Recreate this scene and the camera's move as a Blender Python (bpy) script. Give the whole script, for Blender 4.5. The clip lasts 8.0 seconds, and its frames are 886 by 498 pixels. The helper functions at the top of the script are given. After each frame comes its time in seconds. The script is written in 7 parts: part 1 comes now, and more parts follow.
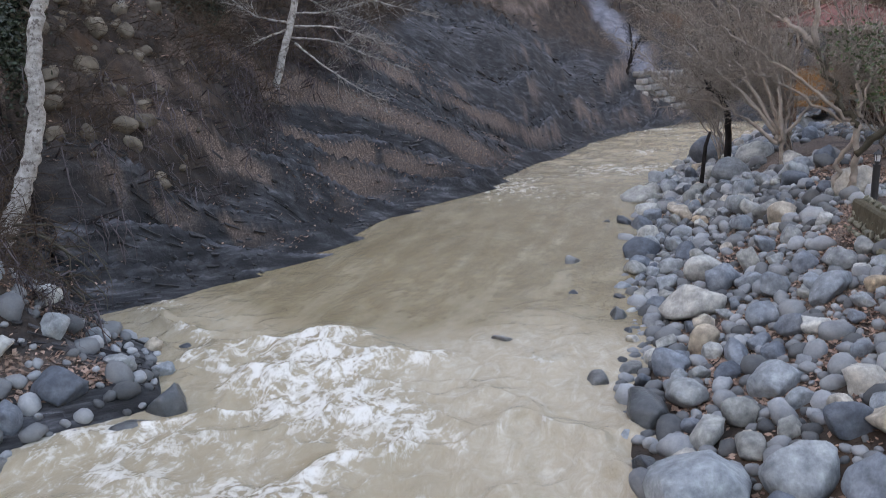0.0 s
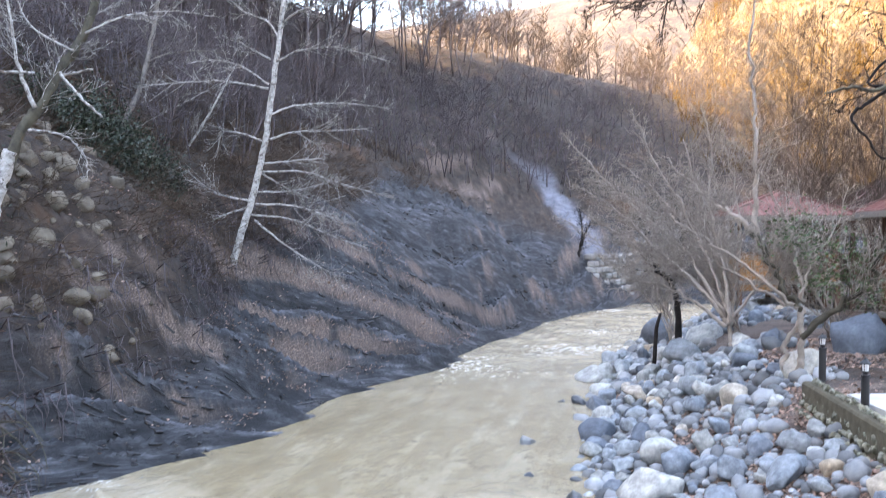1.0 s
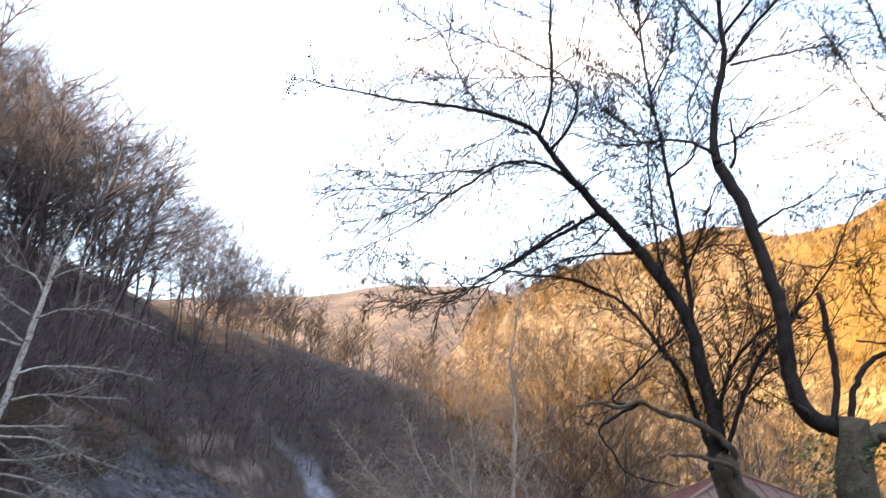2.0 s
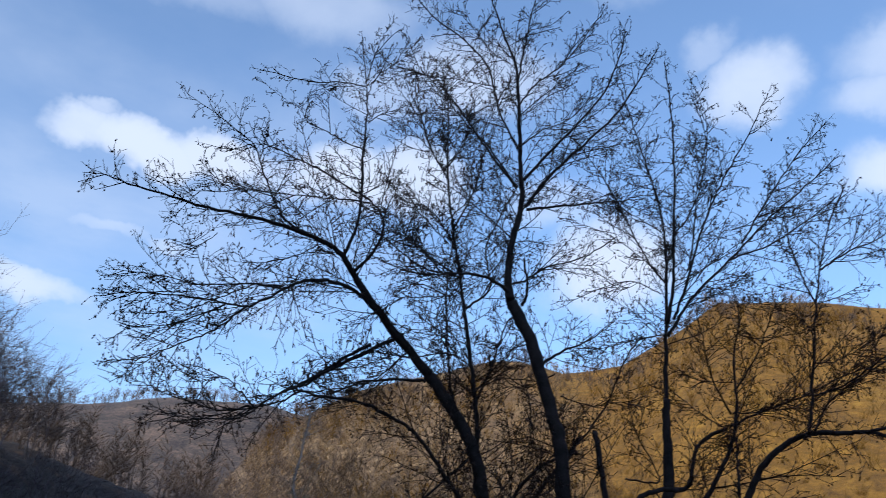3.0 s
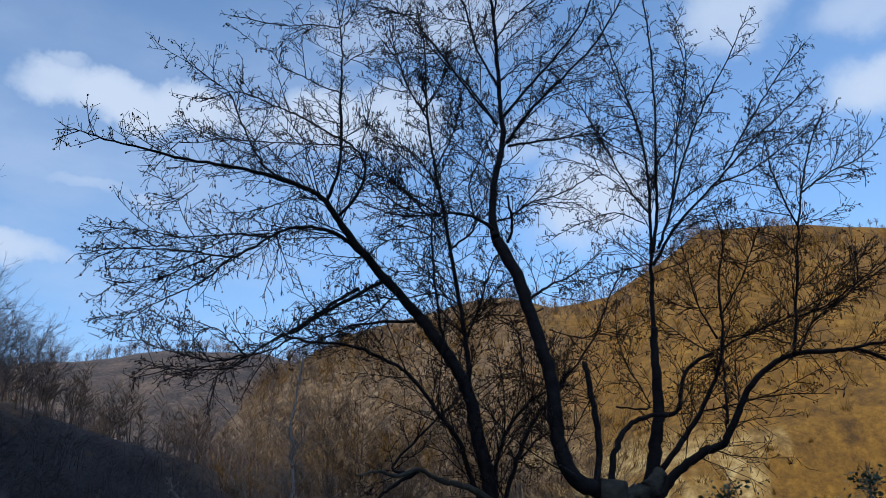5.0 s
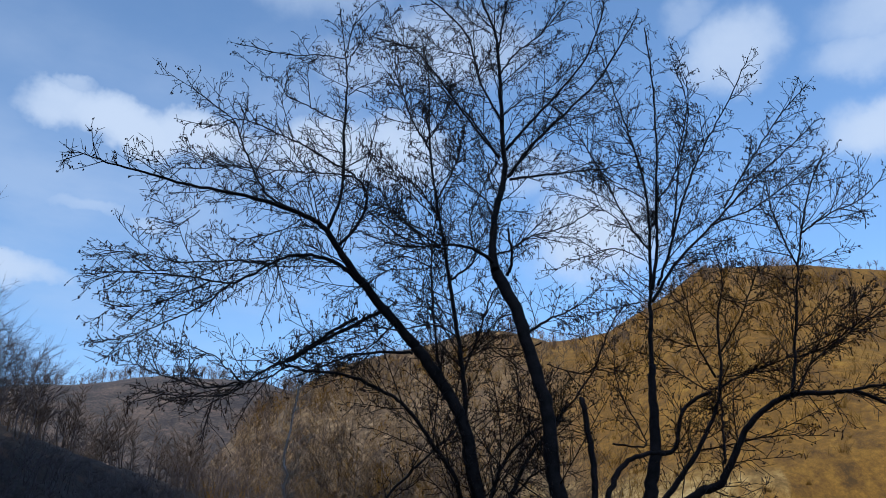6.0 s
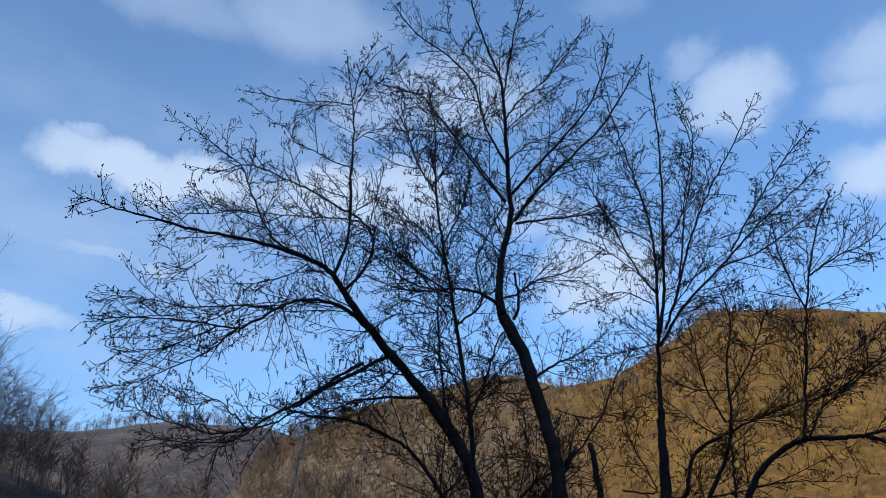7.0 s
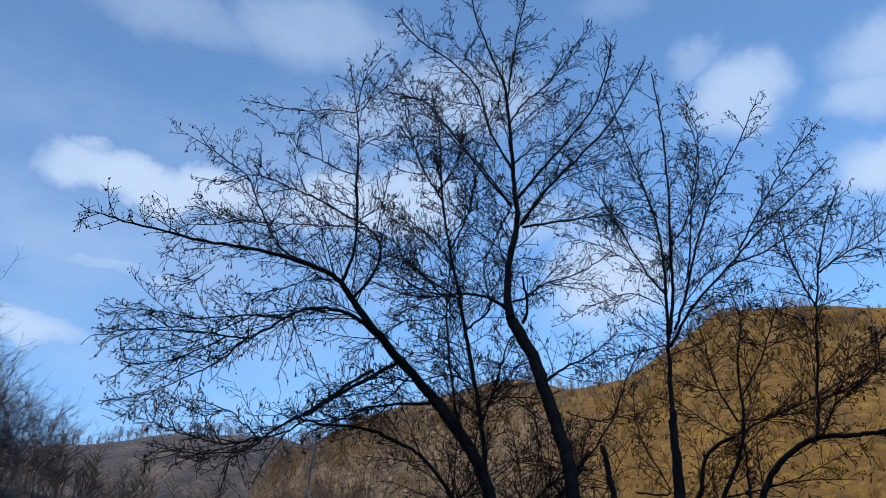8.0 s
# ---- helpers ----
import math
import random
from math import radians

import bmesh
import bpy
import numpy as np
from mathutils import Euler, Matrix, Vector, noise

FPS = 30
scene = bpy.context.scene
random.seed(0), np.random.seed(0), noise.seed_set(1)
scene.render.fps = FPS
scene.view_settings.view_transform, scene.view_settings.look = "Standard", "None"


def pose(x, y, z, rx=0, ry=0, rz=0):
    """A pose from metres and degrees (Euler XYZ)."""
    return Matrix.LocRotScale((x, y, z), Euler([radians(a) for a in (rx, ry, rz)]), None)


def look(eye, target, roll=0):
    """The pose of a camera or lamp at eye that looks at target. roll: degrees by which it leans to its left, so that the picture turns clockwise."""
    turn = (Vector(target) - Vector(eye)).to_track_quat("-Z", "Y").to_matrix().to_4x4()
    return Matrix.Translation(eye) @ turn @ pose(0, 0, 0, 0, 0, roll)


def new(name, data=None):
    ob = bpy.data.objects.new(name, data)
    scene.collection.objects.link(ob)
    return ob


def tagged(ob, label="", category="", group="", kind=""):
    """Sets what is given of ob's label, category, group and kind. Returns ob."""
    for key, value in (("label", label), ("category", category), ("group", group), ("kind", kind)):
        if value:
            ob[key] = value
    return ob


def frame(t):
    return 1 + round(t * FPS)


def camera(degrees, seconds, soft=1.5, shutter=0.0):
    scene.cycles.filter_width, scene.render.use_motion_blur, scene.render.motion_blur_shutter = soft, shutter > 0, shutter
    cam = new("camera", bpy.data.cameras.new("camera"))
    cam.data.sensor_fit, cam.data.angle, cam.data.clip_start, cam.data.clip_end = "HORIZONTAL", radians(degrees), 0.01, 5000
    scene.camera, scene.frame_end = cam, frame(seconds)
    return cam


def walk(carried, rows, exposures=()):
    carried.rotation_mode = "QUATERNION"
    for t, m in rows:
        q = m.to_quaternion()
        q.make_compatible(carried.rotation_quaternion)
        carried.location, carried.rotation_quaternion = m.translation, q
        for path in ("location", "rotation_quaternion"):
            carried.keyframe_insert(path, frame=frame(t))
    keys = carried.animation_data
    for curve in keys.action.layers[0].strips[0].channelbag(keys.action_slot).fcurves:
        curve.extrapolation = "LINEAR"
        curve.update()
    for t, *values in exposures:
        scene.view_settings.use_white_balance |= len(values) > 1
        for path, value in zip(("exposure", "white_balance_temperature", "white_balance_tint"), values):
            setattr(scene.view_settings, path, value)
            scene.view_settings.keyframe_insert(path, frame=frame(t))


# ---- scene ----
# The camera turns where it stands, 3.8 m over the river.
cam = camera(54.57, 8.0, soft=0.3, shutter=0.18)
PATH = [
    (0.0, pose(0, 0, 3.8, 77.00, 1.20, -0.00)),
    (0.5, pose(0, 0, 3.8, 82.41, 0.12, -0.53)),
    (1.0, pose(0, 0, 3.8, 88.77, -0.01, -2.86)),
    (1.2, pose(0, 0, 3.8, 92.38, -1.77, -4.88)),
    (1.4, pose(0, 0, 3.8, 95.22, -3.55, -9.17)),
    (1.5, pose(0, 0, 3.8, 97.64, -3.42, -11.11)),
    (1.8, pose(0, 0, 3.8, 104.63, -3.19, -15.36)),
    (2.0, pose(0, 0, 3.8, 108.25, -3.29, -18.46)),
    (2.2, pose(0, 0, 3.8, 111.09, -2.71, -20.52)),
    (3.3, pose(0, 0, 3.8, 117.90, -1.85, -37.15)),
    (3.5, pose(0, 0, 3.8, 117.78, -1.02, -38.94)),
    (4.0, pose(0, 0, 3.8, 118.16, -1.03, -38.36)),
    (4.5, pose(0, 0, 3.8, 118.26, -0.21, -37.27)),
    (5.0, pose(0, 0, 3.8, 113.08, 0.18, -32.39)),
    (5.2, pose(0, 0, 3.8, 113.44, -0.28, -33.24)),
    (6.5, pose(0, 0, 3.8, 116.71, -1.35, -32.58)),
    (7.0, pose(0, 0, 3.8, 118.12, -1.11, -32.51)),
    (7.5, pose(0, 0, 3.8, 118.18, -1.95, -31.46)),
    (8.0, pose(0, 0, 3.8, 118.47, -0.20, -31.47)),
]
EXPOSURES = [
    (0.0, 2.65, 8500, 17), (0.5, 3.32, 8100, 16), (1.0, 3.7, 7500, 15), (1.5, 3.75, 7250, 15), (2.0, 2.8, 7900, 15), (2.2, 2.4, 7800, 14),
    (2.9, 0.85, 5600, 10), (3.3, 0.36, 5450, 8), (5.2, 0.36, 5350, 7), (8.0, 0.35, 5080, 5),
]
walk(cam, PATH, EXPOSURES)

# ---- world, sun ----
SUN_AZ, SUN_EL = -120.0, 22.0      # degrees, clockwise from +y; the sun stands low behind the wooded slope


def build_world():
    world = bpy.data.worlds.new("sky")
    scene.world = world
    world.use_nodes = True
    nt = world.node_tree
    nt.nodes.clear()
    n, ln = nt.nodes.new, nt.links.new
    out, bg = n("ShaderNodeOutputWorld"), n("ShaderNodeBackground")
    sky = n("ShaderNodeTexSky")
    sky.sky_type, sky.sun_disc = "NISHITA", False
    sky.sun_elevation, sky.sun_rotation = radians(SUN_EL), radians(SUN_AZ)
    sky.air_density, sky.dust_density, sky.ozone_density = 1.0, 1.0, 1.5
    co = n("ShaderNodeTexCoord")
    # cloud streaks by direction: the sky's plane at unit height
    sep = n("ShaderNodeSeparateXYZ")
    ln(co.outputs["Generated"], sep.inputs[0])
    up = n("ShaderNodeMath")
    up.operation = "MAXIMUM"
    up.inputs[1].default_value = 0.03
    ln(sep.outputs[2], up.inputs[0])
    div = n("ShaderNodeVectorMath")
    div.operation = "DIVIDE"
    ln(co.outputs["Generated"], div.inputs[0])
    cmb = n("ShaderNodeCombineXYZ")
    for i in range(3):
        ln(up.outputs[0], cmb.inputs[i])
    ln(cmb.outputs[0], div.inputs[1])
    nz = n("ShaderNodeTexNoise")
    nz.inputs["Scale"].default_value, nz.inputs["Detail"].default_value, nz.inputs["Roughness"].default_value = 2.2, 6.0, 0.55
    ln(div.outputs[0], nz.inputs["Vector"])
    # the clouds' outlines are frayed by bending the direction a little
    fray = n("ShaderNodeTexNoise")
    fray.inputs["Scale"].default_value, fray.inputs["Detail"].default_value, fray.inputs["Roughness"].default_value = 11.0, 5.0, 0.6
    ln(co.outputs["Generated"], fray.inputs["Vector"])
    mid = n("ShaderNodeVectorMath")
    mid.operation = "SUBTRACT"
    mid.inputs[1].default_value = (0.5, 0.5, 0.5)
    ln(fray.outputs["Color"], mid.inputs[0])
    bent = n("ShaderNodeVectorMath")
    bent.operation = "MULTIPLY_ADD"
    bent.inputs[1].default_value = (0.075, 0.075, 0.06)
    ln(mid.outputs[0], bent.inputs[0])
    ln(co.outputs["Generated"], bent.inputs[2])
    total = None
    # the separate clouds: azimuth, elevation, half width and half height in degrees, weight
    for az, el, wide, high, weight in CLOUDS:
        d = Vector((math.sin(radians(az)) * math.cos(radians(el)), math.cos(radians(az)) * math.cos(radians(el)), math.sin(radians(el))))
        right = Vector((math.cos(radians(az)), -math.sin(radians(az)), 0))
        top = right.cross(d)
        parts = []
        for axis, size in ((right, wide), (top, high)):
            dot = n("ShaderNodeVectorMath")
            dot.operation = "DOT_PRODUCT"
            dot.inputs[1].default_value = axis / math.sin(radians(size))
            ln(bent.outputs[0], dot.inputs[0])
            off = n("ShaderNodeMath")
            off.operation = "SUBTRACT"
            ln(dot.outputs["Value"], off.inputs[0])
            off.inputs[1].default_value = axis.dot(d) / math.sin(radians(size))
            sq = n("ShaderNodeMath")
            sq.operation = "MULTIPLY"
            ln(off.outputs[0], sq.inputs[0])
            ln(off.outputs[0], sq.inputs[1])
            parts.append(sq)
        add = n("ShaderNodeMath")
        ln(parts[0].outputs[0], add.inputs[0])
        ln(parts[1].outputs[0], add.inputs[1])
        front = n("ShaderNodeMapRange")
        front.inputs["From Min"].default_value, front.inputs["From Max"].default_value = 1.6, 0.0
        front.inputs["To Min"].default_value, front.inputs["To Max"].default_value = 0.0, weight
        front.interpolation_type = "SMOOTHSTEP"
        ln(add.outputs[0], front.inputs["Value"])
        side = n("ShaderNodeVectorMath")
        side.operation = "DOT_PRODUCT"
        side.inputs[1].default_value = d
        ln(co.outputs["Generated"], side.inputs[0])
        gate = n("ShaderNodeMath")
        gate.operation = "GREATER_THAN"
        gate.inputs[1].default_value = 0.5
        ln(side.outputs["Value"], gate.inputs[0])
        mul = n("ShaderNodeMath")
        mul.operation = "MULTIPLY"
        ln(front.outputs[0], mul.inputs[0])
        ln(gate.outputs[0], mul.inputs[1])
        if total is None:
            total = mul
        else:
            mx = n("ShaderNodeMath")
            mx.operation = "MAXIMUM"
            ln(total.outputs[0], mx.inputs[0])
            ln(mul.outputs[0], mx.inputs[1])
            total = mx
    # cover = clouds + noise
    nr = n("ShaderNodeMapRange")
    nr.inputs["From Min"].default_value, nr.inputs["From Max"].default_value = 0.30, 0.72
    nr.inputs["To Min"].default_value, nr.inputs["To Max"].default_value = -0.18, 0.17
    ln(nz.outputs["Fac"], nr.inputs["Value"])
    cov = n("ShaderNodeMath")
    ln(total.outputs[0], cov.inputs[0])
    ln(nr.outputs[0], cov.inputs[1])
    ramp = n("ShaderNodeMapRange")
    ramp.inputs["From Min"].default_value, ramp.inputs["From Max"].default_value = -0.08, 1.12
    ramp.inputs["To Min"].default_value, ramp.inputs["To Max"].default_value = 0.04, 0.94
    ramp.interpolation_type = "SMOOTHSTEP"
    ln(cov.outputs[0], ramp.inputs["Value"])
    mix = n("ShaderNodeMix")
    mix.data_type = "RGBA"
    ln(ramp.outputs[0], mix.inputs["Factor"])
    ln(sky.outputs[0], mix.inputs["A"])
    mix.inputs["B"].default_value = (3.7, 3.75, 3.95, 1)
    ln(mix.outputs["Result"], bg.inputs["Color"])
    bg.inputs["Strength"].default_value = 0.15
    ln(bg.outputs[0], out.inputs["Surface"])


CLOUDS = [
    (7.0, 28.0, 22.0, 13.0, 0.24),
    (4.6, 30.6, 3.0, 1.5, 0.95), (8.6, 30.6, 4.4, 1.75, 1.15), (13.0, 31.2, 4.4, 1.7, 1.05), (5.1, 32.0, 1.6, 0.8, 0.7), (17.5, 31.0, 4.0, 1.2, 0.6), (23.5, 31.0, 4.5, 2.2, 0.9),
    (29.0, 31.4, 4.0, 2.6, 0.85), (11.2, 25.1, 2.0, 0.6, 0.55), (7.5, 25.4, 2.6, 0.6, 0.4), (3.4, 20.8, 3.6, 1.1, 0.78), (33.0, 38.6, 6.0, 2.6, 0.62), (26.0, 37.0, 4.0, 2.0, 0.45),
    (43.6, 26.2, 4.4, 3.4, 0.95), (40.0, 30.0, 4.0, 2.0, 0.6), (9.7, 41.2, 6.0, 1.9, 0.42), (20.3, 42.0, 6.0, 2.6, 0.48), (46.0, 43.6, 3.0, 1.6, 0.36), (54.9, 36.4, 3.4, 2.6, 0.85),
    (51.9, 39.3, 1.9, 1.3, 0.5), (67.0, 36.6, 5.0, 2.1, 0.65), (64.0, 34.4, 3.6, 1.5, 0.6), (65.0, 30.2, 4.6, 2.0, 0.85),
]
build_world()
sun = new("sun", bpy.data.lights.new("sun", "SUN"))
sun.data.energy, sun.data.angle, sun.data.color = 2.8, radians(0.5), (1.0, 0.82, 0.58)
_s = Vector((math.sin(radians(SUN_AZ)) * math.cos(radians(SUN_EL)), math.cos(radians(SUN_AZ)) * math.cos(radians(SUN_EL)), math.sin(radians(SUN_EL))))
sun.matrix_world = look(_s * 100, (0, 0, 0))

# ---- materials ----
def material(name, rough=0.8, metal=0.0):
    m = bpy.data.materials.new(name)
    m.use_nodes = True
    nt = m.node_tree
    b = nt.nodes["Principled BSDF"]
    b.inputs["Roughness"].default_value, b.inputs["Metallic"].default_value = rough, metal
    return m, nt, b


def noise_node(nt, scale, detail=5.0, rough=0.6, vec=None, stretch=None):
    nz = nt.nodes.new("ShaderNodeTexNoise")
    nz.inputs["Scale"].default_value, nz.inputs["Detail"].default_value, nz.inputs["Roughness"].default_value = scale, detail, rough
    if vec is None:
        vec = nt.nodes.new("ShaderNodeNewGeometry").outputs["Position"]
    if stretch:
        mp = nt.nodes.new("ShaderNodeMapping")
        mp.vector_type = "TEXTURE"
        mp.inputs["Rotation"].default_value = [radians(a) for a in stretch[1]]
        mp.inputs["Scale"].default_value = [1 / a for a in stretch[0]]
        nt.links.new(vec, mp.inputs["Vector"])
        vec = mp.outputs[0]
    nt.links.new(vec, nz.inputs["Vector"])
    return nz


def ramp_node(nt, fac, stops):
    r = nt.nodes.new("ShaderNodeValToRGB")
    els = r.color_ramp.elements
    while len(els) < len(stops):
        els.new(0.5)
    for e, (p, c) in zip(els, stops):
        e.position, e.color = p, (*c, 1)
    nt.links.new(fac, r.inputs["Fac"])
    return r


def mix_node(nt, fac, a, b, kind="MIX"):
    m = nt.nodes.new("ShaderNodeMix")
    m.data_type, m.blend_type = "RGBA", kind
    for key, v in (("Factor", fac), ("A", a), ("B", b)):
        if isinstance(v, (int, float)):
            m.inputs[key].default_value = v
        elif isinstance(v, tuple):
            m.inputs[key].default_value = (*v, 1)
        else:
            nt.links.new(v, m.inputs[key])
    return m.outputs["Result"]


def step_node(nt, v, lo, hi):
    m = nt.nodes.new("ShaderNodeMapRange")
    m.interpolation_type = "SMOOTHSTEP"
    m.inputs["From Min"].default_value, m.inputs["From Max"].default_value = lo, hi
    nt.links.new(v, m.inputs["Value"])
    return m.outputs[0]


def bump(nt, b, height, strength=0.5, dist=0.02):
    bp = nt.nodes.new("ShaderNodeBump")
    bp.inputs["Strength"].default_value, bp.inputs["Distance"].default_value = strength, dist
    nt.links.new(height, bp.inputs["Height"])
    nt.links.new(bp.outputs[0], b.inputs["Normal"])


def mottled(name, dark, light, scale=6.0, fine=60.0, rough=0.85, relief=0.02, random_tint=0.0, local=False, island=False):
    """Two colours mixed at two scales, with relief, and a tint of its own for each object or island."""
    m, nt, b = material(name, rough)
    vec = nt.nodes.new("ShaderNodeTexCoord").outputs["Object"] if local else None
    a, c = noise_node(nt, scale, vec=vec), noise_node(nt, fine, 3, vec=vec)
    r = ramp_node(nt, a.outputs["Fac"], [(0.3, dark), (0.7, light)])
    col = mix_node(nt, 0.35, r.outputs[0], mix_node(nt, c.outputs["Fac"], dark, light), "MIX")
    if random_tint:
        src = nt.nodes.new("ShaderNodeNewGeometry").outputs["Random Per Island"] if island else nt.nodes.new("ShaderNodeObjectInfo").outputs["Random"]
        t = ramp_node(nt, src, [(0.0, (1 - random_tint,) * 3), (1.0, (1 + random_tint,) * 3)])
        col = mix_node(nt, 1.0, col, t.outputs[0], "MULTIPLY")
    b.inputs["Specular IOR Level"].default_value = 0.15 if rough > 0.75 else 0.5
    nt.links.new(col, b.inputs["Base Color"])
    bump(nt, b, c.outputs["Fac"], 0.6, relief)
    return m


def attr(nt, name):
    a = nt.nodes.new("ShaderNodeAttribute")
    a.attribute_name = name
    return a.outputs["Fac"]


def birch_bark():
    m, nt, b = material("peeling_pale_bark", 0.8)
    b.inputs["Specular IOR Level"].default_value = 0.2
    band = noise_node(nt, 4.0, 6, 0.7, stretch=((2.2, 2.2, 3.0), (0, 0, 0)))
    spot = noise_node(nt, 9.0, 5, 0.65)
    col = ramp_node(nt, band.outputs["Fac"], [(0.28, (0.10, 0.088, 0.078)), (0.43, (0.27, 0.25, 0.23)), (0.60, (0.43, 0.405, 0.38)), (0.76, (0.54, 0.515, 0.485))]).outputs[0]
    col = mix_node(nt, step_node(nt, spot.outputs["Fac"], 0.53, 0.62), col, (0.13, 0.11, 0.10))
    nt.links.new(col, b.inputs["Base Color"])
    bump(nt, b, mix_node(nt, 0.5, band.outputs["Fac"], spot.outputs["Fac"]), 0.7, 0.02)
    return m


BARK_PALE = birch_bark()
BARK_GREY = mottled("grey_bark", (0.10, 0.085, 0.075), (0.26, 0.23, 0.21), 6, 50, 0.9, 0.015)
# darker than alder bark is: the backlit silhouette is put into the colour
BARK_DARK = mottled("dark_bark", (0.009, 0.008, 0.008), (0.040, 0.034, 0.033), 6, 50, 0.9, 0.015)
BARK_TAN = mottled("tan_bark", (0.20, 0.165, 0.14), (0.42, 0.36, 0.31), 7, 50, 0.85, 0.01)
RIDGE_BARK = mottled("ridge_bark", (0.068, 0.057, 0.059), (0.195, 0.168, 0.17), 0.6, 20, 0.9, 0.0)
BRAMBLE = mottled("bramble_canes", (0.030, 0.020, 0.014), (0.145, 0.104, 0.078), 1.3, 20, 0.9, 0.0)
TWIG_BROWN = mottled("brown_twigs", (0.050, 0.036, 0.029), (0.150, 0.114, 0.094), 0.6, 20, 0.9, 0.0)
TWIG_GREY = mottled("grey_twigs", (0.056, 0.046, 0.048), (0.17, 0.144, 0.150), 0.6, 20, 0.9, 0.0)

# ---- plan of the river and its banks ----
LEFT_SHORE = [(-4.4, -60), (-4.4, 0), (-5.0, 7.3), (-4.3, 8.1), (-3.3, 9.1), (-3.9, 10.8), (-5.4, 12.3), (-4.4, 13.2), (-2.2, 16.5), (-1.3, 19.9), (1.1, 23.4), (3.1, 29),
              (8.3, 39), (13.4, 44.8), (24, 49), (40, 51), (60, 47), (90, 30), (220, -40)]
RIGHT_SHORE = [(1.2, -60), (1.4, 0), (1.7, 7), (1.95, 9.5), (2.35, 11.1), (2.65, 13.4), (3.3, 15.7), (4.35, 19.6), (5.95, 24.7), (7.9, 29), (9.5, 32.5), (14.5, 39),
               (25, 42.5), (40, 44), (57, 41), (86, 25), (216, -46)]


def dist_to_line(px, py, line):
    """Distance to a polyline, signed: positive on the line's left side."""
    best, sign = np.full(px.shape, 1e9), np.ones(px.shape)
    for (ax, ay), (bx, by) in zip(line, line[1:]):
        dx, dy = bx - ax, by - ay
        t = np.clip(((px - ax) * dx + (py - ay) * dy) / (dx * dx + dy * dy), 0, 1)
        d = np.hypot(px - ax - t * dx, py - ay - t * dy)
        side = np.sign(dx * (py - ay) - dy * (px - ax))
        near = d < best - 1e-9
        best, sign = np.where(near, d, best), np.where(near, side, sign)
    return best * sign


_T = np.random.RandomState(7).rand(512, 512)


def value_noise(x, y, scale):
    """Smooth noise from -1 to 1."""
    x, y = x / scale + 100.3, y / scale + 57.7
    i, j = np.floor(x).astype(int), np.floor(y).astype(int)
    u, v = x - i, y - j
    u, v = u * u * (3 - 2 * u), v * v * (3 - 2 * v)
    g = lambda a, c: _T[a % 512, c % 512]
    return 2 * ((g(i, j) * (1 - u) + g(i + 1, j) * u) * (1 - v) + (g(i, j + 1) * (1 - u) + g(i + 1, j + 1) * u) * v) - 1


def fbm(x, y, scale, octaves=4):
    return sum(value_noise(x + 17 * k, y - 31 * k, scale / 2 ** k) / 2 ** k for k in range(octaves)) / 2


def smooth_min(a, b, k):
    h = np.clip(0.5 + 0.5 * (b - a) / k, 0, 1)
    return b * (1 - h) + a * h - k * h * (1 - h)


def ramp01(v, lo, hi):
    t = np.clip((v - lo) / (hi - lo), 0, 1)
    return t * t * (3 - 2 * t)


# crests by azimuth, in degrees clockwise from +y: height in metres
SLOPE_AZ = [-180, -110, -76, -60, -34, -18, -5, 3, 8.5, 14.7, 22, 30, 180]
# out of view, up to -34 degrees, the heights are chosen to block the sun
SLOPE_TOP = [40, 55, 46, 46, 36, 26, 23, 20.5, 19.5, 17.5, 13.0, 8, 3]
GOLD_AZ = [-180, 14, 20, 22.8, 25.8, 30.5, 34.4, 36.8, 39.9, 43.8, 47, 50.7, 53.7, 57.2, 61.1, 66.5, 80, 110, 180]
GOLD_EL = [2, 6, 13.4, 15.4, 17.0, 18.5, 19.6, 19.9, 19.2, 19.6, 21.2, 23.1, 23.1, 22.7, 22.0, 20.6, 17, 12, 6]
FAR_AZ = [-180, -20, 5, 11, 14, 18, 20, 26, 40, 180]
FAR_EL = [8, 10, 13.5, 14.5, 15.2, 15.3, 15.2, 14, 12, 8]


def bed_phase(x, y):
    """Where a point lies across the tilted shale beds, which run obliquely down to the water."""
    # the beds swing from 27 degrees near by to 55 degrees further up
    run = np.interp(y, [-100, 9, 12, 15, 18, 21, 25, 30, 36, 45, 200], [-208, 3.0, 8.9, 14.4, 18.7, 22.3, 26.3, 30.6, 35.2, 41.8, 150])
    u = 0.62 * (run - x) + 0.9 * fbm(x, y, 6.0, 3) + 0.16 * fbm(x, y, 0.9, 2)
    return u + 0.28 * np.sin(u * 1.7) + 0.15 * np.sin(u * 4.1 + 1.0)


def shale_top(y):
    """How far from the water the bare shale reaches."""
    return np.interp(y, [8, 13, 17, 22, 35, 45], [1.2, 1.5, 2.4, 3.6, 6.5, 5.0])


def bank_strata(x, y, s):
    u = bed_phase(x, y)
    coarse, fine = (u / 1.15) % 1.0, (u / 0.33 + 0.3) % 1.0
    step = np.where(coarse < 0.78, coarse / 0.78, (1 - coarse) / 0.22)
    return (step - 0.5) * 0.50 * (0.75 + 0.5 * value_noise(x, y, 2.2)) + (np.where(fine < 0.8, fine / 0.8, (1 - fine) / 0.2) - 0.5) * 0.11


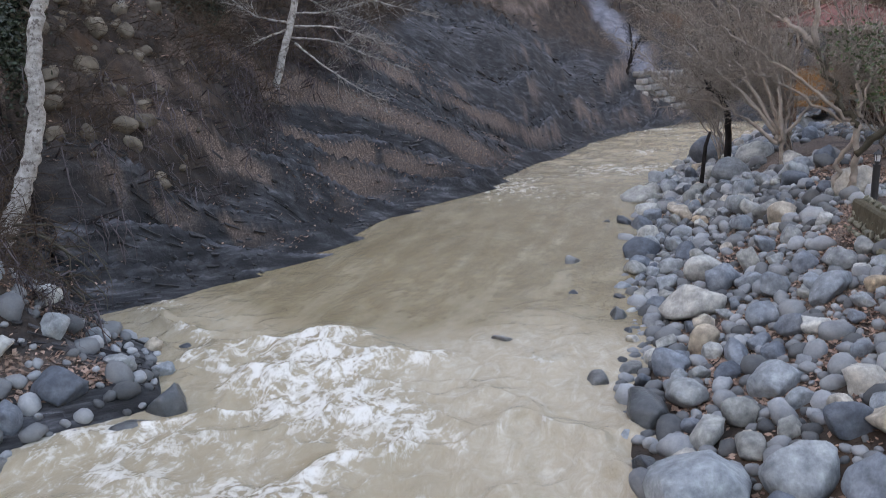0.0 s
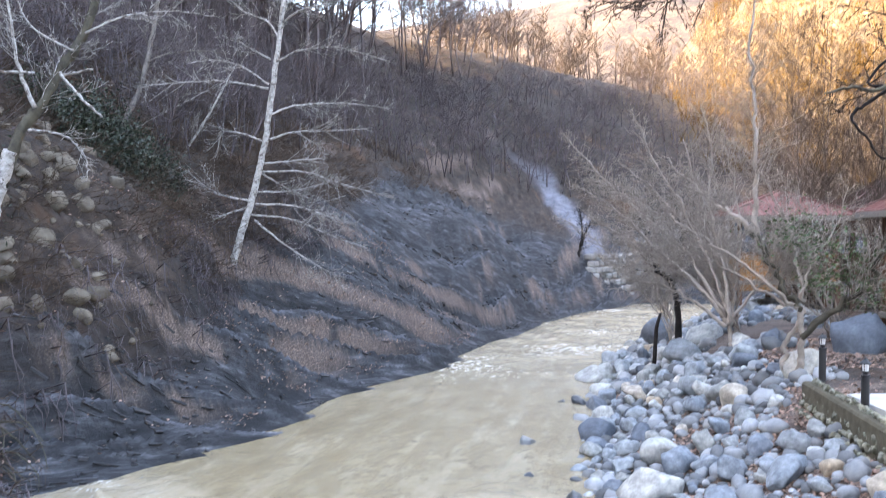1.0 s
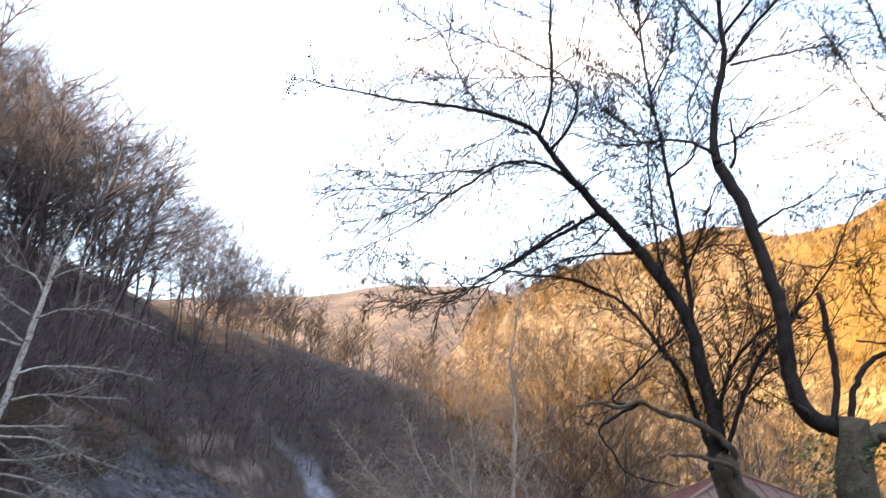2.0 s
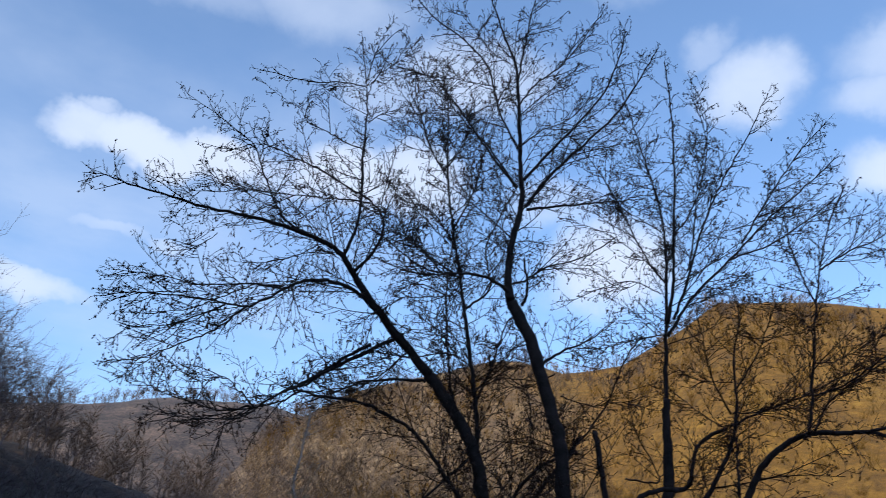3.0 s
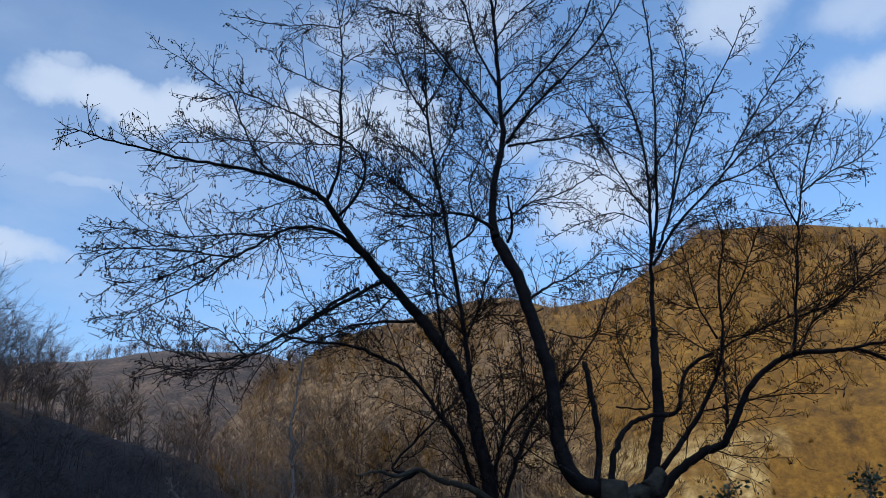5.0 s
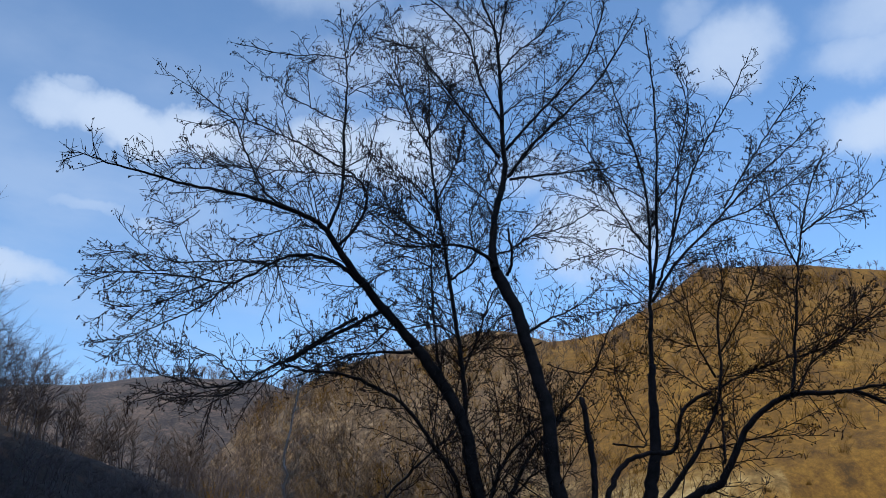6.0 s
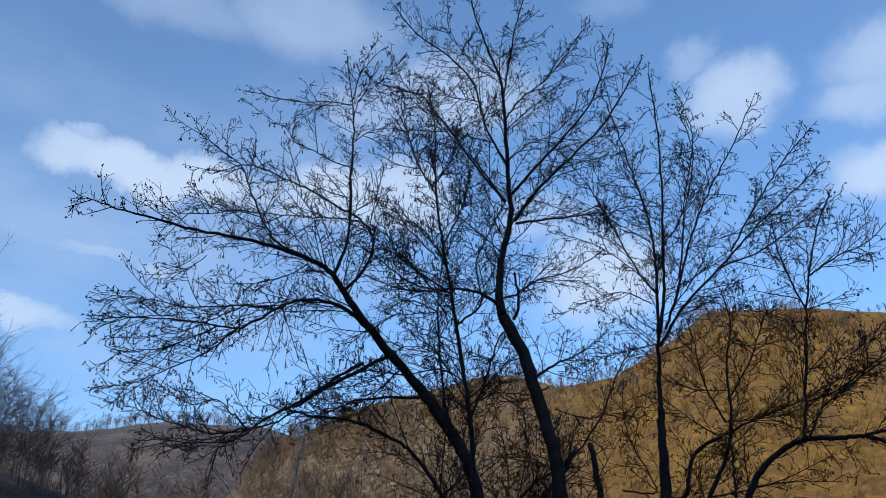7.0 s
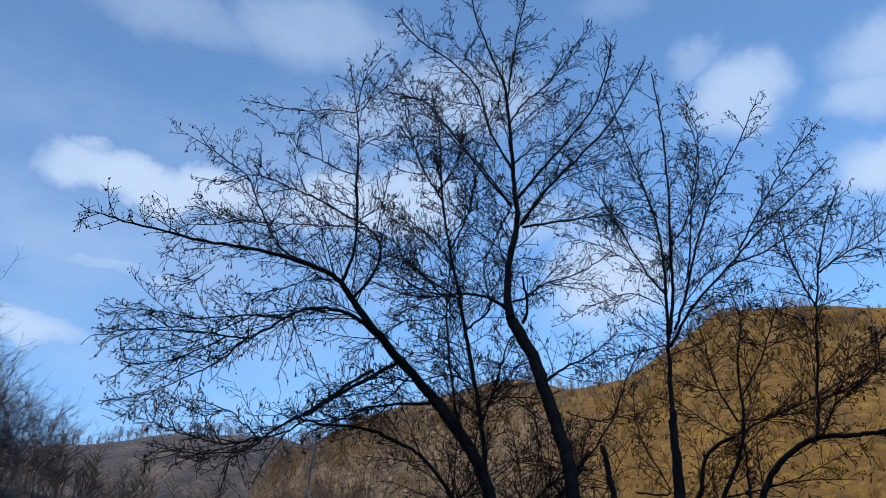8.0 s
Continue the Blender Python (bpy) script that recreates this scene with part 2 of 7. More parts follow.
def ground_height(x, y):
    x, y = np.asarray(x, float), np.asarray(y, float)
    az, r = np.degrees(np.arctan2(x, y)), np.hypot(x, y)
    left, right = dist_to_line(x, y, LEFT_SHORE), -dist_to_line(x, y, RIGHT_SHORE)
    # the beds end in blunt teeth at the water
    tooth = (bed_phase(x, y) / 1.15) % 1.0
    left = left + 0.42 * (np.where(tooth < 0.8, tooth / 0.8, (1 - tooth) / 0.2) - 0.5) * ramp01(y, 10.5, 13) * (1 - ramp01(y, 34, 40)) * (1 - ramp01(np.abs(left), 1.0, 3.0))
    # the river's bed
    z = -0.5 + 0 * x
    # wooded slope
    s = np.maximum(left, 0)
    rise = np.where(s < 0.8, 0.45 * s, 0.36 + 1.05 * (s - 0.8))
    # extra steepness on the unseen part, added to keep sun off banks and alders
    rise = smooth_min(rise, 2.0 + (0.60 + 0.15 * (1 - ramp01(az, -44, -36)) + 0.15 * (1 - ramp01(az, -100, -90))) * s, 1.2)
    rise = smooth_min(rise, np.interp(az, SLOPE_AZ, SLOPE_TOP) + 1.2 * fbm(x, y, 22), 3.0)
    rise = rise + fbm(x, y, 5.0) * np.clip(s * 0.12, 0, 0.9) + fbm(x, y, 1.4, 3) * np.clip(s * 0.1, 0, 0.22)
    foot = ramp01(s, 0.0, 0.5) * (1 - ramp01(s, 4.5 + np.clip((y - 18) * 0.12, 0, 3), 6.5 + np.clip((y - 18) * 0.12, 0, 3))) * ramp01(y, 9, 12)
    rise = rise + bank_strata(x, y, s) * foot
    # the sod stands proud along the top of the bare shale
    edge = s - shale_top(y) * (1 + 0.3 * fbm(x, y, 3.5, 3))
    rise = rise + (0.42 + 0.3 * fbm(x, y, 2.0, 2)) * ramp01(edge, -0.05, 0.25) * (1 - ramp01(edge, 1.5, 5)) * ramp01(y, 9, 12) * (1 - ramp01(y, 26, 34))
    z = np.where(left > 0, rise + 0.02, z)
    z = np.where((left <= 0) & (left > -0.5), left * 1.0, z)
    # terrace with the stone bank
    q = np.maximum(right, 0)
    bank = 1.68 * ramp01(q, -0.6, 4.9) - 0.18
    bank = bank + 0.10 * fbm(x, y, 1.3) * ramp01(q, 0.2, 1.5)
    z = np.where(right > 0, bank, z)
    # sunny hill beyond the terrace, and the far range
    warp = 10 * fbm(x, y, 60, 3)
    crest = np.interp(az + 1.2 * fbm(x, y, 40, 2), GOLD_AZ, GOLD_EL)
    gold = 150 * np.tan(np.radians(crest)) + 3.8
    t = np.clip((r + warp - 52) / (150 - 52), 0, 1)
    hill = gold * (0.45 * t + 0.55 * t ** 1.6)
    hill = np.where(r > 150, gold + 0.02 * (r - 150), hill) + 1.6 * fbm(x, y, 25) * ramp01(r, 60, 90)
    out = ramp01(np.maximum(left, right), 2, 12)
    hill = hill * out * ramp01(r, 50, 58)
    z = np.where(hill > 0.05, np.maximum(z, hill), z)
    far = 430 * np.tan(np.radians(np.interp(az, FAR_AZ, FAR_EL))) + 3.8
    t = np.clip((r - 190) / (430 - 190), 0, 1)
    z = np.where(r > 190, np.maximum(z * np.where(r > 260, np.clip(1 - (r - 260) / 300, 0, 1), 1), far * ramp01(t, 0, 1) + 5 * fbm(x, y, 70)), z)
    z = np.where(r > 700, far * np.clip(1 - (r - 700) / 2600, 0.0, 1), z)
    return z


class Lookup:
    """A grid of values of f over a stretch of the plan, read between its points."""

    def __init__(self, f, x0, x1, y0, y1, step):
        gx, gy = np.arange(x0, x1 + step, step), np.arange(y0, y1 + step, step)
        self.v = f(*np.meshgrid(gx, gy, indexing="ij"))
        self.x0, self.x1, self.y0, self.y1, self.step = x0, x1, y0, y1, step

    def holds(self, x, y):
        return self.x0 <= x < self.x1 and self.y0 <= y < self.y1

    def __call__(self, x, y):
        u, w = (x - self.x0) / self.step, (y - self.y0) / self.step
        i, j = int(u), int(w)
        u, w, v = u - i, w - j, self.v
        return float((v[i, j] * (1 - u) + v[i + 1, j] * u) * (1 - w) + (v[i, j + 1] * (1 - u) + v[i + 1, j + 1] * u) * w)


NEAR_Z = Lookup(ground_height, -14, 16, 4, 32, 0.08)
WIDE_Z = Lookup(ground_height, -60, 190, -5, 190, 0.5)
SIDE = Lookup(lambda x, y: dist_to_line(x, y, LEFT_SHORE), -60, 190, -5, 190, 0.5)


def ground_at(x, y):
    for grid in (NEAR_Z, WIDE_Z):
        if grid.holds(x, y):
            return grid(x, y)
    return float(ground_height(np.array([x]), np.array([y]))[0])


def mesh_object(name, verts, faces, mat, parent=None, smooth=False):
    me = bpy.data.meshes.new(name)
    me.from_pydata(verts, [], faces)
    if mat:
        me.materials.append(mat)
    if smooth:
        me.polygons.foreach_set("use_smooth", [True] * len(me.polygons))
    ob = new(name, me)
    ob.parent = parent
    return ob


def ground_material():
    m, nt, b = material("river_valley_ground", 0.95)
    pos = nt.nodes.new("ShaderNodeNewGeometry")
    shale, gold, leaf = attr(nt, "shale"), attr(nt, "gold"), attr(nt, "litter")
    big, mid, fine = noise_node(nt, 0.5), noise_node(nt, 3.0), noise_node(nt, 30.0, 4)
    soil = ramp_node(nt, mid.outputs["Fac"], [(0.3, (0.014, 0.0105, 0.0085)), (0.5, (0.036, 0.0245, 0.0185)), (0.75, (0.082, 0.056, 0.042))]).outputs[0]
    soil = mix_node(nt, step_node(nt, big.outputs["Fac"], 0.55, 0.7), soil, (0.075, 0.04, 0.022))
    bed = noise_node(nt, 1.0, 7, 0.7, stretch=((0.9, 7.0, 2.5), (0, 0, 38)))
    rock = ramp_node(nt, bed.outputs["Fac"], [(0.28, (0.007, 0.0075, 0.009)), (0.48, (0.022, 0.0225, 0.025)), (0.60, (0.062, 0.063, 0.069)), (0.74, (0.20, 0.20, 0.215))]).outputs[0]
    # shading put into the colour: creases between beds darkened, their lips brightened
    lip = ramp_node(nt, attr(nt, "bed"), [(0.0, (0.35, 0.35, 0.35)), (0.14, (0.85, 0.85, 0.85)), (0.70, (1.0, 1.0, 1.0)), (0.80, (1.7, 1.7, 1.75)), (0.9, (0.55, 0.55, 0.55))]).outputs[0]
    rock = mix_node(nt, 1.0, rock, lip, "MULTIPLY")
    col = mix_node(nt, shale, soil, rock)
    litter = ramp_node(nt, fine.outputs["Fac"], [(0.3, (0.05, 0.034, 0.029)), (0.5, (0.135, 0.096, 0.078)), (0.7, (0.34, 0.255, 0.205))]).outputs[0]
    col = mix_node(nt, leaf, col, litter)
    hill1, hill2 = noise_node(nt, 0.11, 8, 0.7), noise_node(nt, 0.7, 7, 0.75)
    grass = ramp_node(nt, hill1.outputs["Fac"], [(0.3, (0.046, 0.024, 0.004)), (0.5, (0.162, 0.083, 0.007)), (0.68, (0.275, 0.155, 0.016))]).outputs[0]
    grass = mix_node(nt, 0.6, grass, ramp_node(nt, hill2.outputs["Fac"], [(0.36, (0.018, 0.010, 0.003)), (0.5, (0.12, 0.060, 0.006)), (0.66, (0.265, 0.150, 0.018))]).outputs[0])
    wooded = ramp_node(nt, hill2.outputs["Fac"], [(0.34, (0.035, 0.023, 0.012)), (0.5, (0.125, 0.081, 0.042)), (0.68, (0.28, 0.198, 0.108))]).outputs[0]
    grass = mix_node(nt, attr(nt, "brown"), grass, wooded)
    col = mix_node(nt, gold, col, grass)
    col = mix_node(nt, attr(nt, "chalk"), col, ramp_node(nt, hill2.outputs["Fac"], [(0.36, (0.12, 0.075, 0.020)), (0.5, (0.24, 0.16, 0.055)), (0.64, (0.42, 0.32, 0.14))]).outputs[0])
    far_grain = mix_node(nt, 0.5, hill1.outputs["Fac"], hill2.outputs["Fac"])
    woods = ramp_node(nt, far_grain, [(0.38, (0.012, 0.012, 0.017)), (0.5, (0.055, 0.043, 0.040)), (0.62, (0.15, 0.105, 0.078))]).outputs[0]
    col = mix_node(nt, attr(nt, "wood"), col, woods)
    col = mix_node(nt, attr(nt, "slide"), col, ramp_node(nt, bed.outputs["Fac"], [(0.3, (0.075, 0.075, 0.092)), (0.7, (0.25, 0.25, 0.285))]).outputs[0])
    nt.links.new(col, b.inputs["Base Color"])
    h = mix_node(nt, 0.5, fine.outputs["Fac"], bed.outputs["Fac"])
    bump(nt, b, h, 0.8, 0.06)
    return m


def build_ground():
    rings = np.concatenate([np.linspace(0.5, 5.5, 10), np.geomspace(5.8, 9.5, 40), np.geomspace(9.55, 32, 290), np.geomspace(32.4, 210, 120), np.geomspace(215, 3800, 60)])
    az = np.radians(np.concatenate([np.arange(-36, 20, 0.22), np.arange(20, 76, 0.5), np.arange(76, 324, 4.0)]))
    R, A = np.meshgrid(rings, az, indexing="ij")
    x, y = R * np.sin(A), R * np.cos(A)
    z = ground_height(x, y)
    nr, na = R.shape
    verts = np.stack([x, y, z], -1).reshape(-1, 3)
    i, j = np.meshgrid(np.arange(nr - 1), np.arange(na), indexing="ij")
    k = (j + 1) % na
    faces = np.stack([i * na + j, i * na + k, (i + 1) * na + k, (i + 1) * na + j], -1).reshape(-1, 4)[:, ::-1]
    me = bpy.data.meshes.new("ground")
    me.vertices.add(len(verts))
    me.vertices.foreach_set("co", verts.ravel())
    me.loops.add(faces.size)
    me.loops.foreach_set("vertex_index", faces.ravel())
    me.polygons.add(len(faces))
    me.polygons.foreach_set("loop_start", np.arange(0, faces.size, 4))
    me.polygons.foreach_set("use_smooth", np.ones(len(faces), bool))
    me.update(calc_edges=True)
    me.validate()
    left, right = dist_to_line(x, y, LEFT_SHORE), -dist_to_line(x, y, RIGHT_SHORE)
    patch = fbm(x, y, 2.6, 4)
    top = shale_top(y) * (1 + 0.45 * fbm(x, y, 5, 3))
    shale = ramp01(top - left, -0.3, 0.9) * (left > -1) * ramp01(np.hypot(x, y), 3, 5) * (np.hypot(x, y) < 75)
    azi = np.degrees(np.arctan2(x, y))
    gold = ramp01(np.hypot(x, y) + 6 * fbm(x, y, 12, 3), 62, 78) * ramp01(azi + 3 * fbm(x, y, 15, 3), 13, 21)
    r_ = np.hypot(x, y)
    gold = gold * (1 - ramp01(r_, 205, 240))
    wood = ramp01(r_, 205, 240)
    ground_leaf = ramp01(fbm(x, y, 1.7, 4) + 0.25 * fbm(x, y, 0.35, 2), 0.02, 0.28)
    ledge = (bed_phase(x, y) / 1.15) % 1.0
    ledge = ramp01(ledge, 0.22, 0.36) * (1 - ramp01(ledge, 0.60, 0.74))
    litter = np.where(left > 0.4, ramp01(patch + 0.35 * fbm(x, y, 0.4, 2) - 0.45 + 0.72 * ledge - 0.5 * ramp01(left, 3.0, 5.5), 0.05, 0.3) * ramp01(left, 0.5, 1.1) * 0.85, np.where(right > 0.6, ground_leaf, 0)) * (np.hypot(x, y) < 60)
    strip = np.abs(dist_to_line(x, y, [(10.8, 46.2), (9.0, 50.5), (7.2, 56)]))
    slide = (1 - ramp01(strip + 0.9 * fbm(x, y, 1.8, 4), 0.5, 1.5)) * (y > 45) * (1 - ramp01(y, 50, 56))
    gold = np.where(slide > 0, 0, gold)
    chalk = ramp01(fbm(x, y, 9, 4) + 0.5 * fbm(x, y, 2, 3), 0.06, 0.22) * ramp01(z, 10, 13) * (1 - ramp01(z, 18, 23)) * ramp01(azi, 34, 38) * (r_ < 110)
    brown = 1 - ramp01(azi + 9 * fbm(x, y, 22, 4), 33, 43)
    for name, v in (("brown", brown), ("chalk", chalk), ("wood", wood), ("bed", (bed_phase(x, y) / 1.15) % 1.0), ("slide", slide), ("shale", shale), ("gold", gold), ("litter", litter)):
        me.attributes.new(name, "FLOAT", "POINT").data.foreach_set("value", np.ascontiguousarray(v, np.float32).ravel())
    me.materials.append(ground_material())
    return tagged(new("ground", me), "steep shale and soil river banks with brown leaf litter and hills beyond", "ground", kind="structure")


build_ground()


# ---- the river ----
def lace(nt, scale, warp, turn, sharp):
    """Thin winding lines, as foam is drawn out on moving water: 1 on a line, 0 away from it."""
    nz = noise_node(nt, scale, 5, 0.6, stretch=((1.25, 0.8, 1), (0, 0, turn)))
    nz.inputs["Distortion"].default_value = warp
    v = nz.outputs["Fac"]
    for op, k in (("SUBTRACT", 0.5), ("ABSOLUTE", 0.0), ("MULTIPLY", -sharp), ("ADD", 1.0)):
        m = nt.nodes.new("ShaderNodeMath")
        m.operation, m.use_clamp = op, op == "ADD"
        nt.links.new(v, m.inputs[0])
        m.inputs[1].default_value = k
        v = m.outputs[0]
    return v


def water_material():
    m, nt, b = material("muddy_water", 0.12)
    foam, cream = attr(nt, "foam"), attr(nt, "cream")
    a, c = noise_node(nt, 1.1, 6, 0.62, stretch=((1.9, 0.55, 1), (0, 0, -16))), noise_node(nt, 3.4, 10, 0.74, stretch=((1.3, 0.75, 1), (0, 0, -20)))
    c.inputs["Distortion"].default_value = 0.9
    mud = ramp_node(nt, a.outputs["Fac"], [(0.30, (0.215, 0.163, 0.092)), (0.5, (0.27, 0.210, 0.125)), (0.70, (0.35, 0.285, 0.19))]).outputs[0]
    silt = ramp_node(nt, c.outputs["Fac"], [(0.32, (0.34, 0.275, 0.185)), (0.5, (0.43, 0.36, 0.265)), (0.68, (0.54, 0.475, 0.38))]).outputs[0]
    mud = mix_node(nt, cream, mud, silt)
    lines = mix_node(nt, 0.45, lace(nt, 1.5, 1.8, 25, 7.0), lace(nt, 4.5, 1.2, -20, 6.0))
    patch = step_node(nt, c.outputs["Fac"], 0.40, 0.66)
    lines = mix_node(nt, 0.40, lines, patch)
    edge = nt.nodes.new("ShaderNodeMath")
    edge.operation = "MULTIPLY"
    nt.links.new(foam, edge.inputs[0])
    nt.links.new(lines, edge.inputs[1])
    f = step_node(nt, edge.outputs[0], 0.24, 0.66)
    nt.links.new(mix_node(nt, f, mud, (0.72, 0.685, 0.62)), b.inputs["Base Color"])
    r = nt.nodes.new("ShaderNodeMapRange")
    r.inputs["To Min"].default_value, r.inputs["To Max"].default_value = 0.15, 0.75
    nt.links.new(f, r.inputs["Value"])
    nt.links.new(r.outputs[0], b.inputs["Roughness"])
    b.inputs["IOR"].default_value = 1.33
    d = noise_node(nt, 2.0, 6, 0.55, stretch=((1.3, 0.7, 1), (0, 0, -25)))
    bump(nt, b, mix_node(nt, 0.5, d.outputs["Fac"], lines), 0.5, 0.06)
    return m


def build_water():
    ys = np.concatenate([np.linspace(-60, 4, 40), np.linspace(4.1, 18, 260), np.linspace(18.1, 43.8, 190)])
    us = np.linspace(0, 1, 150)
    lx = np.interp(ys, [p[1] for p in LEFT_SHORE[:14]], [p[0] for p in LEFT_SHORE[:14]]) - 1.2
    rx = np.interp(ys, [p[1] for p in RIGHT_SHORE[:14]], [p[0] for p in RIGHT_SHORE[:14]]) + 1.0
    rx = rx + np.where(ys > 39, (ys - 39) * 3, 0)
    X = lx[:, None] + (rx - lx)[:, None] * us[None]
    Y = np.repeat(ys[:, None], len(us), 1)
    # the ledge where the smooth run breaks into rapids, and the white water far upstream
    wild = 1 - ramp01(Y + 0.75 * (X + 0.4) + 1.1 * fbm(X, Y, 2.0, 2), 9.9, 11.3)
    side = 0.5 * np.exp(-((X - 1.3) ** 2 / 0.5 + (Y - 11.3) ** 2 / 1.6))
    upper = 0.5 * ramp01(Y, 21, 29) * (1 - ramp01(Y, 37, 43))
    wild = np.maximum(np.maximum(wild, side), upper)
    roll, chop = fbm(X * 0.8, Y, 2.2, 3), fbm(X, Y, 0.8, 4)
    fold = np.clip(1 - np.abs(fbm(X + 0.5 * Y, Y - 0.3 * X, 1.7, 3)) * 3.4, 0, 1) ** 2
    swirl = np.clip(1 - np.abs(fbm(X - 0.3 * Y, Y + 3, 0.7, 3)) * 3.4, 0, 1) ** 2
    z = 0.025 * roll + 0.012 * chop + wild * (0.12 * roll + 0.09 * chop + 0.11 * fold + 0.06 * swirl)
    z = z - 0.14 * ramp01(-Y, -11.0, -8.5)
    inner = ramp01(X - np.interp(Y, [p[1] for p in LEFT_SHORE[:14]], [p[0] for p in LEFT_SHORE[:14]]), -0.1, 0.9)
    z = z * (0.25 + 0.75 * inner)
    # a standing wave drops off the ledge; the pale boil spreads below it on the side of the stone bank
    boil = ramp01(X + 0.35 * (Y - 9.0) + 0.35 * fbm(X, Y, 1.3, 3), -0.9, 0.3) * (1 - ramp01(Y + 0.3 * fbm(X, Y, 0.9, 3), 10.6, 11.7))
    left_run = (1 - boil) * wild * (Y < 16)
    crest = np.exp(-((Y - 10.4 - 0.35 * X + 0.5 * fbm(X, Y, 1.5, 2)) / 0.28) ** 2) * ramp01(X, -3.4, -2.4) * (1 - ramp01(X, -0.6, 0.5))
    z = z + 0.10 * crest
    foam = left_run * (0.46 + 0.50 * fold + 0.45 * roll) * (1 - 0.3 * ramp01(-X, 3.2, 4.4)) + 0.40 * crest + boil * (0.22 + 0.45 * fold * swirl + 0.3 * roll) + 0.42 * ramp01(Y, 15, 25) * (1 + 0.9 * roll)
    foam = np.clip(foam, 0, 0.95)
    cream = np.clip(0.95 * boil + 0.55 * left_run + 0.35 * ramp01(Y, 16, 26) + 0.6 * side, 0, 1)
    verts = np.stack([X, Y, z], -1).reshape(-1, 3)
    n, k = X.shape
    i, j = np.meshgrid(np.arange(n - 1), np.arange(k - 1), indexing="ij")
    faces = np.stack([i * k + j, i * k + j + 1, (i + 1) * k + j + 1, (i + 1) * k + j], -1).reshape(-1, 4)
    ob = mesh_object("water", verts.tolist(), faces.tolist(), water_material(), smooth=True)
    ob.data.attributes.new("foam", "FLOAT", "POINT").data.foreach_set("value", foam.astype(np.float32).ravel())
    ob.data.attributes.new("cream", "FLOAT", "POINT").data.foreach_set("value", cream.astype(np.float32).ravel())
    return tagged(ob, "muddy brown river with white foaming rapids", "river", kind="structure")


build_water()

# ---- stones ----
def stone_mesh(name, seed, squash=(1.0, 0.8, 0.62), facet=0.18):
    rng = random.Random(seed)
    bm = bmesh.new()
    bmesh.ops.create_icosphere(bm, subdivisions=3, radius=1.0)
    off = Vector((rng.uniform(-9, 9), rng.uniform(-9, 9), rng.uniform(-9, 9)))
    cuts = [(Vector((rng.gauss(0, 1), rng.gauss(0, 1), rng.gauss(0, 1))).normalized(), rng.uniform(0.46, 0.86)) for _ in range(13)]
    for v in bm.verts:
        p = v.co.copy()
        for nrm, lim in cuts:
            over = p.dot(nrm) - lim
            if over > 0:
                p -= nrm * over * 0.93
        p *= 1 + facet * noise.noise(p * 1.1 + off) + 0.05 * noise.noise(p * 4 + off)
        v.co = Vector((p.x * squash[0], p.y * squash[1], p.z * squash[2]))
    me = bpy.data.meshes.new(name)
    bm.to_mesh(me)
    bm.free()
    me.polygons.foreach_set("use_smooth", [True] * len(me.polygons))
    return me


def stone_material(name, wet=False):
    m, nt, b = material(name, 0.3 if wet else 0.8)
    src = nt.nodes.new("ShaderNodeObjectInfo").outputs["Random"]
    tone = ramp_node(nt, src, [(0.0, (0.095, 0.11, 0.135)), (0.25, (0.19, 0.215, 0.25)), (0.5, (0.30, 0.325, 0.345)), (0.7, (0.25, 0.25, 0.235)), (0.88, (0.47, 0.47, 0.45)), (0.97, (0.42, 0.33, 0.24))]).outputs[0]
    co = nt.nodes.new("ShaderNodeTexCoord").outputs["Object"]
    a, c = noise_node(nt, 1.6, 6, 0.65, vec=co), noise_node(nt, 14, 5, 0.7)
    spots = ramp_node(nt, a.outputs["Fac"], [(0.3, (0.50, 0.51, 0.53)), (0.55, (1.05, 1.05, 1.03)), (0.72, (1.45, 1.43, 1.36))]).outputs[0]
    col = mix_node(nt, 1.0, tone, spots, "MULTIPLY")
    grit = ramp_node(nt, c.outputs["Fac"], [(0.35, (0.75, 0.75, 0.75)), (0.65, (1.15, 1.15, 1.15))]).outputs[0]
    col = mix_node(nt, 1.0, col, grit, "MULTIPLY")
    if wet:
        col = mix_node(nt, 1.0, col, (0.28, 0.29, 0.31), "MULTIPLY")
    nt.links.new(col, b.inputs["Base Color"])
    bump(nt, b, c.outputs["Fac"], 0.5, 0.03)
    return m


STONE, WET_STONE = stone_material("river_stone"), stone_material("wet_river_stone", True)
STONES = [stone_mesh("river_stone", 100 + k, ((1, .8, .6), (1, .9, .75), (1, .62, .5), (1, .85, .85), (1, .7, .7))[k % 5]) for k in range(15)]
for me in STONES:
    me.materials.append(STONE)
WET = [me.copy() for me in STONES[:6]]
for me in WET:
    me.materials.clear()
    me.materials.append(WET_STONE)


TAN = [me.copy() for me in STONES[5:10]]
for me in TAN:
    me.materials.clear()
    me.materials.append(mottled("tan_cobble", (0.075, 0.06, 0.046), (0.22, 0.185, 0.145), 5, 40, 0.9, 0.01, 0.3))


def stone(x, y, size, rng, z=None, wet=False, sink=0.3, name="river_stone", label="", group="", turn=None, shape=None):
    pool = WET if wet else STONES
    ob = new(name, pool[shape % len(pool)] if shape is not None else rng.choice(pool))
    z = ground_at(x, y) if z is None else z
    tilt = 0.5
    ob.matrix_world = Matrix.LocRotScale((x, y, z + size * (0.62 - sink)), Euler((rng.gauss(0, tilt), rng.gauss(0, tilt), rng.uniform(0, 6.28) if turn is None else turn)), (size * rng.uniform(0.9, 1.1), size, size * rng.uniform(0.85, 1.1)))
    return tagged(ob, label or ("wet dark river boulder at the water edge" if wet else "rounded grey river stone on the bank"), "stone", group)


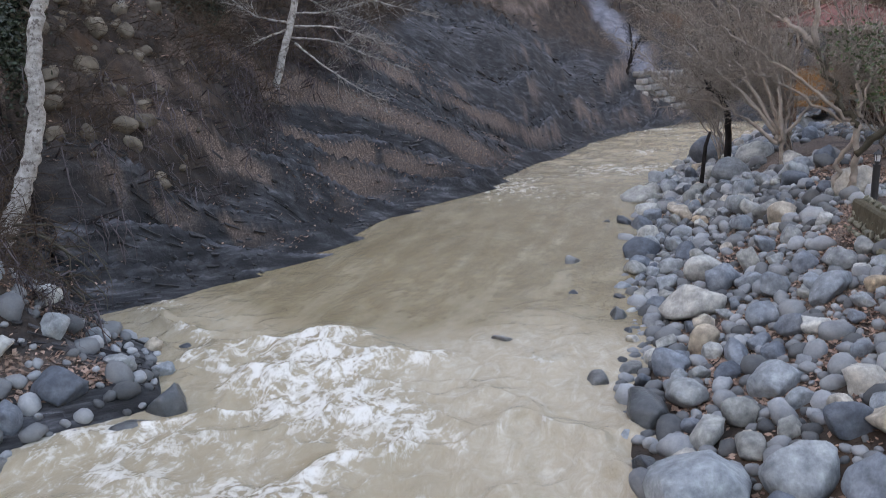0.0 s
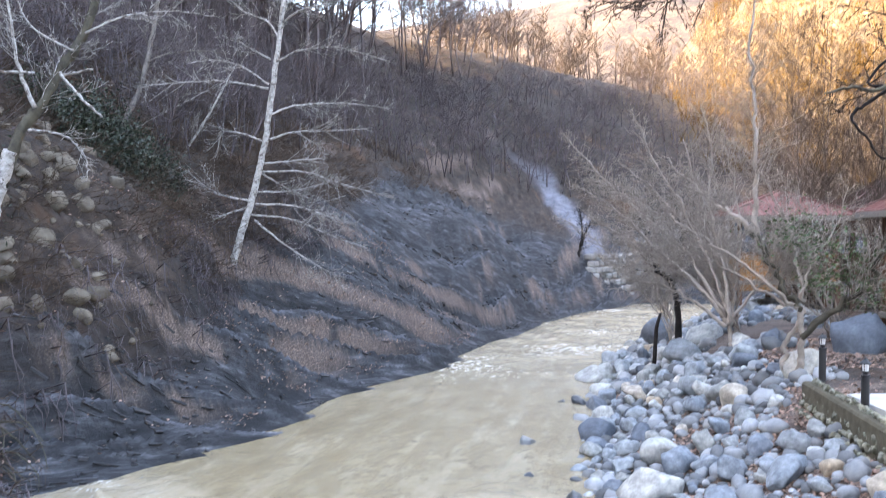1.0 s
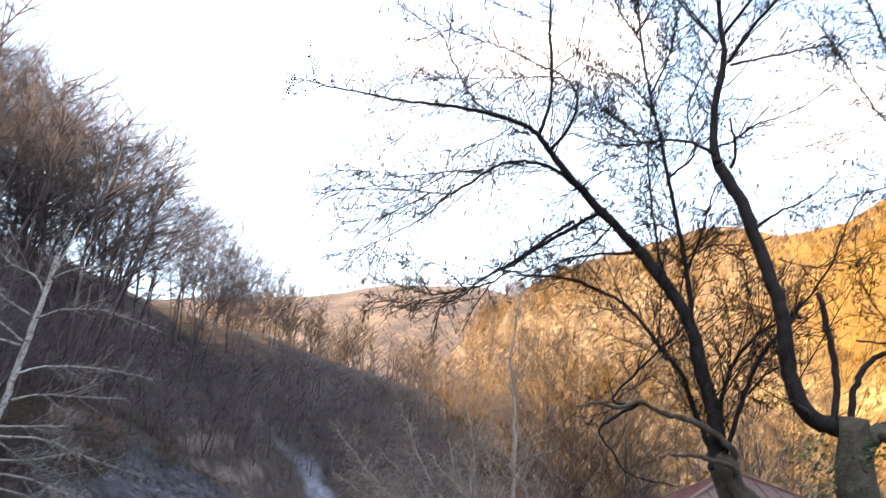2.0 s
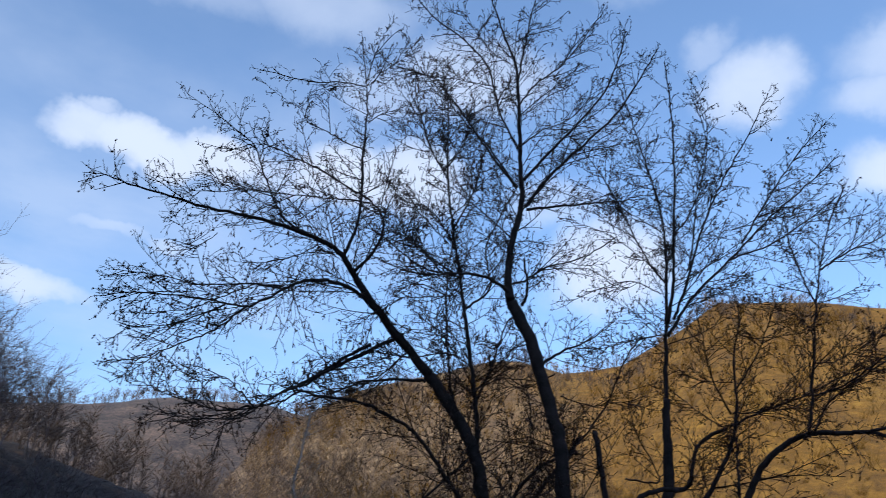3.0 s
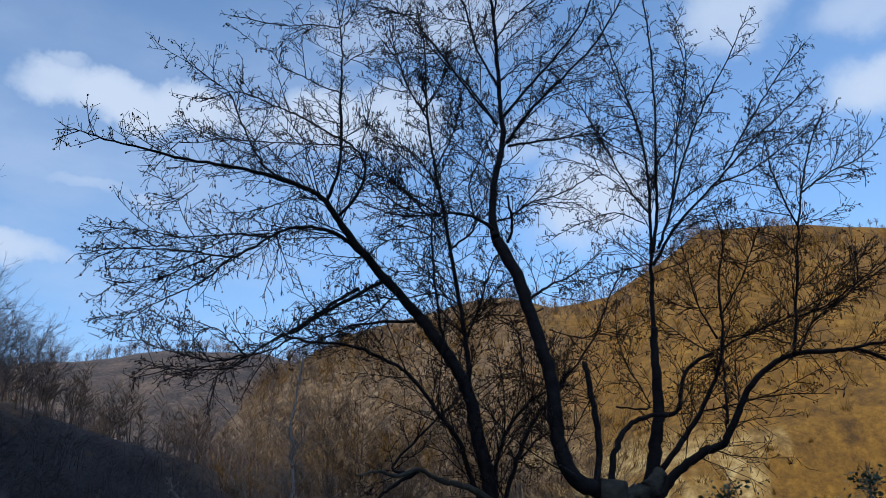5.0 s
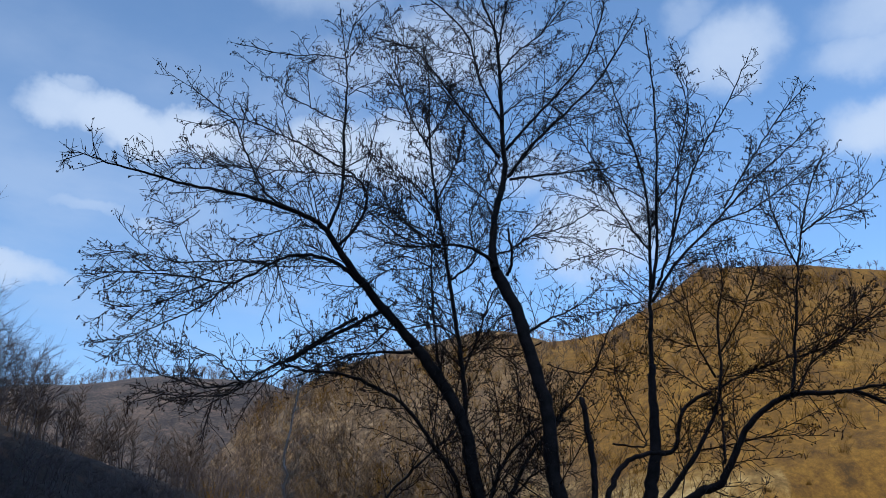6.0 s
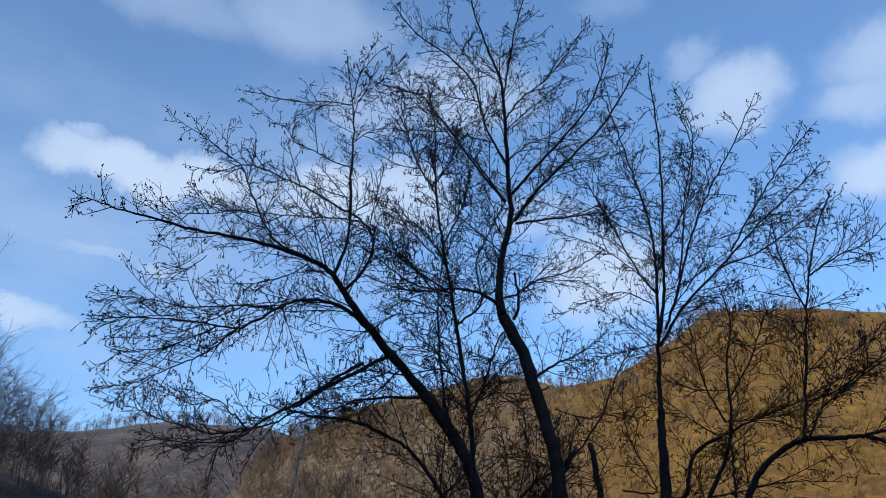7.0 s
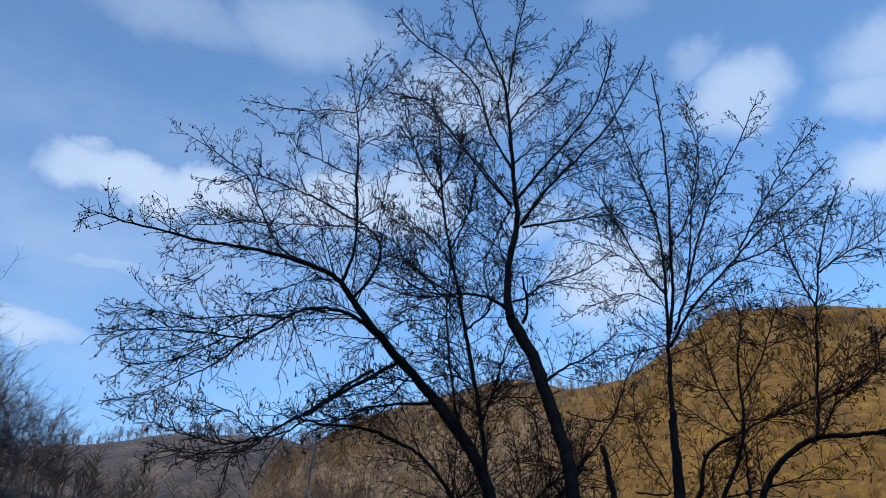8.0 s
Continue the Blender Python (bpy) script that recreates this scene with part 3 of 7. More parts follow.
def on_bank(x, y):
    return SIDE(x, y)


def place_stones():
    rng = random.Random(11)
    cells = {}

    def take(x, y, r):
        cells.setdefault((int(x), int(y)), []).append((x, y, r))

    def free(x, y, r):
        return all((x - a) ** 2 + (y - b) ** 2 > (0.66 * (r + c)) ** 2 for i in (-1, 0, 1) for j in (-1, 0, 1) for a, b, c in cells.get((int(x) + i, int(y) + j), ()))

    def big(x, y, r, wet=False, sink=0.3, label="", turn=None, shape=None):
        take(x, y, r)
        stone(x, y, r, rng, wet=wet, sink=sink, name="boulder", label=label, group="boulders", turn=turn, shape=shape)

    big(2.15, 6.6, 0.60, label="large smooth grey boulder by the water", turn=0.5, shape=1)
    big(3.65, 15.6, 0.50, label="rounded dark grey boulder at the shore", shape=1)
    big(3.45, 11.35, 0.52, label="broad pale boulder on the bank", turn=0.1, shape=0)
    big(7.0, 14.4, 0.48, label="pale angular boulder beside the lamp post", shape=3)
    big(2.9, 6.45, 0.45, label="angular speckled boulder on the bank", shape=3)
    big(4.55, 9.9, 0.36)
    big(9.0, 16.4, 0.85, sink=0.45, label="huge grey boulder behind the lamp posts", turn=0.2, shape=8)
    big(5.05, 21.6, 0.55, shape=0, turn=0.2)
    big(5.75, 15.0, 0.33, shape=3)
    big(2.1, 8.5, 0.40, wet=True, shape=2, turn=1.8)
    big(2.55, 8.6, 0.40, shape=2, turn=1.9)
    big(3.3, 8.2, 0.36, shape=1)
    big(4.0, 12.7, 0.40)
    big(6.9, 20.5, 0.55, shape=1)
    big(7.8, 22.0, 0.6)
    big(8.0, 25.5, 0.8, shape=1)
    # foot of the shale bank
    big(-3.45, 8.55, 0.36, wet=True, sink=0.2, label="black wet boulder in the rapids", turn=0.9, shape=2)
    big(-3.15, 9.0, 0.32, wet=True, sink=0.2, label="black wet boulder in the rapids", turn=0.3, shape=1)
    big(-4.25, 8.75, 0.34, label="rounded pale grey boulder", shape=1)
    big(-4.0, 7.2, 0.35, wet=True, sink=0.35, shape=1)
    big(-4.5, 7.6, 0.30, wet=True, sink=0.35)
    for x, y, r in ((-3.9, 9.6, .24), (-4.6, 9.5, .22), (-5.0, 8.9, .28), (-4.35, 10.2, .20), (-3.55, 10.0, .24), (-4.9, 10.1, .25), (-5.3, 9.6, .28), (-5.0, 8.2, .25), (-4.6, 8.2, .22), (-3.9, 10.8, .18), (-4.6, 10.8, .2), (-5.4, 10.4, .24), (-5.6, 8.6, .3)):
        big(x, y, r)
    for x, y, r in ((-3.1, 11.0, .17), (-3.6, 11.1, .14), (-3.4, 13.2, .14), (-4.0, 13.3, .16), (-4.3, 13.0, .12), (-3.9, 12.9, .1), (2.0, 13.2, .2), (2.3, 15.2, .25), (0.75, 11.0, .22), (2.2, 9.9, .22), (1.75, 9.6, .2), (4.0, 18.7, .28), (3.6, 18.9, .16)):
        stone(x, y, r, rng, z=-0.12, wet=True, name="boulder", group="boulders")
        take(x, y, r)
    # cobbles bedded in the soil slope
    for _ in range(150):
        az, r = rng.gauss(-21.5, 3.0), rng.uniform(15.5, 22.5)
        x, y = r * math.sin(radians(az)), r * math.cos(radians(az))
        ob = stone(x, y, 0.07 + 0.26 * rng.random() ** 1.7, rng, sink=0.6, name="cobble", label="tan cobble bedded in the soil slope", group="slope cobbles")
        ob.data = rng.choice(TAN)
    # the stone bank, large to small; those nearest are things, the rest is shingle
    made, rest = 0, []
    for size_lo, size_hi, tries in ((0.20, 0.33, 260), (0.13, 0.20, 1500), (0.075, 0.13, 6500), (0.04, 0.075, 9000)):
        for _ in range(tries):
            y = 5.2 + 24 * rng.random() ** 1.5
            edge = float(np.interp(y, [p[1] for p in RIGHT_SHORE[:12]], [p[0] for p in RIGHT_SHORE[:12]]))
            q = rng.random() ** 1.35 * (4.6 if y < 20 else 6) - 0.12
            x = edge + q
            r = rng.uniform(size_lo, size_hi) * (1.0 if y < 16 else 1.25)
            if q > 3.4 and y < 13.5 and x > 5.1:
                continue
            bare = float(value_noise(np.array([x]), np.array([y]), 1.6)[0]) * 0.35
            if bare > 0.13 + 0.08 * rng.random() and q > 0.8:
                continue
            if not free(x, y, r):
                continue
            take(x, y, r)
            if made < 270 and size_lo >= 0.13:
                stone(x, y, r, rng, wet=q < 0.12 and rng.random() < 0.6, group="bank stones", sink=rng.uniform(0.15, 0.4))
                made += 1
            else:
                rest.append((x, y, r))
    for _ in range(900):
        x, y, r = rng.uniform(-6.2, -3.3), rng.uniform(6.6, 11.2), 0.05 + 0.16 * rng.random() ** 2
        if on_bank(x, y) > -0.15 and on_bank(x, y) < 1.6 and free(x, y, r):
            take(x, y, r)
            rest.append((x, y, r))
    v, f = [], []
    low = []
    for k in range(6):
        bm = bmesh.new()
        bmesh.ops.create_icosphere(bm, subdivisions=2, radius=1.0)
        o = Vector((k * 3.1, 1.7, k))
        cs = [(p.co * (1 + 0.3 * noise.noise(p.co * 1.2 + o))) for p in bm.verts]
        low.append(([Vector((c.x, c.y * 0.8, c.z * 0.65)) for c in cs], [tuple(q.index for q in fc.verts) for fc in bm.faces]))
        bm.free()
    zs = ground_height(np.array([a[0] for a in rest]), np.array([a[1] for a in rest]))
    for (x, y, r), z in zip(rest, zs):
        vs, fs = low[rng.randrange(6)]
        m = Matrix.LocRotScale((x, y, z + r * 0.3), Euler((rng.gauss(0, .4), rng.gauss(0, .4), rng.uniform(0, 6.28))), (r,) * 3)
        b = len(v)
        v += [tuple(m @ c) for c in vs]
        f += [tuple(b + i for i in q) for q in fs]
    sh = mottled("shingle_stone", (0.105, 0.114, 0.127), (0.32, 0.325, 0.325), 3, 40, 0.85, 0.01, 0.6, island=True)
    tagged(mesh_object("shingle", v, f, sh, smooth=True), "small grey stones between the boulders", "stones", kind="stuff")


place_stones()

# ---- bare trees: tapered limbs, twigs and catkins ----
class Tubes:
    """Collects tapered tubes in one mesh."""

    def __init__(self):
        self.v, self.f = [], []

    def tube(self, pts, radii, sides=4, wob=0.0, rng=None):
        base, n = len(self.v), len(pts)
        ux, uy, uz = 0.31, 0.74, 0.60
        for i, p in enumerate(pts):
            a, b = pts[max(i - 1, 0)], pts[min(i + 1, n - 1)]
            dx, dy, dz = b[0] - a[0], b[1] - a[1], b[2] - a[2]
            ln = math.sqrt(dx * dx + dy * dy + dz * dz) or 1.0
            dx, dy, dz = dx / ln, dy / ln, dz / ln
            # carry the side vector along, so that the rings do not twist
            dot = ux * dx + uy * dy + uz * dz
            if abs(dot) > 0.97:
                ux, uy, uz = uy, uz, ux
                dot = ux * dx + uy * dy + uz * dz
            ux, uy, uz = ux - dot * dx, uy - dot * dy, uz - dot * dz
            ln = math.sqrt(ux * ux + uy * uy + uz * uz) or 1.0
            ux, uy, uz = ux / ln, uy / ln, uz / ln
            vx, vy, vz = dy * uz - dz * uy, dz * ux - dx * uz, dx * uy - dy * ux
            for k in range(sides):
                t = 6.28319 * k / sides
                r = radii[i] * (1 + (rng.uniform(-wob, wob) if wob else 0))
                c, s = math.cos(t) * r, math.sin(t) * r
                self.v.append((p[0] + c * ux + s * vx, p[1] + c * uy + s * vy, p[2] + c * uz + s * vz))
        for i in range(n - 1):
            for k in range(sides):
                a, b = base + i * sides + k, base + i * sides + (k + 1) % sides
                self.f.append((a, b, b + sides, a + sides))
        self.f.append(tuple(base + (n - 1) * sides + k for k in range(sides)))
        self.f.append(tuple(base + k for k in reversed(range(sides))))

    def pod(self, p, d, size):
        """A small pointed cone or catkin."""
        base = len(self.v)
        x, y, z = p
        w = size * 0.42
        self.v += [(x, y, z), (x + w, y, z - size * .5), (x - w * .5, y + w * .87, z - size * .5), (x - w * .5, y - w * .87, z - size * .5), (x + d[0] * size * .3, y + d[1] * size * .3, z - size)]
        self.f += [(base, base + 1, base + 2), (base, base + 2, base + 3), (base, base + 3, base + 1),
                   (base + 4, base + 2, base + 1), (base + 4, base + 3, base + 2), (base + 4, base + 1, base + 3)]

    def make(self, name, mat, parent=None, smooth=True):
        return mesh_object(name, self.v, self.f, mat, parent, smooth)


def curve_through(pts, per=5):
    """Catmull-Rom points through the given ones."""
    out, n = [], len(pts)
    for i in range(n - 1):
        p0, p1, p2, p3 = pts[max(i - 1, 0)], pts[i], pts[i + 1], pts[min(i + 2, n - 1)]
        for k in range(per):
            t = k / per
            out.append(tuple(0.5 * (2 * b + (c - a) * t + (2 * a - 5 * b + 4 * c - d) * t * t + (3 * b - a - 3 * c + d) * t ** 3) for a, b, c, d in zip(p0, p1, p2, p3)))
    out.append(tuple(pts[-1]))
    return out


def off_axis(d, spread, rng):
    """A direction turned away from d by about spread radians, at a random side."""
    r = Vector((rng.gauss(0, 1), rng.gauss(0, 1), rng.gauss(0, 1)))
    side = r - d * r.dot(d)
    side.normalize()
    return (d * math.cos(spread) + side * math.sin(spread)).normalized()


def twig(buf, p, d, length, r, level, rng, pods=None, up=0.10, crook=0.055, hang=0.16):
    """A bowed twig with shorter side twigs left and right of it; the last ones bear cones, or catkins in the share hang."""
    n = 5 if level > 1 else (3 if level == 1 else 2)
    pts, dirs = [tuple(p)], [d.copy()]
    q, dd = Vector(p), d.copy()
    bow = Vector((rng.gauss(0, 0.055), rng.gauss(0, 0.055), rng.gauss(0, 0.05) + up * 0.4))
    for _ in range(n):
        dd = (dd + bow + Vector((rng.gauss(0, crook), rng.gauss(0, crook), rng.gauss(0, crook)))).normalized()
        q = q + dd * (length / n)
        pts.append(tuple(q))
        dirs.append(dd.copy())
    buf.tube(pts, [max(r * (1 - 0.55 * i / n), 0.0030) for i in range(n + 1)], 3)
    if level > 0:
        count = min(int(length / (0.105 if level > 1 else 0.07)) + 1, 12 if level > 1 else 2)
        for k in range(count):
            s = 0.15 + 0.83 * (k + rng.random()) / count
            t = s * n
            i = min(int(t), n - 1)
            o = Vector(pts[i]).lerp(Vector(pts[i + 1]), t - i)
            if level > 1:
                side = rng.uniform(0.10, 0.46) * (1.15 - 0.7 * s) * min(1.0, 0.35 + length)
            else:
                side = rng.uniform(0.3, 0.75) * length
            twig(buf, o, off_axis(dirs[i + 1], rng.uniform(0.55, 1.1), rng), max(side, 0.03), max(r * 0.6, 0.0042 if level > 1 else 0.0034), level - 1, rng, pods, up, crook, hang)
    if pods is not None and level < 2 and rng.random() < 0.42:
        e = pts[-1]
        if rng.random() < hang:
            # hanging catkins
            for _ in range(rng.randint(1, 3)):
                g = (e[0] + rng.gauss(0, 0.010), e[1] + rng.gauss(0, 0.010), e[2] - rng.uniform(0.05, 0.085))
                m = tuple((u + w) / 2 for u, w in zip(e, g))
                pods.tube([e, m, g], [0.0028, 0.0048, 0.0036], 3)
        else:
            for _ in range(rng.randint(1, 2)):
                pods.pod((e[0] + rng.gauss(0, 0.014), e[1] + rng.gauss(0, 0.014), e[2] + rng.gauss(0.006, 0.012)), dirs[-1], rng.uniform(0.020, 0.036))


TREES = []


class Tree:
    def __init__(self, name, label, mat):
        self.root, self.mat, self.label = new(name), mat, label
        tagged(self.root, label, "tree")
        self.rng = random.Random(len(TREES) * 13 + 5)
        self.twigs, self.pods, self.has_pods, self.bushy = Tubes(), Tubes(), "alder" in name, "shrub" in name or "forked" in label
        self.first = True
        TREES.append(self)

    def limb(self, pts, r0, r1, moss=False, bare=False, few=False, hang=0.16):
        rng = self.rng
        if self.first:
            self.root.location = (pts[0][0], pts[0][1], ground_at(pts[0][0], pts[0][1]))
            g = ground_at(pts[0][0], pts[0][1]) - 0.15
            if pts[0][2] > g:
                pts = [(pts[0][0], pts[0][1], g)] + pts
                r0 *= 1.15
            self.first = False
        c = curve_through(pts, 6)
        n = len(c)
        jit = 0.028 if self.bushy else max(r0 * 0.07, 0.006)
        rough = [(x + rng.gauss(0, jit), y + rng.gauss(0, jit), z + rng.gauss(0, jit)) for x, y, z in c]
        rad = [r0 + (r1 - r0) * (i / (n - 1)) ** 0.7 for i in range(n)]
        tb = Tubes()
        if moss:
            # burrs and cushions of moss
            rad = [a * rng.uniform(0.82, 1.28) for a in rad]
        tb.tube(rough, rad, 11 if r0 > 0.05 else 6, 0.16 if moss else 0.07, rng)
        ob = tb.make("trunk" if r0 > 0.11 else "limb", MOSSY if moss else self.mat, None)
        ob.parent, ob.matrix_parent_inverse = self.root, Matrix.Translation(-Vector(self.root.location))
        if bare:
            return
        total = sum(math.dist(a, b) for a, b in zip(c, c[1:]))
        count = int(total * (8.0 if few else 8.0 if self.has_pods else 13.0 if self.bushy else 6.5) * (1.6 if hang > 0.5 else 1.2)) + 3
        for k in range(count):
            s = (0.12 if self.has_pods else 0.3) + (0.87 if self.has_pods else 0.69) * (k + rng.random()) / count
            t = s * (n - 1)
            i = min(int(t), n - 2)
            p = Vector(c[i]).lerp(Vector(c[i + 1]), t - i)
            d = (Vector(c[i + 1]) - Vector(c[i])).normalized()
            lim = 1.7 if r0 > 0.03 else 1.25 if r0 > 0.0125 else 0.8
            length = min((0.2 + 0.8 * rng.random() ** 1.6) * lim * (1.12 - 0.92 * s), 0.5 * total)
            way = off_axis(d, rng.uniform(0.5, 1.05), rng)
            way.z *= 0.75
            twig(self.twigs, p, way.normalized(), length, rng.uniform(0.0062, 0.0090) * (0.75 + 0.35 * length), 1 if few and rng.random() < 0.6 else 2, rng, self.pods if self.has_pods else None, hang=hang)
        # the limb's own end
        twig(self.twigs, c[-1], (Vector(c[-1]) - Vector(c[-2])).normalized(), 0.16, 0.004, 1, rng, self.pods if self.has_pods else None, hang=hang)

    def ivy(self, spots, count, size):
        """Evergreen leaves clinging round the given points."""
        rng, v, f = self.rng, [], []
        for _ in range(count):
            c, spread = rng.choice(spots)
            p = Vector(c) + Vector((rng.gauss(0, spread), rng.gauss(0, spread), rng.gauss(0, spread * 0.7)))
            a = Vector((rng.gauss(0, 1), rng.gauss(0, 1), rng.gauss(0, 0.5))).normalized() * size * rng.uniform(0.6, 1.3)
            b = a.cross(Vector((rng.gauss(0, 1), rng.gauss(0, 1), rng.gauss(0, 1)))).normalized() * a.length * 0.55
            k = len(v)
            v += [tuple(p - a), tuple(p - b + a * 0.1), tuple(p + a), tuple(p + b + a * 0.1)]
            f += [(k, k + 1, k + 2), (k, k + 2, k + 3)]
        ob = mesh_object("ivy", v, f, IVY)
        ob.parent, ob.matrix_parent_inverse = self.root, Matrix.Translation(-Vector(self.root.location))
        ob["label"] = "clinging green ivy leaves"

    def finish(self):
        for buf, name, mat in ((self.twigs, "crown", self.mat), (self.pods, "catkin_growth", CONE)):
            if buf.v:
                ob = buf.make(name, mat)
                if buf is self.pods:
                    tagged(ob, "small dark cones and hanging catkins", kind="stuff")
                ob.parent, ob.matrix_parent_inverse = self.root, Matrix.Translation(-Vector(self.root.location))


CONE = mottled("alder_cone", (0.02, 0.013, 0.01), (0.06, 0.04, 0.03), 20, 90, 0.9, 0.0)
MOSSY = mottled("mossy_bark", (0.034, 0.030, 0.028), (0.125, 0.113, 0.082), 7, 45, 0.95, 0.04)
IVY = mottled("ivy_leaf", (0.03, 0.05, 0.016), (0.10, 0.14, 0.05), 8, 60, 0.5, 0.0, 0.4, island=True)

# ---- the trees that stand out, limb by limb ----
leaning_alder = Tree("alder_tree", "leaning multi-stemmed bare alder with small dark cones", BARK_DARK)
leaning_alder.limb([(6.60, 8.03, 3.68), (6.40, 8.19, 4.07), (6.19, 8.36, 4.48), (6.01, 8.49, 4.85)], 0.165, 0.104, moss=True, bare=True)
leaning_alder.limb([(6.43, 8.49, 3.64), (6.31, 8.50, 3.94), (6.19, 8.51, 4.36), (6.02, 8.54, 4.85)], 0.145, 0.081, moss=True, bare=True)
leaning_alder.limb([(6.04, 8.50, 4.62), (6.05, 8.47, 4.95), (6.03, 8.48, 5.25), (5.98, 8.57, 5.67), (5.90, 8.69, 6.30), (5.70, 8.88, 6.86), (5.41, 9.11, 7.37)], 0.103, 0.072)
leaning_alder.limb([(5.41, 9.11, 7.37), (4.81, 9.27, 8.01), (4.37, 9.33, 8.49), (4.09, 9.29, 8.77), (3.69, 9.29, 8.89), (3.00, 9.38, 8.96), (2.30, 9.42, 8.92), (1.44, 9.44, 8.91), (0.99, 9.35, 8.89)], 0.070, 0.005)
leaning_alder.limb([(4.21, 9.51, 8.87), (4.39, 9.58, 9.40), (4.46, 9.69, 9.97), (4.48, 9.83, 11.00), (4.53, 9.95, 11.70), (4.52, 10.10, 12.32), (4.45, 10.28, 13.30)], 0.030, 0.007)
leaning_alder.limb([(4.70, 9.39, 8.18), (4.37, 9.33, 8.33), (3.99, 9.28, 8.35), (3.59, 9.23, 8.22), (3.28, 9.13, 7.96), (2.89, 9.05, 7.63), (2.39, 8.99, 7.56), (1.82, 8.92, 7.44), (1.38, 8.79, 7.30)], 0.033, 0.004)
leaning_alder.limb([(3.37, 9.20, 8.05), (2.82, 9.23, 7.96), (2.36, 9.20, 7.81), (1.84, 9.17, 7.76), (1.36, 9.10, 7.66)], 0.013, 0.004)
leaning_alder.limb([(2.90, 9.10, 7.66), (2.65, 9.06, 7.36), (2.41, 9.01, 7.13), (2.07, 9.02, 6.90), (1.83, 9.03, 6.74), (1.59, 9.03, 6.65)], 0.014, 0.004)
leaning_alder.limb([(4.35, 9.48, 8.65), (4.49, 9.30, 8.86), (4.55, 9.15, 9.07), (4.51, 9.02, 9.32), (4.31, 9.01, 9.52), (3.93, 9.10, 9.68), (3.61, 9.17, 9.83), (3.32, 9.26, 9.92), (3.03, 9.35, 10.02), (2.76, 9.47, 10.07), (2.52, 9.66, 9.98), (2.22, 9.79, 10.01)], 0.026, 0.004)
leaning_alder.limb([(4.49, 10.04, 12.16), (4.11, 10.02, 12.05), (3.59, 10.05, 11.85), (2.84, 10.11, 11.75)], 0.012, 0.006)
leaning_alder.limb([(3.72, 9.36, 8.93), (3.40, 9.54, 9.11), (3.18, 9.61, 9.42), (2.98, 9.63, 9.79), (2.79, 9.65, 10.16), (2.59, 9.77, 10.36), (2.29, 9.90, 10.59), (1.99, 10.04, 10.80)], 0.019, 0.004)
leaning_alder.limb([(6.03, 8.52, 4.75), (5.92, 8.68, 5.28), (5.74, 8.64, 5.66), (5.47, 8.66, 6.00), (5.11, 8.73, 6.42), (4.81, 8.76, 6.59), (4.33, 8.86, 6.74), (3.86, 8.94, 6.73), (3.51, 8.94, 6.74), (3.21, 8.92, 6.52), (2.93, 8.88, 6.28), (2.51, 8.88, 6.19), (2.09, 8.86, 6.17)], 0.040, 0.004)
leaning_alder.limb([(3.58, 9.12, 6.79), (4.04, 9.22, 7.15), (4.52, 9.29, 7.49), (5.08, 9.30, 7.91)], 0.015, 0.027)
leaning_alder.limb([(5.38, 9.13, 7.29), (4.94, 9.15, 7.22), (4.47, 9.17, 7.08), (4.08, 9.13, 6.85), (3.71, 9.07, 6.64)], 0.023, 0.006)
leaning_alder.limb([(5.99, 8.60, 5.55), (5.96, 8.76, 6.04), (6.00, 8.84, 6.79), (5.98, 8.97, 7.50), (5.90, 9.12, 8.52), (5.89, 9.23, 9.00), (5.83, 9.37, 9.76), (5.77, 9.51, 10.78), (5.79, 9.60, 11.86), (5.73, 9.74, 12.81)], 0.049, 0.010, hang=0.8)
leaning_alder.limb([(5.78, 9.01, 6.79), (5.82, 9.19, 7.31), (5.84, 9.39, 8.02), (5.90, 9.57, 8.78), (6.03, 9.70, 9.59), (6.35, 9.71, 10.46)], 0.023, 0.009)
leaning_alder.limb([(5.90, 9.04, 8.41), (6.31, 9.07, 8.86), (6.39, 9.32, 9.62), (6.75, 9.37, 10.42), (7.20, 9.35, 11.38)], 0.017, 0.008)
leaning_alder.limb([(6.05, 8.95, 7.12), (6.36, 9.06, 7.68), (6.65, 9.17, 8.37), (6.95, 9.29, 8.74)], 0.020, 0.007)
leaning_alder.limb([(5.84, 9.09, 8.88), (5.27, 9.20, 8.91), (4.76, 9.25, 9.14), (4.40, 9.20, 9.28)], 0.018, 0.007)
leaning_alder.limb([(6.05, 8.50, 4.65), (6.11, 8.54, 5.15), (6.27, 8.58, 5.63), (6.47, 8.59, 6.00), (6.78, 8.51, 6.34), (7.12, 8.40, 6.55), (7.57, 8.18, 7.17), (7.85, 8.09, 7.83), (8.13, 7.99, 8.28)], 0.041, 0.008)
leaning_alder.limb([(6.07, 8.47, 4.60), (6.18, 8.36, 5.07), (6.42, 8.37, 5.61), (6.69, 8.35, 6.08), (7.01, 8.28, 6.43), (7.23, 8.29, 6.72)], 0.031, 0.023)
leaning_alder.limb([(6.40, 8.38, 5.55), (6.35, 8.24, 5.52), (6.43, 8.05, 5.70), (6.50, 7.86, 5.77), (6.56, 7.68, 5.78)], 0.019, 0.009)
leaning_alder.limb([(6.05, 8.50, 4.62), (6.13, 8.28, 4.83), (5.73, 8.38, 5.12), (5.35, 8.45, 5.20), (5.06, 8.45, 5.30), (4.75, 8.46, 5.21), (4.52, 8.41, 5.24), (4.23, 8.39, 5.16)], 0.052, 0.011, moss=True, bare=True)
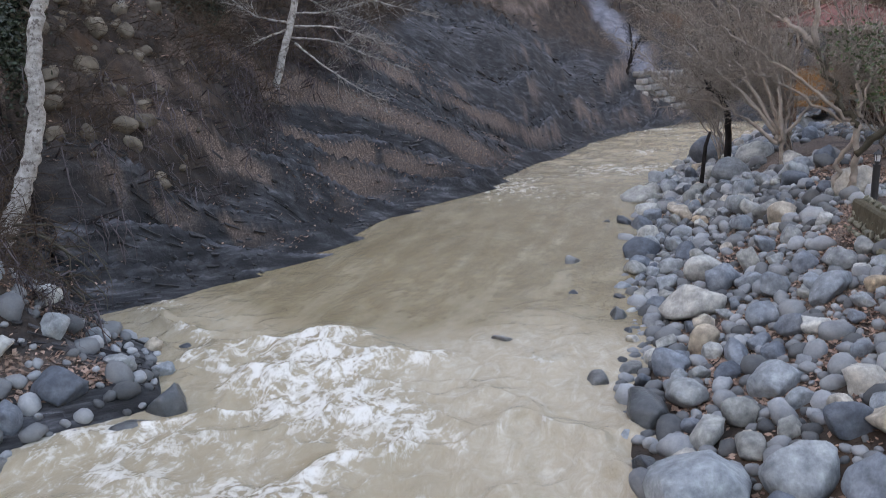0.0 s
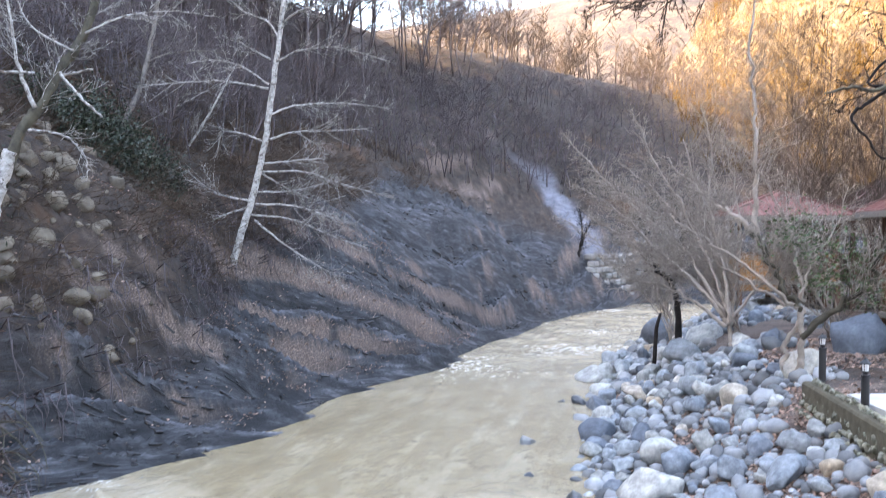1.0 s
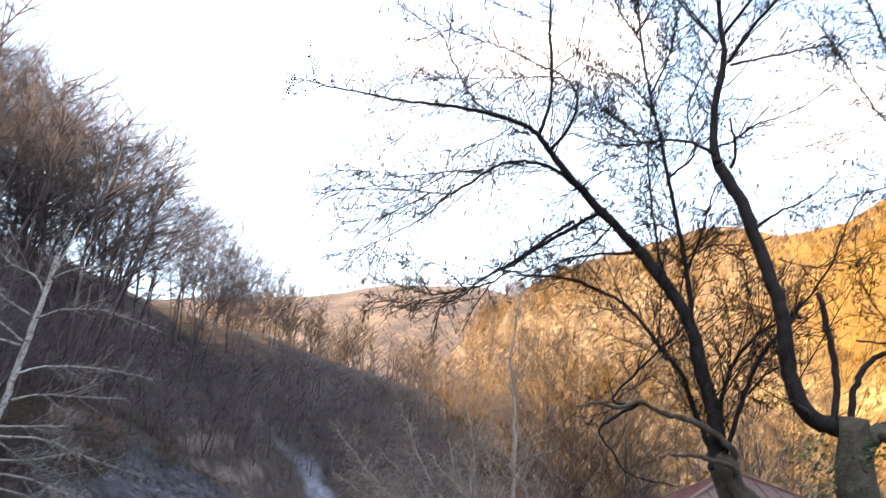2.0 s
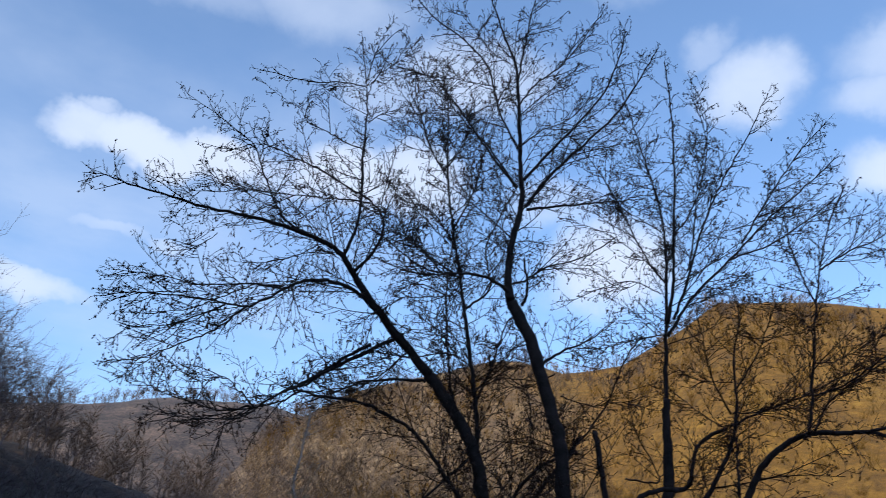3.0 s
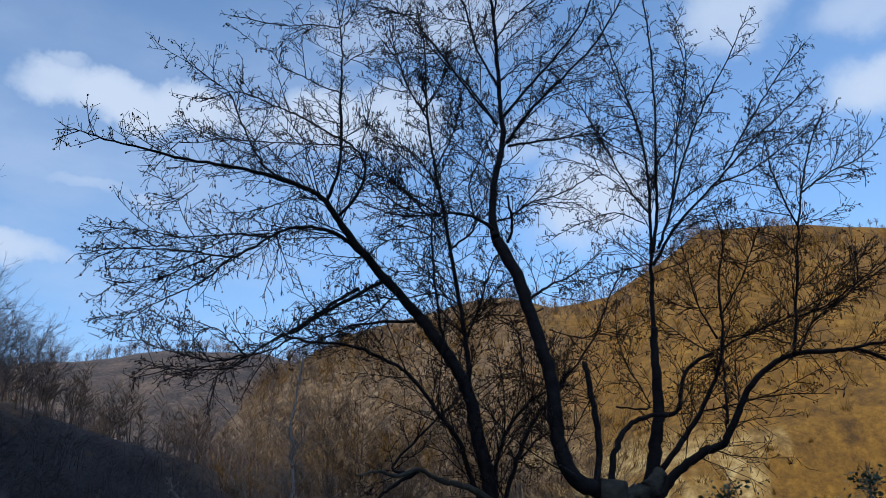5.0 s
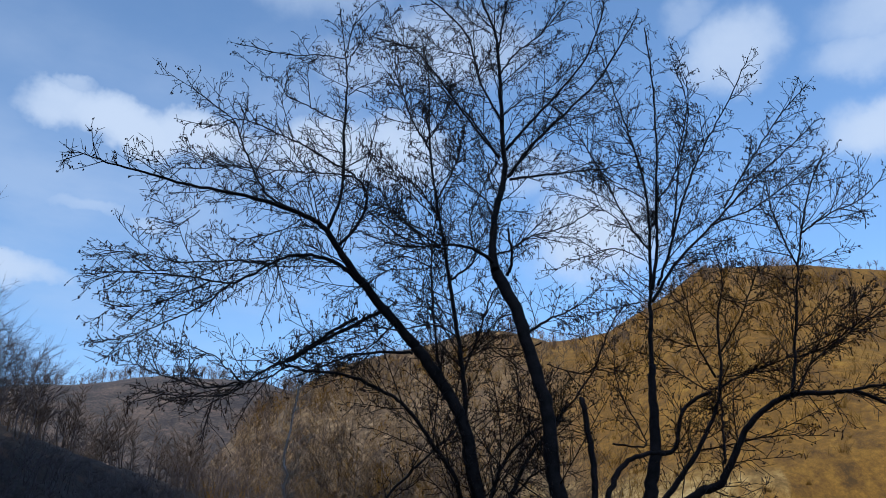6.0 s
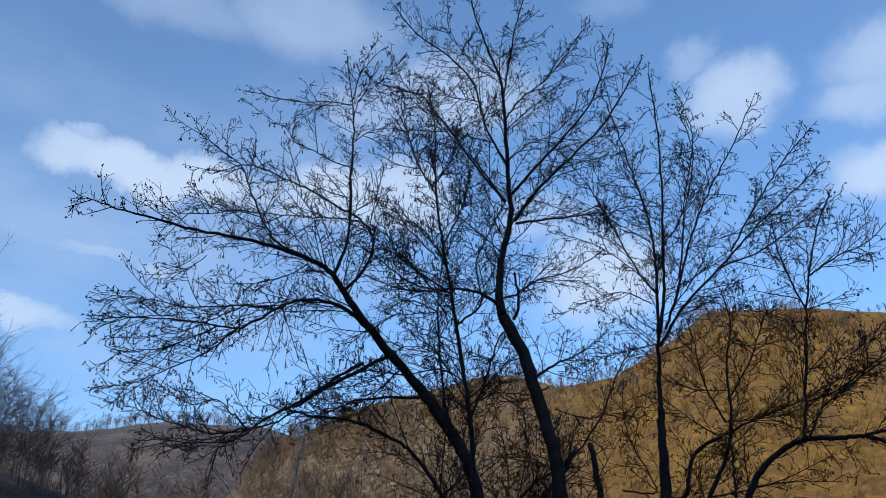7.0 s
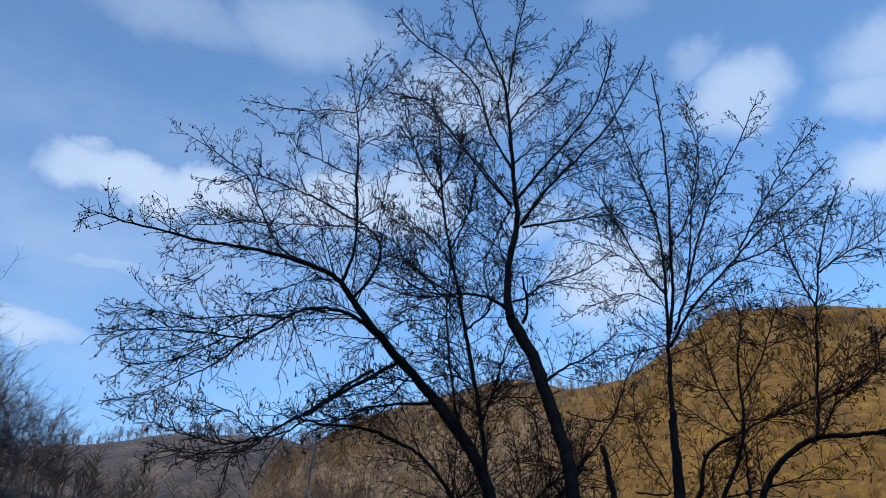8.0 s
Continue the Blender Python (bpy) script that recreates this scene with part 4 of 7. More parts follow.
leaning_alder.limb([(5.06, 8.51, 5.29), (4.79, 8.60, 5.11), (4.63, 8.62, 4.96), (4.73, 8.49, 4.73), (4.85, 8.35, 4.50), (5.24, 8.04, 4.39)], 0.024, 0.009, bare=True)
leaning_alder.limb([(5.02, 8.48, 5.27), (4.87, 8.74, 5.34), (5.20, 8.74, 5.72), (5.62, 8.67, 6.13), (5.86, 8.72, 6.34)], 0.018, 0.013)
leaning_alder.limb([(6.12, 8.46, 4.45), (6.06, 8.20, 4.64), (5.69, 8.28, 4.74), (5.36, 8.32, 4.74)], 0.033, 0.020, moss=True, bare=True)
leaning_alder.limb([(5.74, 9.15, 9.37), (5.43, 9.18, 9.74), (5.08, 9.21, 9.93), (4.73, 9.24, 10.01)], 0.014, 0.005, hang=0.8)
leaning_alder.limb([(5.71, 9.17, 9.64), (5.93, 9.06, 10.20), (6.05, 9.01, 10.80), (6.17, 8.95, 11.41)], 0.015, 0.006, hang=0.8)
leaning_alder.limb([(5.61, 9.23, 10.48), (5.31, 9.32, 11.01), (5.12, 9.35, 11.56), (5.00, 9.33, 12.02)], 0.015, 0.006, hang=0.8)
leaning_alder.limb([(5.60, 9.24, 10.67), (5.89, 9.15, 11.32), (6.01, 9.17, 12.11)], 0.015, 0.006, hang=0.8)
leaning_alder.limb([(5.67, 9.19, 8.58), (5.42, 9.46, 8.79), (5.20, 9.70, 8.75)], 0.014, 0.005)
leaning_alder.limb([(5.77, 9.13, 8.92), (5.06, 9.15, 9.18), (4.68, 8.95, 9.41)], 0.014, 0.005, hang=0.8)
leaning_alder.limb([(5.99, 8.99, 7.59), (5.57, 8.95, 7.66), (5.00, 8.98, 7.48), (4.50, 8.95, 7.45)], 0.014, 0.005)
leaning_alder.limb([(6.03, 8.96, 7.28), (6.48, 8.97, 7.52), (6.95, 8.96, 7.60)], 0.013, 0.005)
leaning_alder.limb([(5.25, 9.44, 7.75), (4.91, 9.41, 7.36), (4.45, 9.42, 6.99)], 0.014, 0.005)
leaning_alder.limb([(4.34, 9.44, 10.58), (4.10, 9.62, 10.71), (3.80, 9.77, 10.89), (3.57, 9.89, 11.02), (3.46, 9.90, 11.19), (3.22, 9.96, 11.29), (2.87, 9.98, 11.45)], 0.011, 0.003)
leaning_alder.limb([(4.33, 9.10, 9.55), (3.92, 9.24, 9.53), (3.56, 9.35, 9.49), (3.14, 9.47, 9.45), (2.78, 9.53, 9.41), (2.45, 9.62, 9.29), (2.04, 9.67, 9.22), (1.80, 9.60, 9.29)], 0.013, 0.003)
leaning_alder.limb([(3.30, 9.14, 8.03), (2.94, 9.10, 7.93), (2.63, 9.12, 7.72), (2.29, 9.21, 7.50), (2.01, 9.30, 7.41), (1.62, 9.43, 7.33)], 0.011, 0.003)
leaning_alder.limb([(2.66, 9.18, 7.63), (2.35, 9.15, 7.40), (2.06, 9.14, 7.21), (1.72, 9.18, 7.11), (1.54, 9.25, 6.97)], 0.011, 0.003)
leaning_alder.limb([(2.17, 9.09, 7.62), (1.95, 9.18, 7.59), (1.65, 9.17, 7.50), (1.35, 9.03, 7.35)], 0.009, 0.003)
leaning_alder.limb([(2.53, 9.62, 8.72), (2.36, 9.94, 8.57), (2.24, 9.98, 8.76), (2.02, 9.96, 8.97)], 0.006, 0.003)
leaning_alder.limb([(3.68, 9.12, 8.73), (3.47, 9.30, 8.56), (3.22, 9.40, 8.46), (2.94, 9.42, 8.35), (2.61, 9.37, 8.27)], 0.009, 0.003)
leaning_alder.limb([(3.16, 9.09, 6.50), (2.94, 9.05, 6.62), (2.73, 9.01, 6.72), (2.49, 9.06, 6.64), (2.30, 9.07, 6.71), (2.12, 9.08, 6.80)], 0.010, 0.003)
leaning_alder.limb([(3.11, 9.11, 6.50), (2.79, 9.08, 6.38), (2.46, 9.03, 6.38), (2.15, 9.02, 6.42), (1.92, 9.02, 6.47), (1.79, 9.04, 6.50)], 0.012, 0.003)
leaning_alder.limb([(4.60, 9.23, 7.63), (4.35, 9.43, 7.45), (4.14, 9.53, 7.26), (3.93, 9.53, 7.03), (3.68, 9.44, 6.92)], 0.022, 0.016)
leaning_alder.limb([(3.76, 9.20, 6.85), (3.46, 9.36, 6.65), (3.15, 9.44, 6.55), (2.84, 9.45, 6.41), (2.45, 9.38, 6.33), (2.08, 9.24, 6.31)], 0.013, 0.003)
leaning_alder.limb([(4.29, 9.30, 10.97), (4.41, 9.11, 11.06), (4.67, 9.00, 11.15), (5.09, 8.98, 11.20)], 0.009, 0.003)
leaning_alder.limb([(4.28, 9.46, 11.46), (4.41, 9.46, 11.94), (4.69, 9.27, 12.27), (4.79, 9.02, 12.47)], 0.009, 0.003)
leaning_alder.limb([(4.32, 9.62, 11.90), (4.37, 9.56, 12.34), (4.44, 9.50, 12.69), (4.51, 9.45, 12.94)], 0.008, 0.003)
leaning_alder.limb([(5.43, 9.14, 10.56), (5.16, 9.09, 10.78), (4.93, 9.11, 10.91), (4.69, 9.20, 11.02)], 0.010, 0.003, hang=0.8)
leaning_alder.limb([(5.46, 8.98, 9.60), (5.77, 8.83, 10.03), (5.85, 8.70, 10.51), (5.77, 8.63, 10.94)], 0.010, 0.003, hang=0.8)
leaning_alder.limb([(5.54, 9.00, 9.27), (5.17, 9.08, 9.60), (4.85, 9.16, 9.82), (4.49, 9.16, 10.12)], 0.012, 0.003, hang=0.8)
leaning_alder.limb([(5.50, 8.94, 8.97), (5.19, 9.17, 9.16), (4.88, 9.27, 9.34), (4.58, 9.21, 9.58)], 0.010, 0.003, hang=0.8)
leaning_alder.limb([(5.53, 9.23, 10.55), (5.61, 8.96, 10.87), (5.70, 8.85, 11.22), (5.77, 8.89, 11.66)], 0.010, 0.003, hang=0.8)
leaning_alder.limb([(5.69, 8.94, 8.52), (5.27, 8.99, 8.39), (4.89, 9.05, 8.29), (4.57, 9.22, 8.04), (4.36, 9.41, 7.75)], 0.010, 0.003)
leaning_alder.limb([(5.63, 9.03, 7.89), (5.29, 9.01, 7.93), (5.01, 9.10, 7.92), (4.71, 9.19, 8.14)], 0.009, 0.003)

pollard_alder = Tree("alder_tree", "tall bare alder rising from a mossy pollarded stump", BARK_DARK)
pollard_alder.limb([(6.81, 7.28, 1.25), (6.92, 7.28, 2.4), (6.84, 7.28, 3.8), (6.86, 7.28, 5.14)], 0.26, 0.16, moss=True, bare=True)
pollard_alder.limb([(6.80, 7.33, 4.85), (7.08, 7.30, 5.01), (7.38, 7.23, 5.10), (7.60, 7.25, 5.29)], 0.105, 0.087, moss=True, bare=True)
pollard_alder.limb([(6.79, 7.34, 5.07), (6.59, 7.58, 5.19), (6.49, 7.72, 5.59), (6.50, 7.77, 6.06), (6.49, 7.83, 6.48), (6.42, 7.94, 6.99), (6.28, 8.11, 7.77), (6.11, 8.29, 8.31)], 0.098, 0.076)
pollard_alder.limb([(6.10, 8.30, 8.33), (6.11, 8.37, 8.73), (6.20, 8.39, 9.36), (6.33, 8.38, 9.93), (6.35, 8.44, 10.54), (6.36, 8.52, 11.71), (6.36, 8.61, 12.53), (6.24, 8.78, 13.24), (6.07, 8.97, 14.23), (6.04, 9.07, 15.36)], 0.065, 0.007)
pollard_alder.limb([(6.31, 8.27, 9.80), (6.67, 8.21, 10.38), (7.19, 8.00, 11.06), (7.68, 7.79, 11.71), (8.06, 7.66, 12.43), (8.41, 7.54, 13.14)], 0.028, 0.009)
pollard_alder.limb([(6.29, 8.28, 10.24), (6.45, 8.03, 10.54), (6.71, 7.68, 10.96), (6.97, 7.31, 11.48), (7.09, 7.05, 12.08), (7.07, 6.93, 12.40)], 0.025, 0.008)
pollard_alder.limb([(6.33, 8.25, 9.76), (6.85, 7.96, 9.88), (7.27, 7.72, 9.96), (7.64, 7.49, 10.03)], 0.021, 0.007)
pollard_alder.limb([(6.27, 8.42, 10.17), (5.81, 8.51, 10.68), (5.33, 8.58, 11.24), (4.91, 8.60, 11.59), (4.38, 8.65, 11.56)], 0.022, 0.007)
pollard_alder.limb([(6.31, 8.39, 10.79), (6.15, 8.68, 11.52), (6.06, 8.91, 12.50), (5.80, 9.25, 13.21), (5.38, 9.66, 13.81), (5.09, 9.97, 14.56)], 0.022, 0.009)
pollard_alder.limb([(6.34, 8.50, 11.68), (6.63, 8.43, 12.19), (6.99, 8.29, 12.59), (7.30, 8.20, 13.11), (7.69, 8.00, 13.88)], 0.016, 0.007)
pollard_alder.limb([(6.38, 8.59, 12.08), (6.42, 8.47, 12.80), (6.46, 8.34, 13.43), (6.54, 8.18, 14.07), (6.49, 8.13, 14.76)], 0.016, 0.007)
pollard_alder.limb([(6.09, 8.31, 8.43), (5.80, 8.34, 8.57), (5.42, 8.43, 8.58), (5.04, 8.50, 8.47), (4.66, 8.55, 8.43), (4.28, 8.59, 8.49)], 0.031, 0.005)
pollard_alder.limb([(6.06, 8.33, 8.55), (6.38, 8.37, 8.73), (6.76, 8.36, 9.04), (7.27, 8.22, 9.29), (7.79, 8.04, 9.72)], 0.017, 0.007)
pollard_alder.limb([(6.41, 8.06, 7.47), (6.74, 8.01, 7.71), (7.05, 7.96, 7.88), (7.45, 7.82, 8.23)], 0.022, 0.005)
pollard_alder.limb([(6.23, 8.20, 8.26), (6.18, 8.05, 8.47), (6.05, 7.96, 8.81)], 0.023, 0.013)
pollard_alder.limb([(6.71, 7.41, 5.12), (6.79, 7.37, 5.50), (6.78, 7.42, 6.02), (6.76, 7.47, 6.43), (6.77, 7.50, 6.58)], 0.039, 0.033, bare=True)
pollard_alder.limb([(6.84, 7.29, 5.06), (6.96, 7.31, 5.50), (7.16, 7.26, 5.81), (7.41, 7.15, 5.93), (7.62, 7.08, 5.96)], 0.041, 0.027, bare=True)
pollard_alder.limb([(6.50, 7.47, 5.18), (6.40, 7.49, 5.26), (6.30, 7.51, 5.32)], 0.041, 0.025, bare=True)
pollard_alder.limb([(7.55, 7.44, 4.99), (7.65, 7.37, 5.57), (7.72, 7.32, 5.98), (7.76, 7.31, 6.40), (7.78, 7.32, 6.76), (7.81, 7.32, 7.13)], 0.097, 0.043, bare=True)
pollard_alder.limb([(7.80, 7.32, 7.09), (7.89, 7.35, 7.77), (7.98, 7.38, 8.36), (8.08, 7.40, 9.24), (8.12, 7.48, 10.01), (8.07, 7.66, 10.95), (8.03, 7.83, 11.75), (7.95, 8.03, 12.60)], 0.033, 0.007)
pollard_alder.limb([(7.86, 7.26, 8.13), (7.88, 7.12, 8.73), (7.86, 7.02, 9.44), (7.85, 6.92, 10.27), (7.80, 6.84, 11.15), (7.73, 6.81, 12.08)], 0.027, 0.008)
pollard_alder.limb([(7.86, 7.26, 7.97), (8.20, 7.06, 8.58), (8.60, 6.76, 9.10), (9.05, 6.36, 9.74), (9.47, 5.95, 10.25), (9.75, 5.71, 10.63)], 0.024, 0.006)
pollard_alder.limb([(7.92, 7.20, 8.20), (7.95, 6.98, 8.61), (8.03, 6.70, 9.34), (8.12, 6.40, 9.91), (8.25, 6.04, 10.45), (8.37, 5.66, 11.08)], 0.021, 0.006)
pollard_alder.limb([(8.08, 7.01, 8.90), (8.30, 6.96, 9.99), (8.54, 6.88, 10.97), (8.57, 7.05, 11.88)], 0.014, 0.006)
pollard_alder.limb([(8.57, 6.74, 9.09), (8.75, 6.22, 9.16), (8.91, 5.69, 9.37), (8.92, 5.34, 9.49)], 0.014, 0.005)
pollard_alder.limb([(8.68, 6.60, 9.31), (9.08, 6.32, 10.10), (9.48, 6.03, 10.81), (9.83, 5.78, 11.32)], 0.014, 0.006)
pollard_alder.limb([(7.87, 7.24, 8.70), (7.79, 7.52, 9.21), (7.65, 7.84, 10.13), (7.53, 8.12, 10.82), (7.38, 8.42, 11.44)], 0.017, 0.006)
pollard_alder.limb([(7.65, 7.34, 5.31), (7.95, 7.12, 5.76), (8.19, 6.96, 6.17), (8.37, 6.85, 6.59), (8.48, 6.82, 7.04), (8.56, 6.84, 7.74), (8.69, 6.79, 8.31), (8.71, 6.88, 8.84)], 0.041, 0.008)
pollard_alder.limb([(7.81, 7.31, 6.02), (7.99, 7.23, 6.09), (8.11, 7.21, 6.49), (8.25, 7.16, 6.68), (8.48, 7.00, 6.82)], 0.032, 0.023)
pollard_alder.limb([(8.52, 6.96, 6.86), (8.88, 6.70, 7.07), (9.28, 6.37, 7.27), (9.66, 6.01, 7.54), (10.01, 5.66, 7.72)], 0.017, 0.005)
pollard_alder.limb([(8.53, 6.95, 7.00), (8.28, 6.98, 7.42), (8.11, 6.93, 7.91), (7.94, 6.87, 8.24)], 0.017, 0.005)
pollard_alder.limb([(8.57, 6.89, 7.29), (8.62, 6.56, 7.66), (8.61, 6.30, 8.03), (8.55, 6.09, 8.25)], 0.014, 0.005)
pollard_alder.limb([(8.49, 6.99, 6.79), (8.37, 7.44, 7.18), (8.34, 7.77, 7.50)], 0.013, 0.005)
pollard_alder.limb([(7.49, 7.22, 5.00), (7.61, 7.04, 5.27), (7.78, 6.79, 5.47), (7.92, 6.57, 5.57), (7.99, 6.42, 5.81), (8.09, 6.25, 6.15), (8.23, 6.00, 6.40), (8.36, 5.75, 6.49), (8.52, 5.44, 6.46), (8.61, 5.22, 6.45), (8.73, 4.95, 6.29), (8.86, 4.64, 6.03)], 0.062, 0.016)
pollard_alder.limb([(8.54, 5.21, 6.43), (8.58, 4.94, 6.44), (8.67, 4.57, 6.37)], 0.021, 0.009)
pollard_alder.limb([(8.31, 5.75, 6.48), (8.41, 5.71, 6.93), (8.52, 5.67, 7.49), (8.63, 5.62, 8.08), (8.76, 5.54, 8.69), (8.93, 5.40, 9.31), (9.09, 5.26, 9.71)], 0.022, 0.007)
pollard_alder.limb([(8.55, 5.57, 8.04), (8.37, 5.59, 8.38), (8.22, 5.57, 8.71), (8.10, 5.52, 9.11)], 0.013, 0.005)
pollard_alder.limb([(8.69, 5.54, 8.52), (8.95, 5.35, 8.74), (9.27, 5.07, 8.94), (9.53, 4.87, 9.24)], 0.013, 0.005)
pollard_alder.limb([(8.34, 5.69, 6.50), (8.59, 5.62, 6.87), (8.95, 5.37, 7.20), (9.32, 5.05, 7.52)], 0.015, 0.007)
pollard_alder.limb([(8.44, 5.72, 6.94), (8.45, 5.35, 6.96), (8.47, 4.93, 7.10), (8.48, 4.50, 7.28)], 0.013, 0.005)
pollard_alder.limb([(7.98, 6.51, 5.79), (8.15, 6.62, 6.23), (8.32, 6.73, 6.63)], 0.019, 0.013)
pollard_alder.limb([(7.56, 7.85, 6.20), (7.96, 7.67, 6.21), (7.90, 7.94, 6.78), (7.93, 8.12, 7.29), (8.07, 8.19, 7.82)], 0.013, 0.007)
pollard_alder.limb([(6.15, 8.36, 10.22), (5.84, 8.48, 10.68), (5.42, 8.64, 11.14), (5.19, 8.76, 11.50), (4.80, 8.89, 11.95), (4.57, 8.89, 12.41)], 0.018, 0.004)
pollard_alder.limb([(5.98, 8.55, 11.89), (5.49, 8.76, 11.93), (5.11, 8.95, 11.95), (4.76, 9.20, 11.98), (4.48, 9.51, 11.95)], 0.009, 0.003)
pollard_alder.limb([(6.27, 8.36, 10.84), (6.62, 8.27, 11.22), (7.00, 8.12, 11.49), (7.20, 7.90, 11.77), (7.42, 7.57, 12.00)], 0.012, 0.004)
pollard_alder.limb([(6.32, 8.42, 11.42), (6.68, 8.38, 11.80), (6.89, 8.12, 12.20), (7.09, 7.87, 12.33)], 0.009, 0.003)
pollard_alder.limb([(6.30, 8.63, 12.53), (6.00, 8.90, 12.92), (5.64, 9.00, 13.55), (5.59, 9.00, 14.14)], 0.009, 0.003)
pollard_alder.limb([(7.56, 7.56, 10.07), (7.72, 7.39, 10.07), (7.97, 7.26, 10.10), (8.37, 7.16, 10.12)], 0.009, 0.003)
pollard_alder.limb([(6.30, 8.12, 7.73), (6.12, 8.36, 7.69), (5.84, 8.53, 7.77), (5.59, 8.66, 7.64)], 0.010, 0.003)
pollard_alder.limb([(6.49, 7.88, 7.32), (6.38, 8.20, 7.21), (6.12, 8.44, 7.19), (5.88, 8.60, 7.01)], 0.010, 0.003)
pollard_alder.limb([(6.46, 7.77, 7.00), (6.81, 7.57, 6.90), (7.11, 7.40, 6.97), (7.47, 7.30, 6.93)], 0.009, 0.003)
pollard_alder.limb([(7.80, 7.17, 9.86), (7.62, 7.21, 10.37), (7.44, 7.29, 10.85), (7.30, 7.34, 11.33)], 0.010, 0.003)
pollard_alder.limb([(7.80, 7.18, 9.42), (7.48, 7.39, 9.69), (7.21, 7.62, 9.99), (6.97, 7.94, 10.29)], 0.010, 0.003)
pollard_alder.limb([(7.77, 7.28, 8.87), (7.46, 7.54, 9.27), (7.21, 7.80, 9.54), (6.95, 8.10, 9.71)], 0.010, 0.003)
pollard_alder.limb([(7.81, 7.29, 8.56), (7.61, 7.63, 8.81), (7.32, 8.05, 8.73), (7.04, 8.35, 8.53)], 0.010, 0.003)
pollard_alder.limb([(7.79, 7.21, 7.96), (7.62, 7.50, 7.95), (7.35, 7.86, 7.86), (7.10, 8.14, 7.74)], 0.009, 0.003, hang=0.8)
pollard_alder.limb([(7.84, 7.06, 9.30), (8.08, 6.88, 9.73), (8.16, 6.76, 10.24), (8.16, 6.54, 10.87), (8.08, 6.53, 11.31), (8.01, 6.58, 11.65)], 0.012, 0.004)
pollard_alder.limb([(8.47, 6.56, 9.43), (8.91, 6.32, 9.62), (9.21, 5.97, 9.80), (9.29, 5.62, 10.00)], 0.009, 0.003)
pollard_alder.limb([(8.38, 6.67, 7.98), (8.62, 6.53, 7.91), (8.88, 6.22, 7.93), (9.02, 5.99, 7.96)], 0.009, 0.003, hang=0.8)
pollard_alder.limb([(8.43, 6.80, 7.36), (8.31, 7.10, 7.42), (8.12, 7.32, 7.53), (7.89, 7.42, 7.67)], 0.009, 0.003, hang=0.8)
pollard_alder.limb([(8.50, 6.89, 7.00), (8.70, 6.55, 6.98), (9.00, 6.28, 7.06), (9.44, 6.00, 7.24)], 0.010, 0.003)
pollard_alder.limb([(8.49, 5.68, 7.31), (8.80, 5.57, 7.40), (9.04, 5.32, 7.58), (9.13, 5.14, 7.75)], 0.009, 0.003)
pollard_alder.limb([(8.50, 5.60, 7.70), (8.46, 5.87, 8.01), (8.35, 6.08, 8.17), (8.18, 6.15, 8.35)], 0.009, 0.003)

white_tree = Tree("bare_tree", "bare tree with pale peeling bark leaning over the river", BARK_PALE)
white_tree.limb([(-6.61, 11.66, 0.77), (-6.34, 11.86, 1.20), (-6.11, 12.04, 1.73), (-5.94, 12.18, 2.28), (-5.83, 12.28, 2.75), (-5.78, 12.37, 3.38), (-5.77, 12.43, 3.92), (-5.70, 12.51, 4.39), (-5.57, 12.63, 4.92)], 0.154, 0.093, bare=True)
white_tree.limb([(-5.70, 12.57, 4.43), (-5.50, 12.77, 5.22), (-5.26, 12.97, 5.66), (-5.04, 13.17, 6.24), (-4.78, 13.37, 6.83), (-4.62, 13.53, 7.52), (-4.53, 13.67, 8.17)], 0.077, 0.050, moss=True)
white_tree.limb([(-5.29, 12.75, 5.58), (-5.55, 12.82, 6.25), (-5.68, 12.94, 6.85), (-5.88, 13.04, 7.69)], 0.039, 0.017)
white_tree.limb([(-5.01, 12.97, 6.12), (-4.67, 12.82, 5.76), (-4.31, 12.69, 5.44)], 0.024, 0.019, bare=True)
white_tree.limb([(-4.97, 12.98, 6.08), (-4.74, 12.91, 6.12), (-4.48, 12.84, 6.15)], 0.020, 0.015, bare=True)
white_tree.limb([(-5.32, 12.84, 6.09), (-5.53, 12.59, 6.06), (-5.86, 12.27, 6.00)], 0.024, 0.019, bare=True)
white_tree.limb([(-5.32, 12.62, 5.24), (-5.01, 12.64, 5.21), (-4.77, 12.63, 5.13), (-4.53, 12.61, 4.88), (-4.46, 12.53, 4.59)], 0.023, 0.007)
white_tree.limb([(-4.71, 13.18, 6.75), (-4.24, 13.52, 7.09), (-3.64, 13.86, 7.27), (-3.00, 14.19, 7.27)], 0.020, 0.008)
white_tree.limb([(-4.86, 13.13, 6.48), (-5.42, 13.09, 6.80), (-5.69, 13.16, 7.23), (-5.82, 13.28, 7.69)], 0.020, 0.008)
# bared roots that sprawl over the shale towards the water
white_tree.limb([(-5.96, 11.19, 1.43), (-5.46, 11.11, 1.55), (-5.06, 11.00, 1.37), (-4.77, 10.95, 1.15), (-4.56, 10.94, 0.92)], 0.032, 0.008, moss=True, bare=True)
white_tree.limb([(-5.92, 11.07, 1.30), (-5.46, 10.86, 1.19), (-5.04, 10.71, 1.07), (-4.73, 10.61, 0.86), (-4.55, 10.53, 0.62)], 0.035, 0.008, moss=True, bare=True)
white_tree.limb([(-5.88, 11.38, 1.62), (-5.41, 11.51, 1.58), (-5.01, 11.44, 1.43), (-4.57, 11.20, 1.08)], 0.021, 0.006, moss=True, bare=True)
white_tree.limb([(-5.49, 11.34, 1.54), (-5.02, 11.06, 1.28), (-4.86, 10.76, 0.97), (-4.52, 10.68, 0.72)], 0.017, 0.005, moss=True, bare=True)
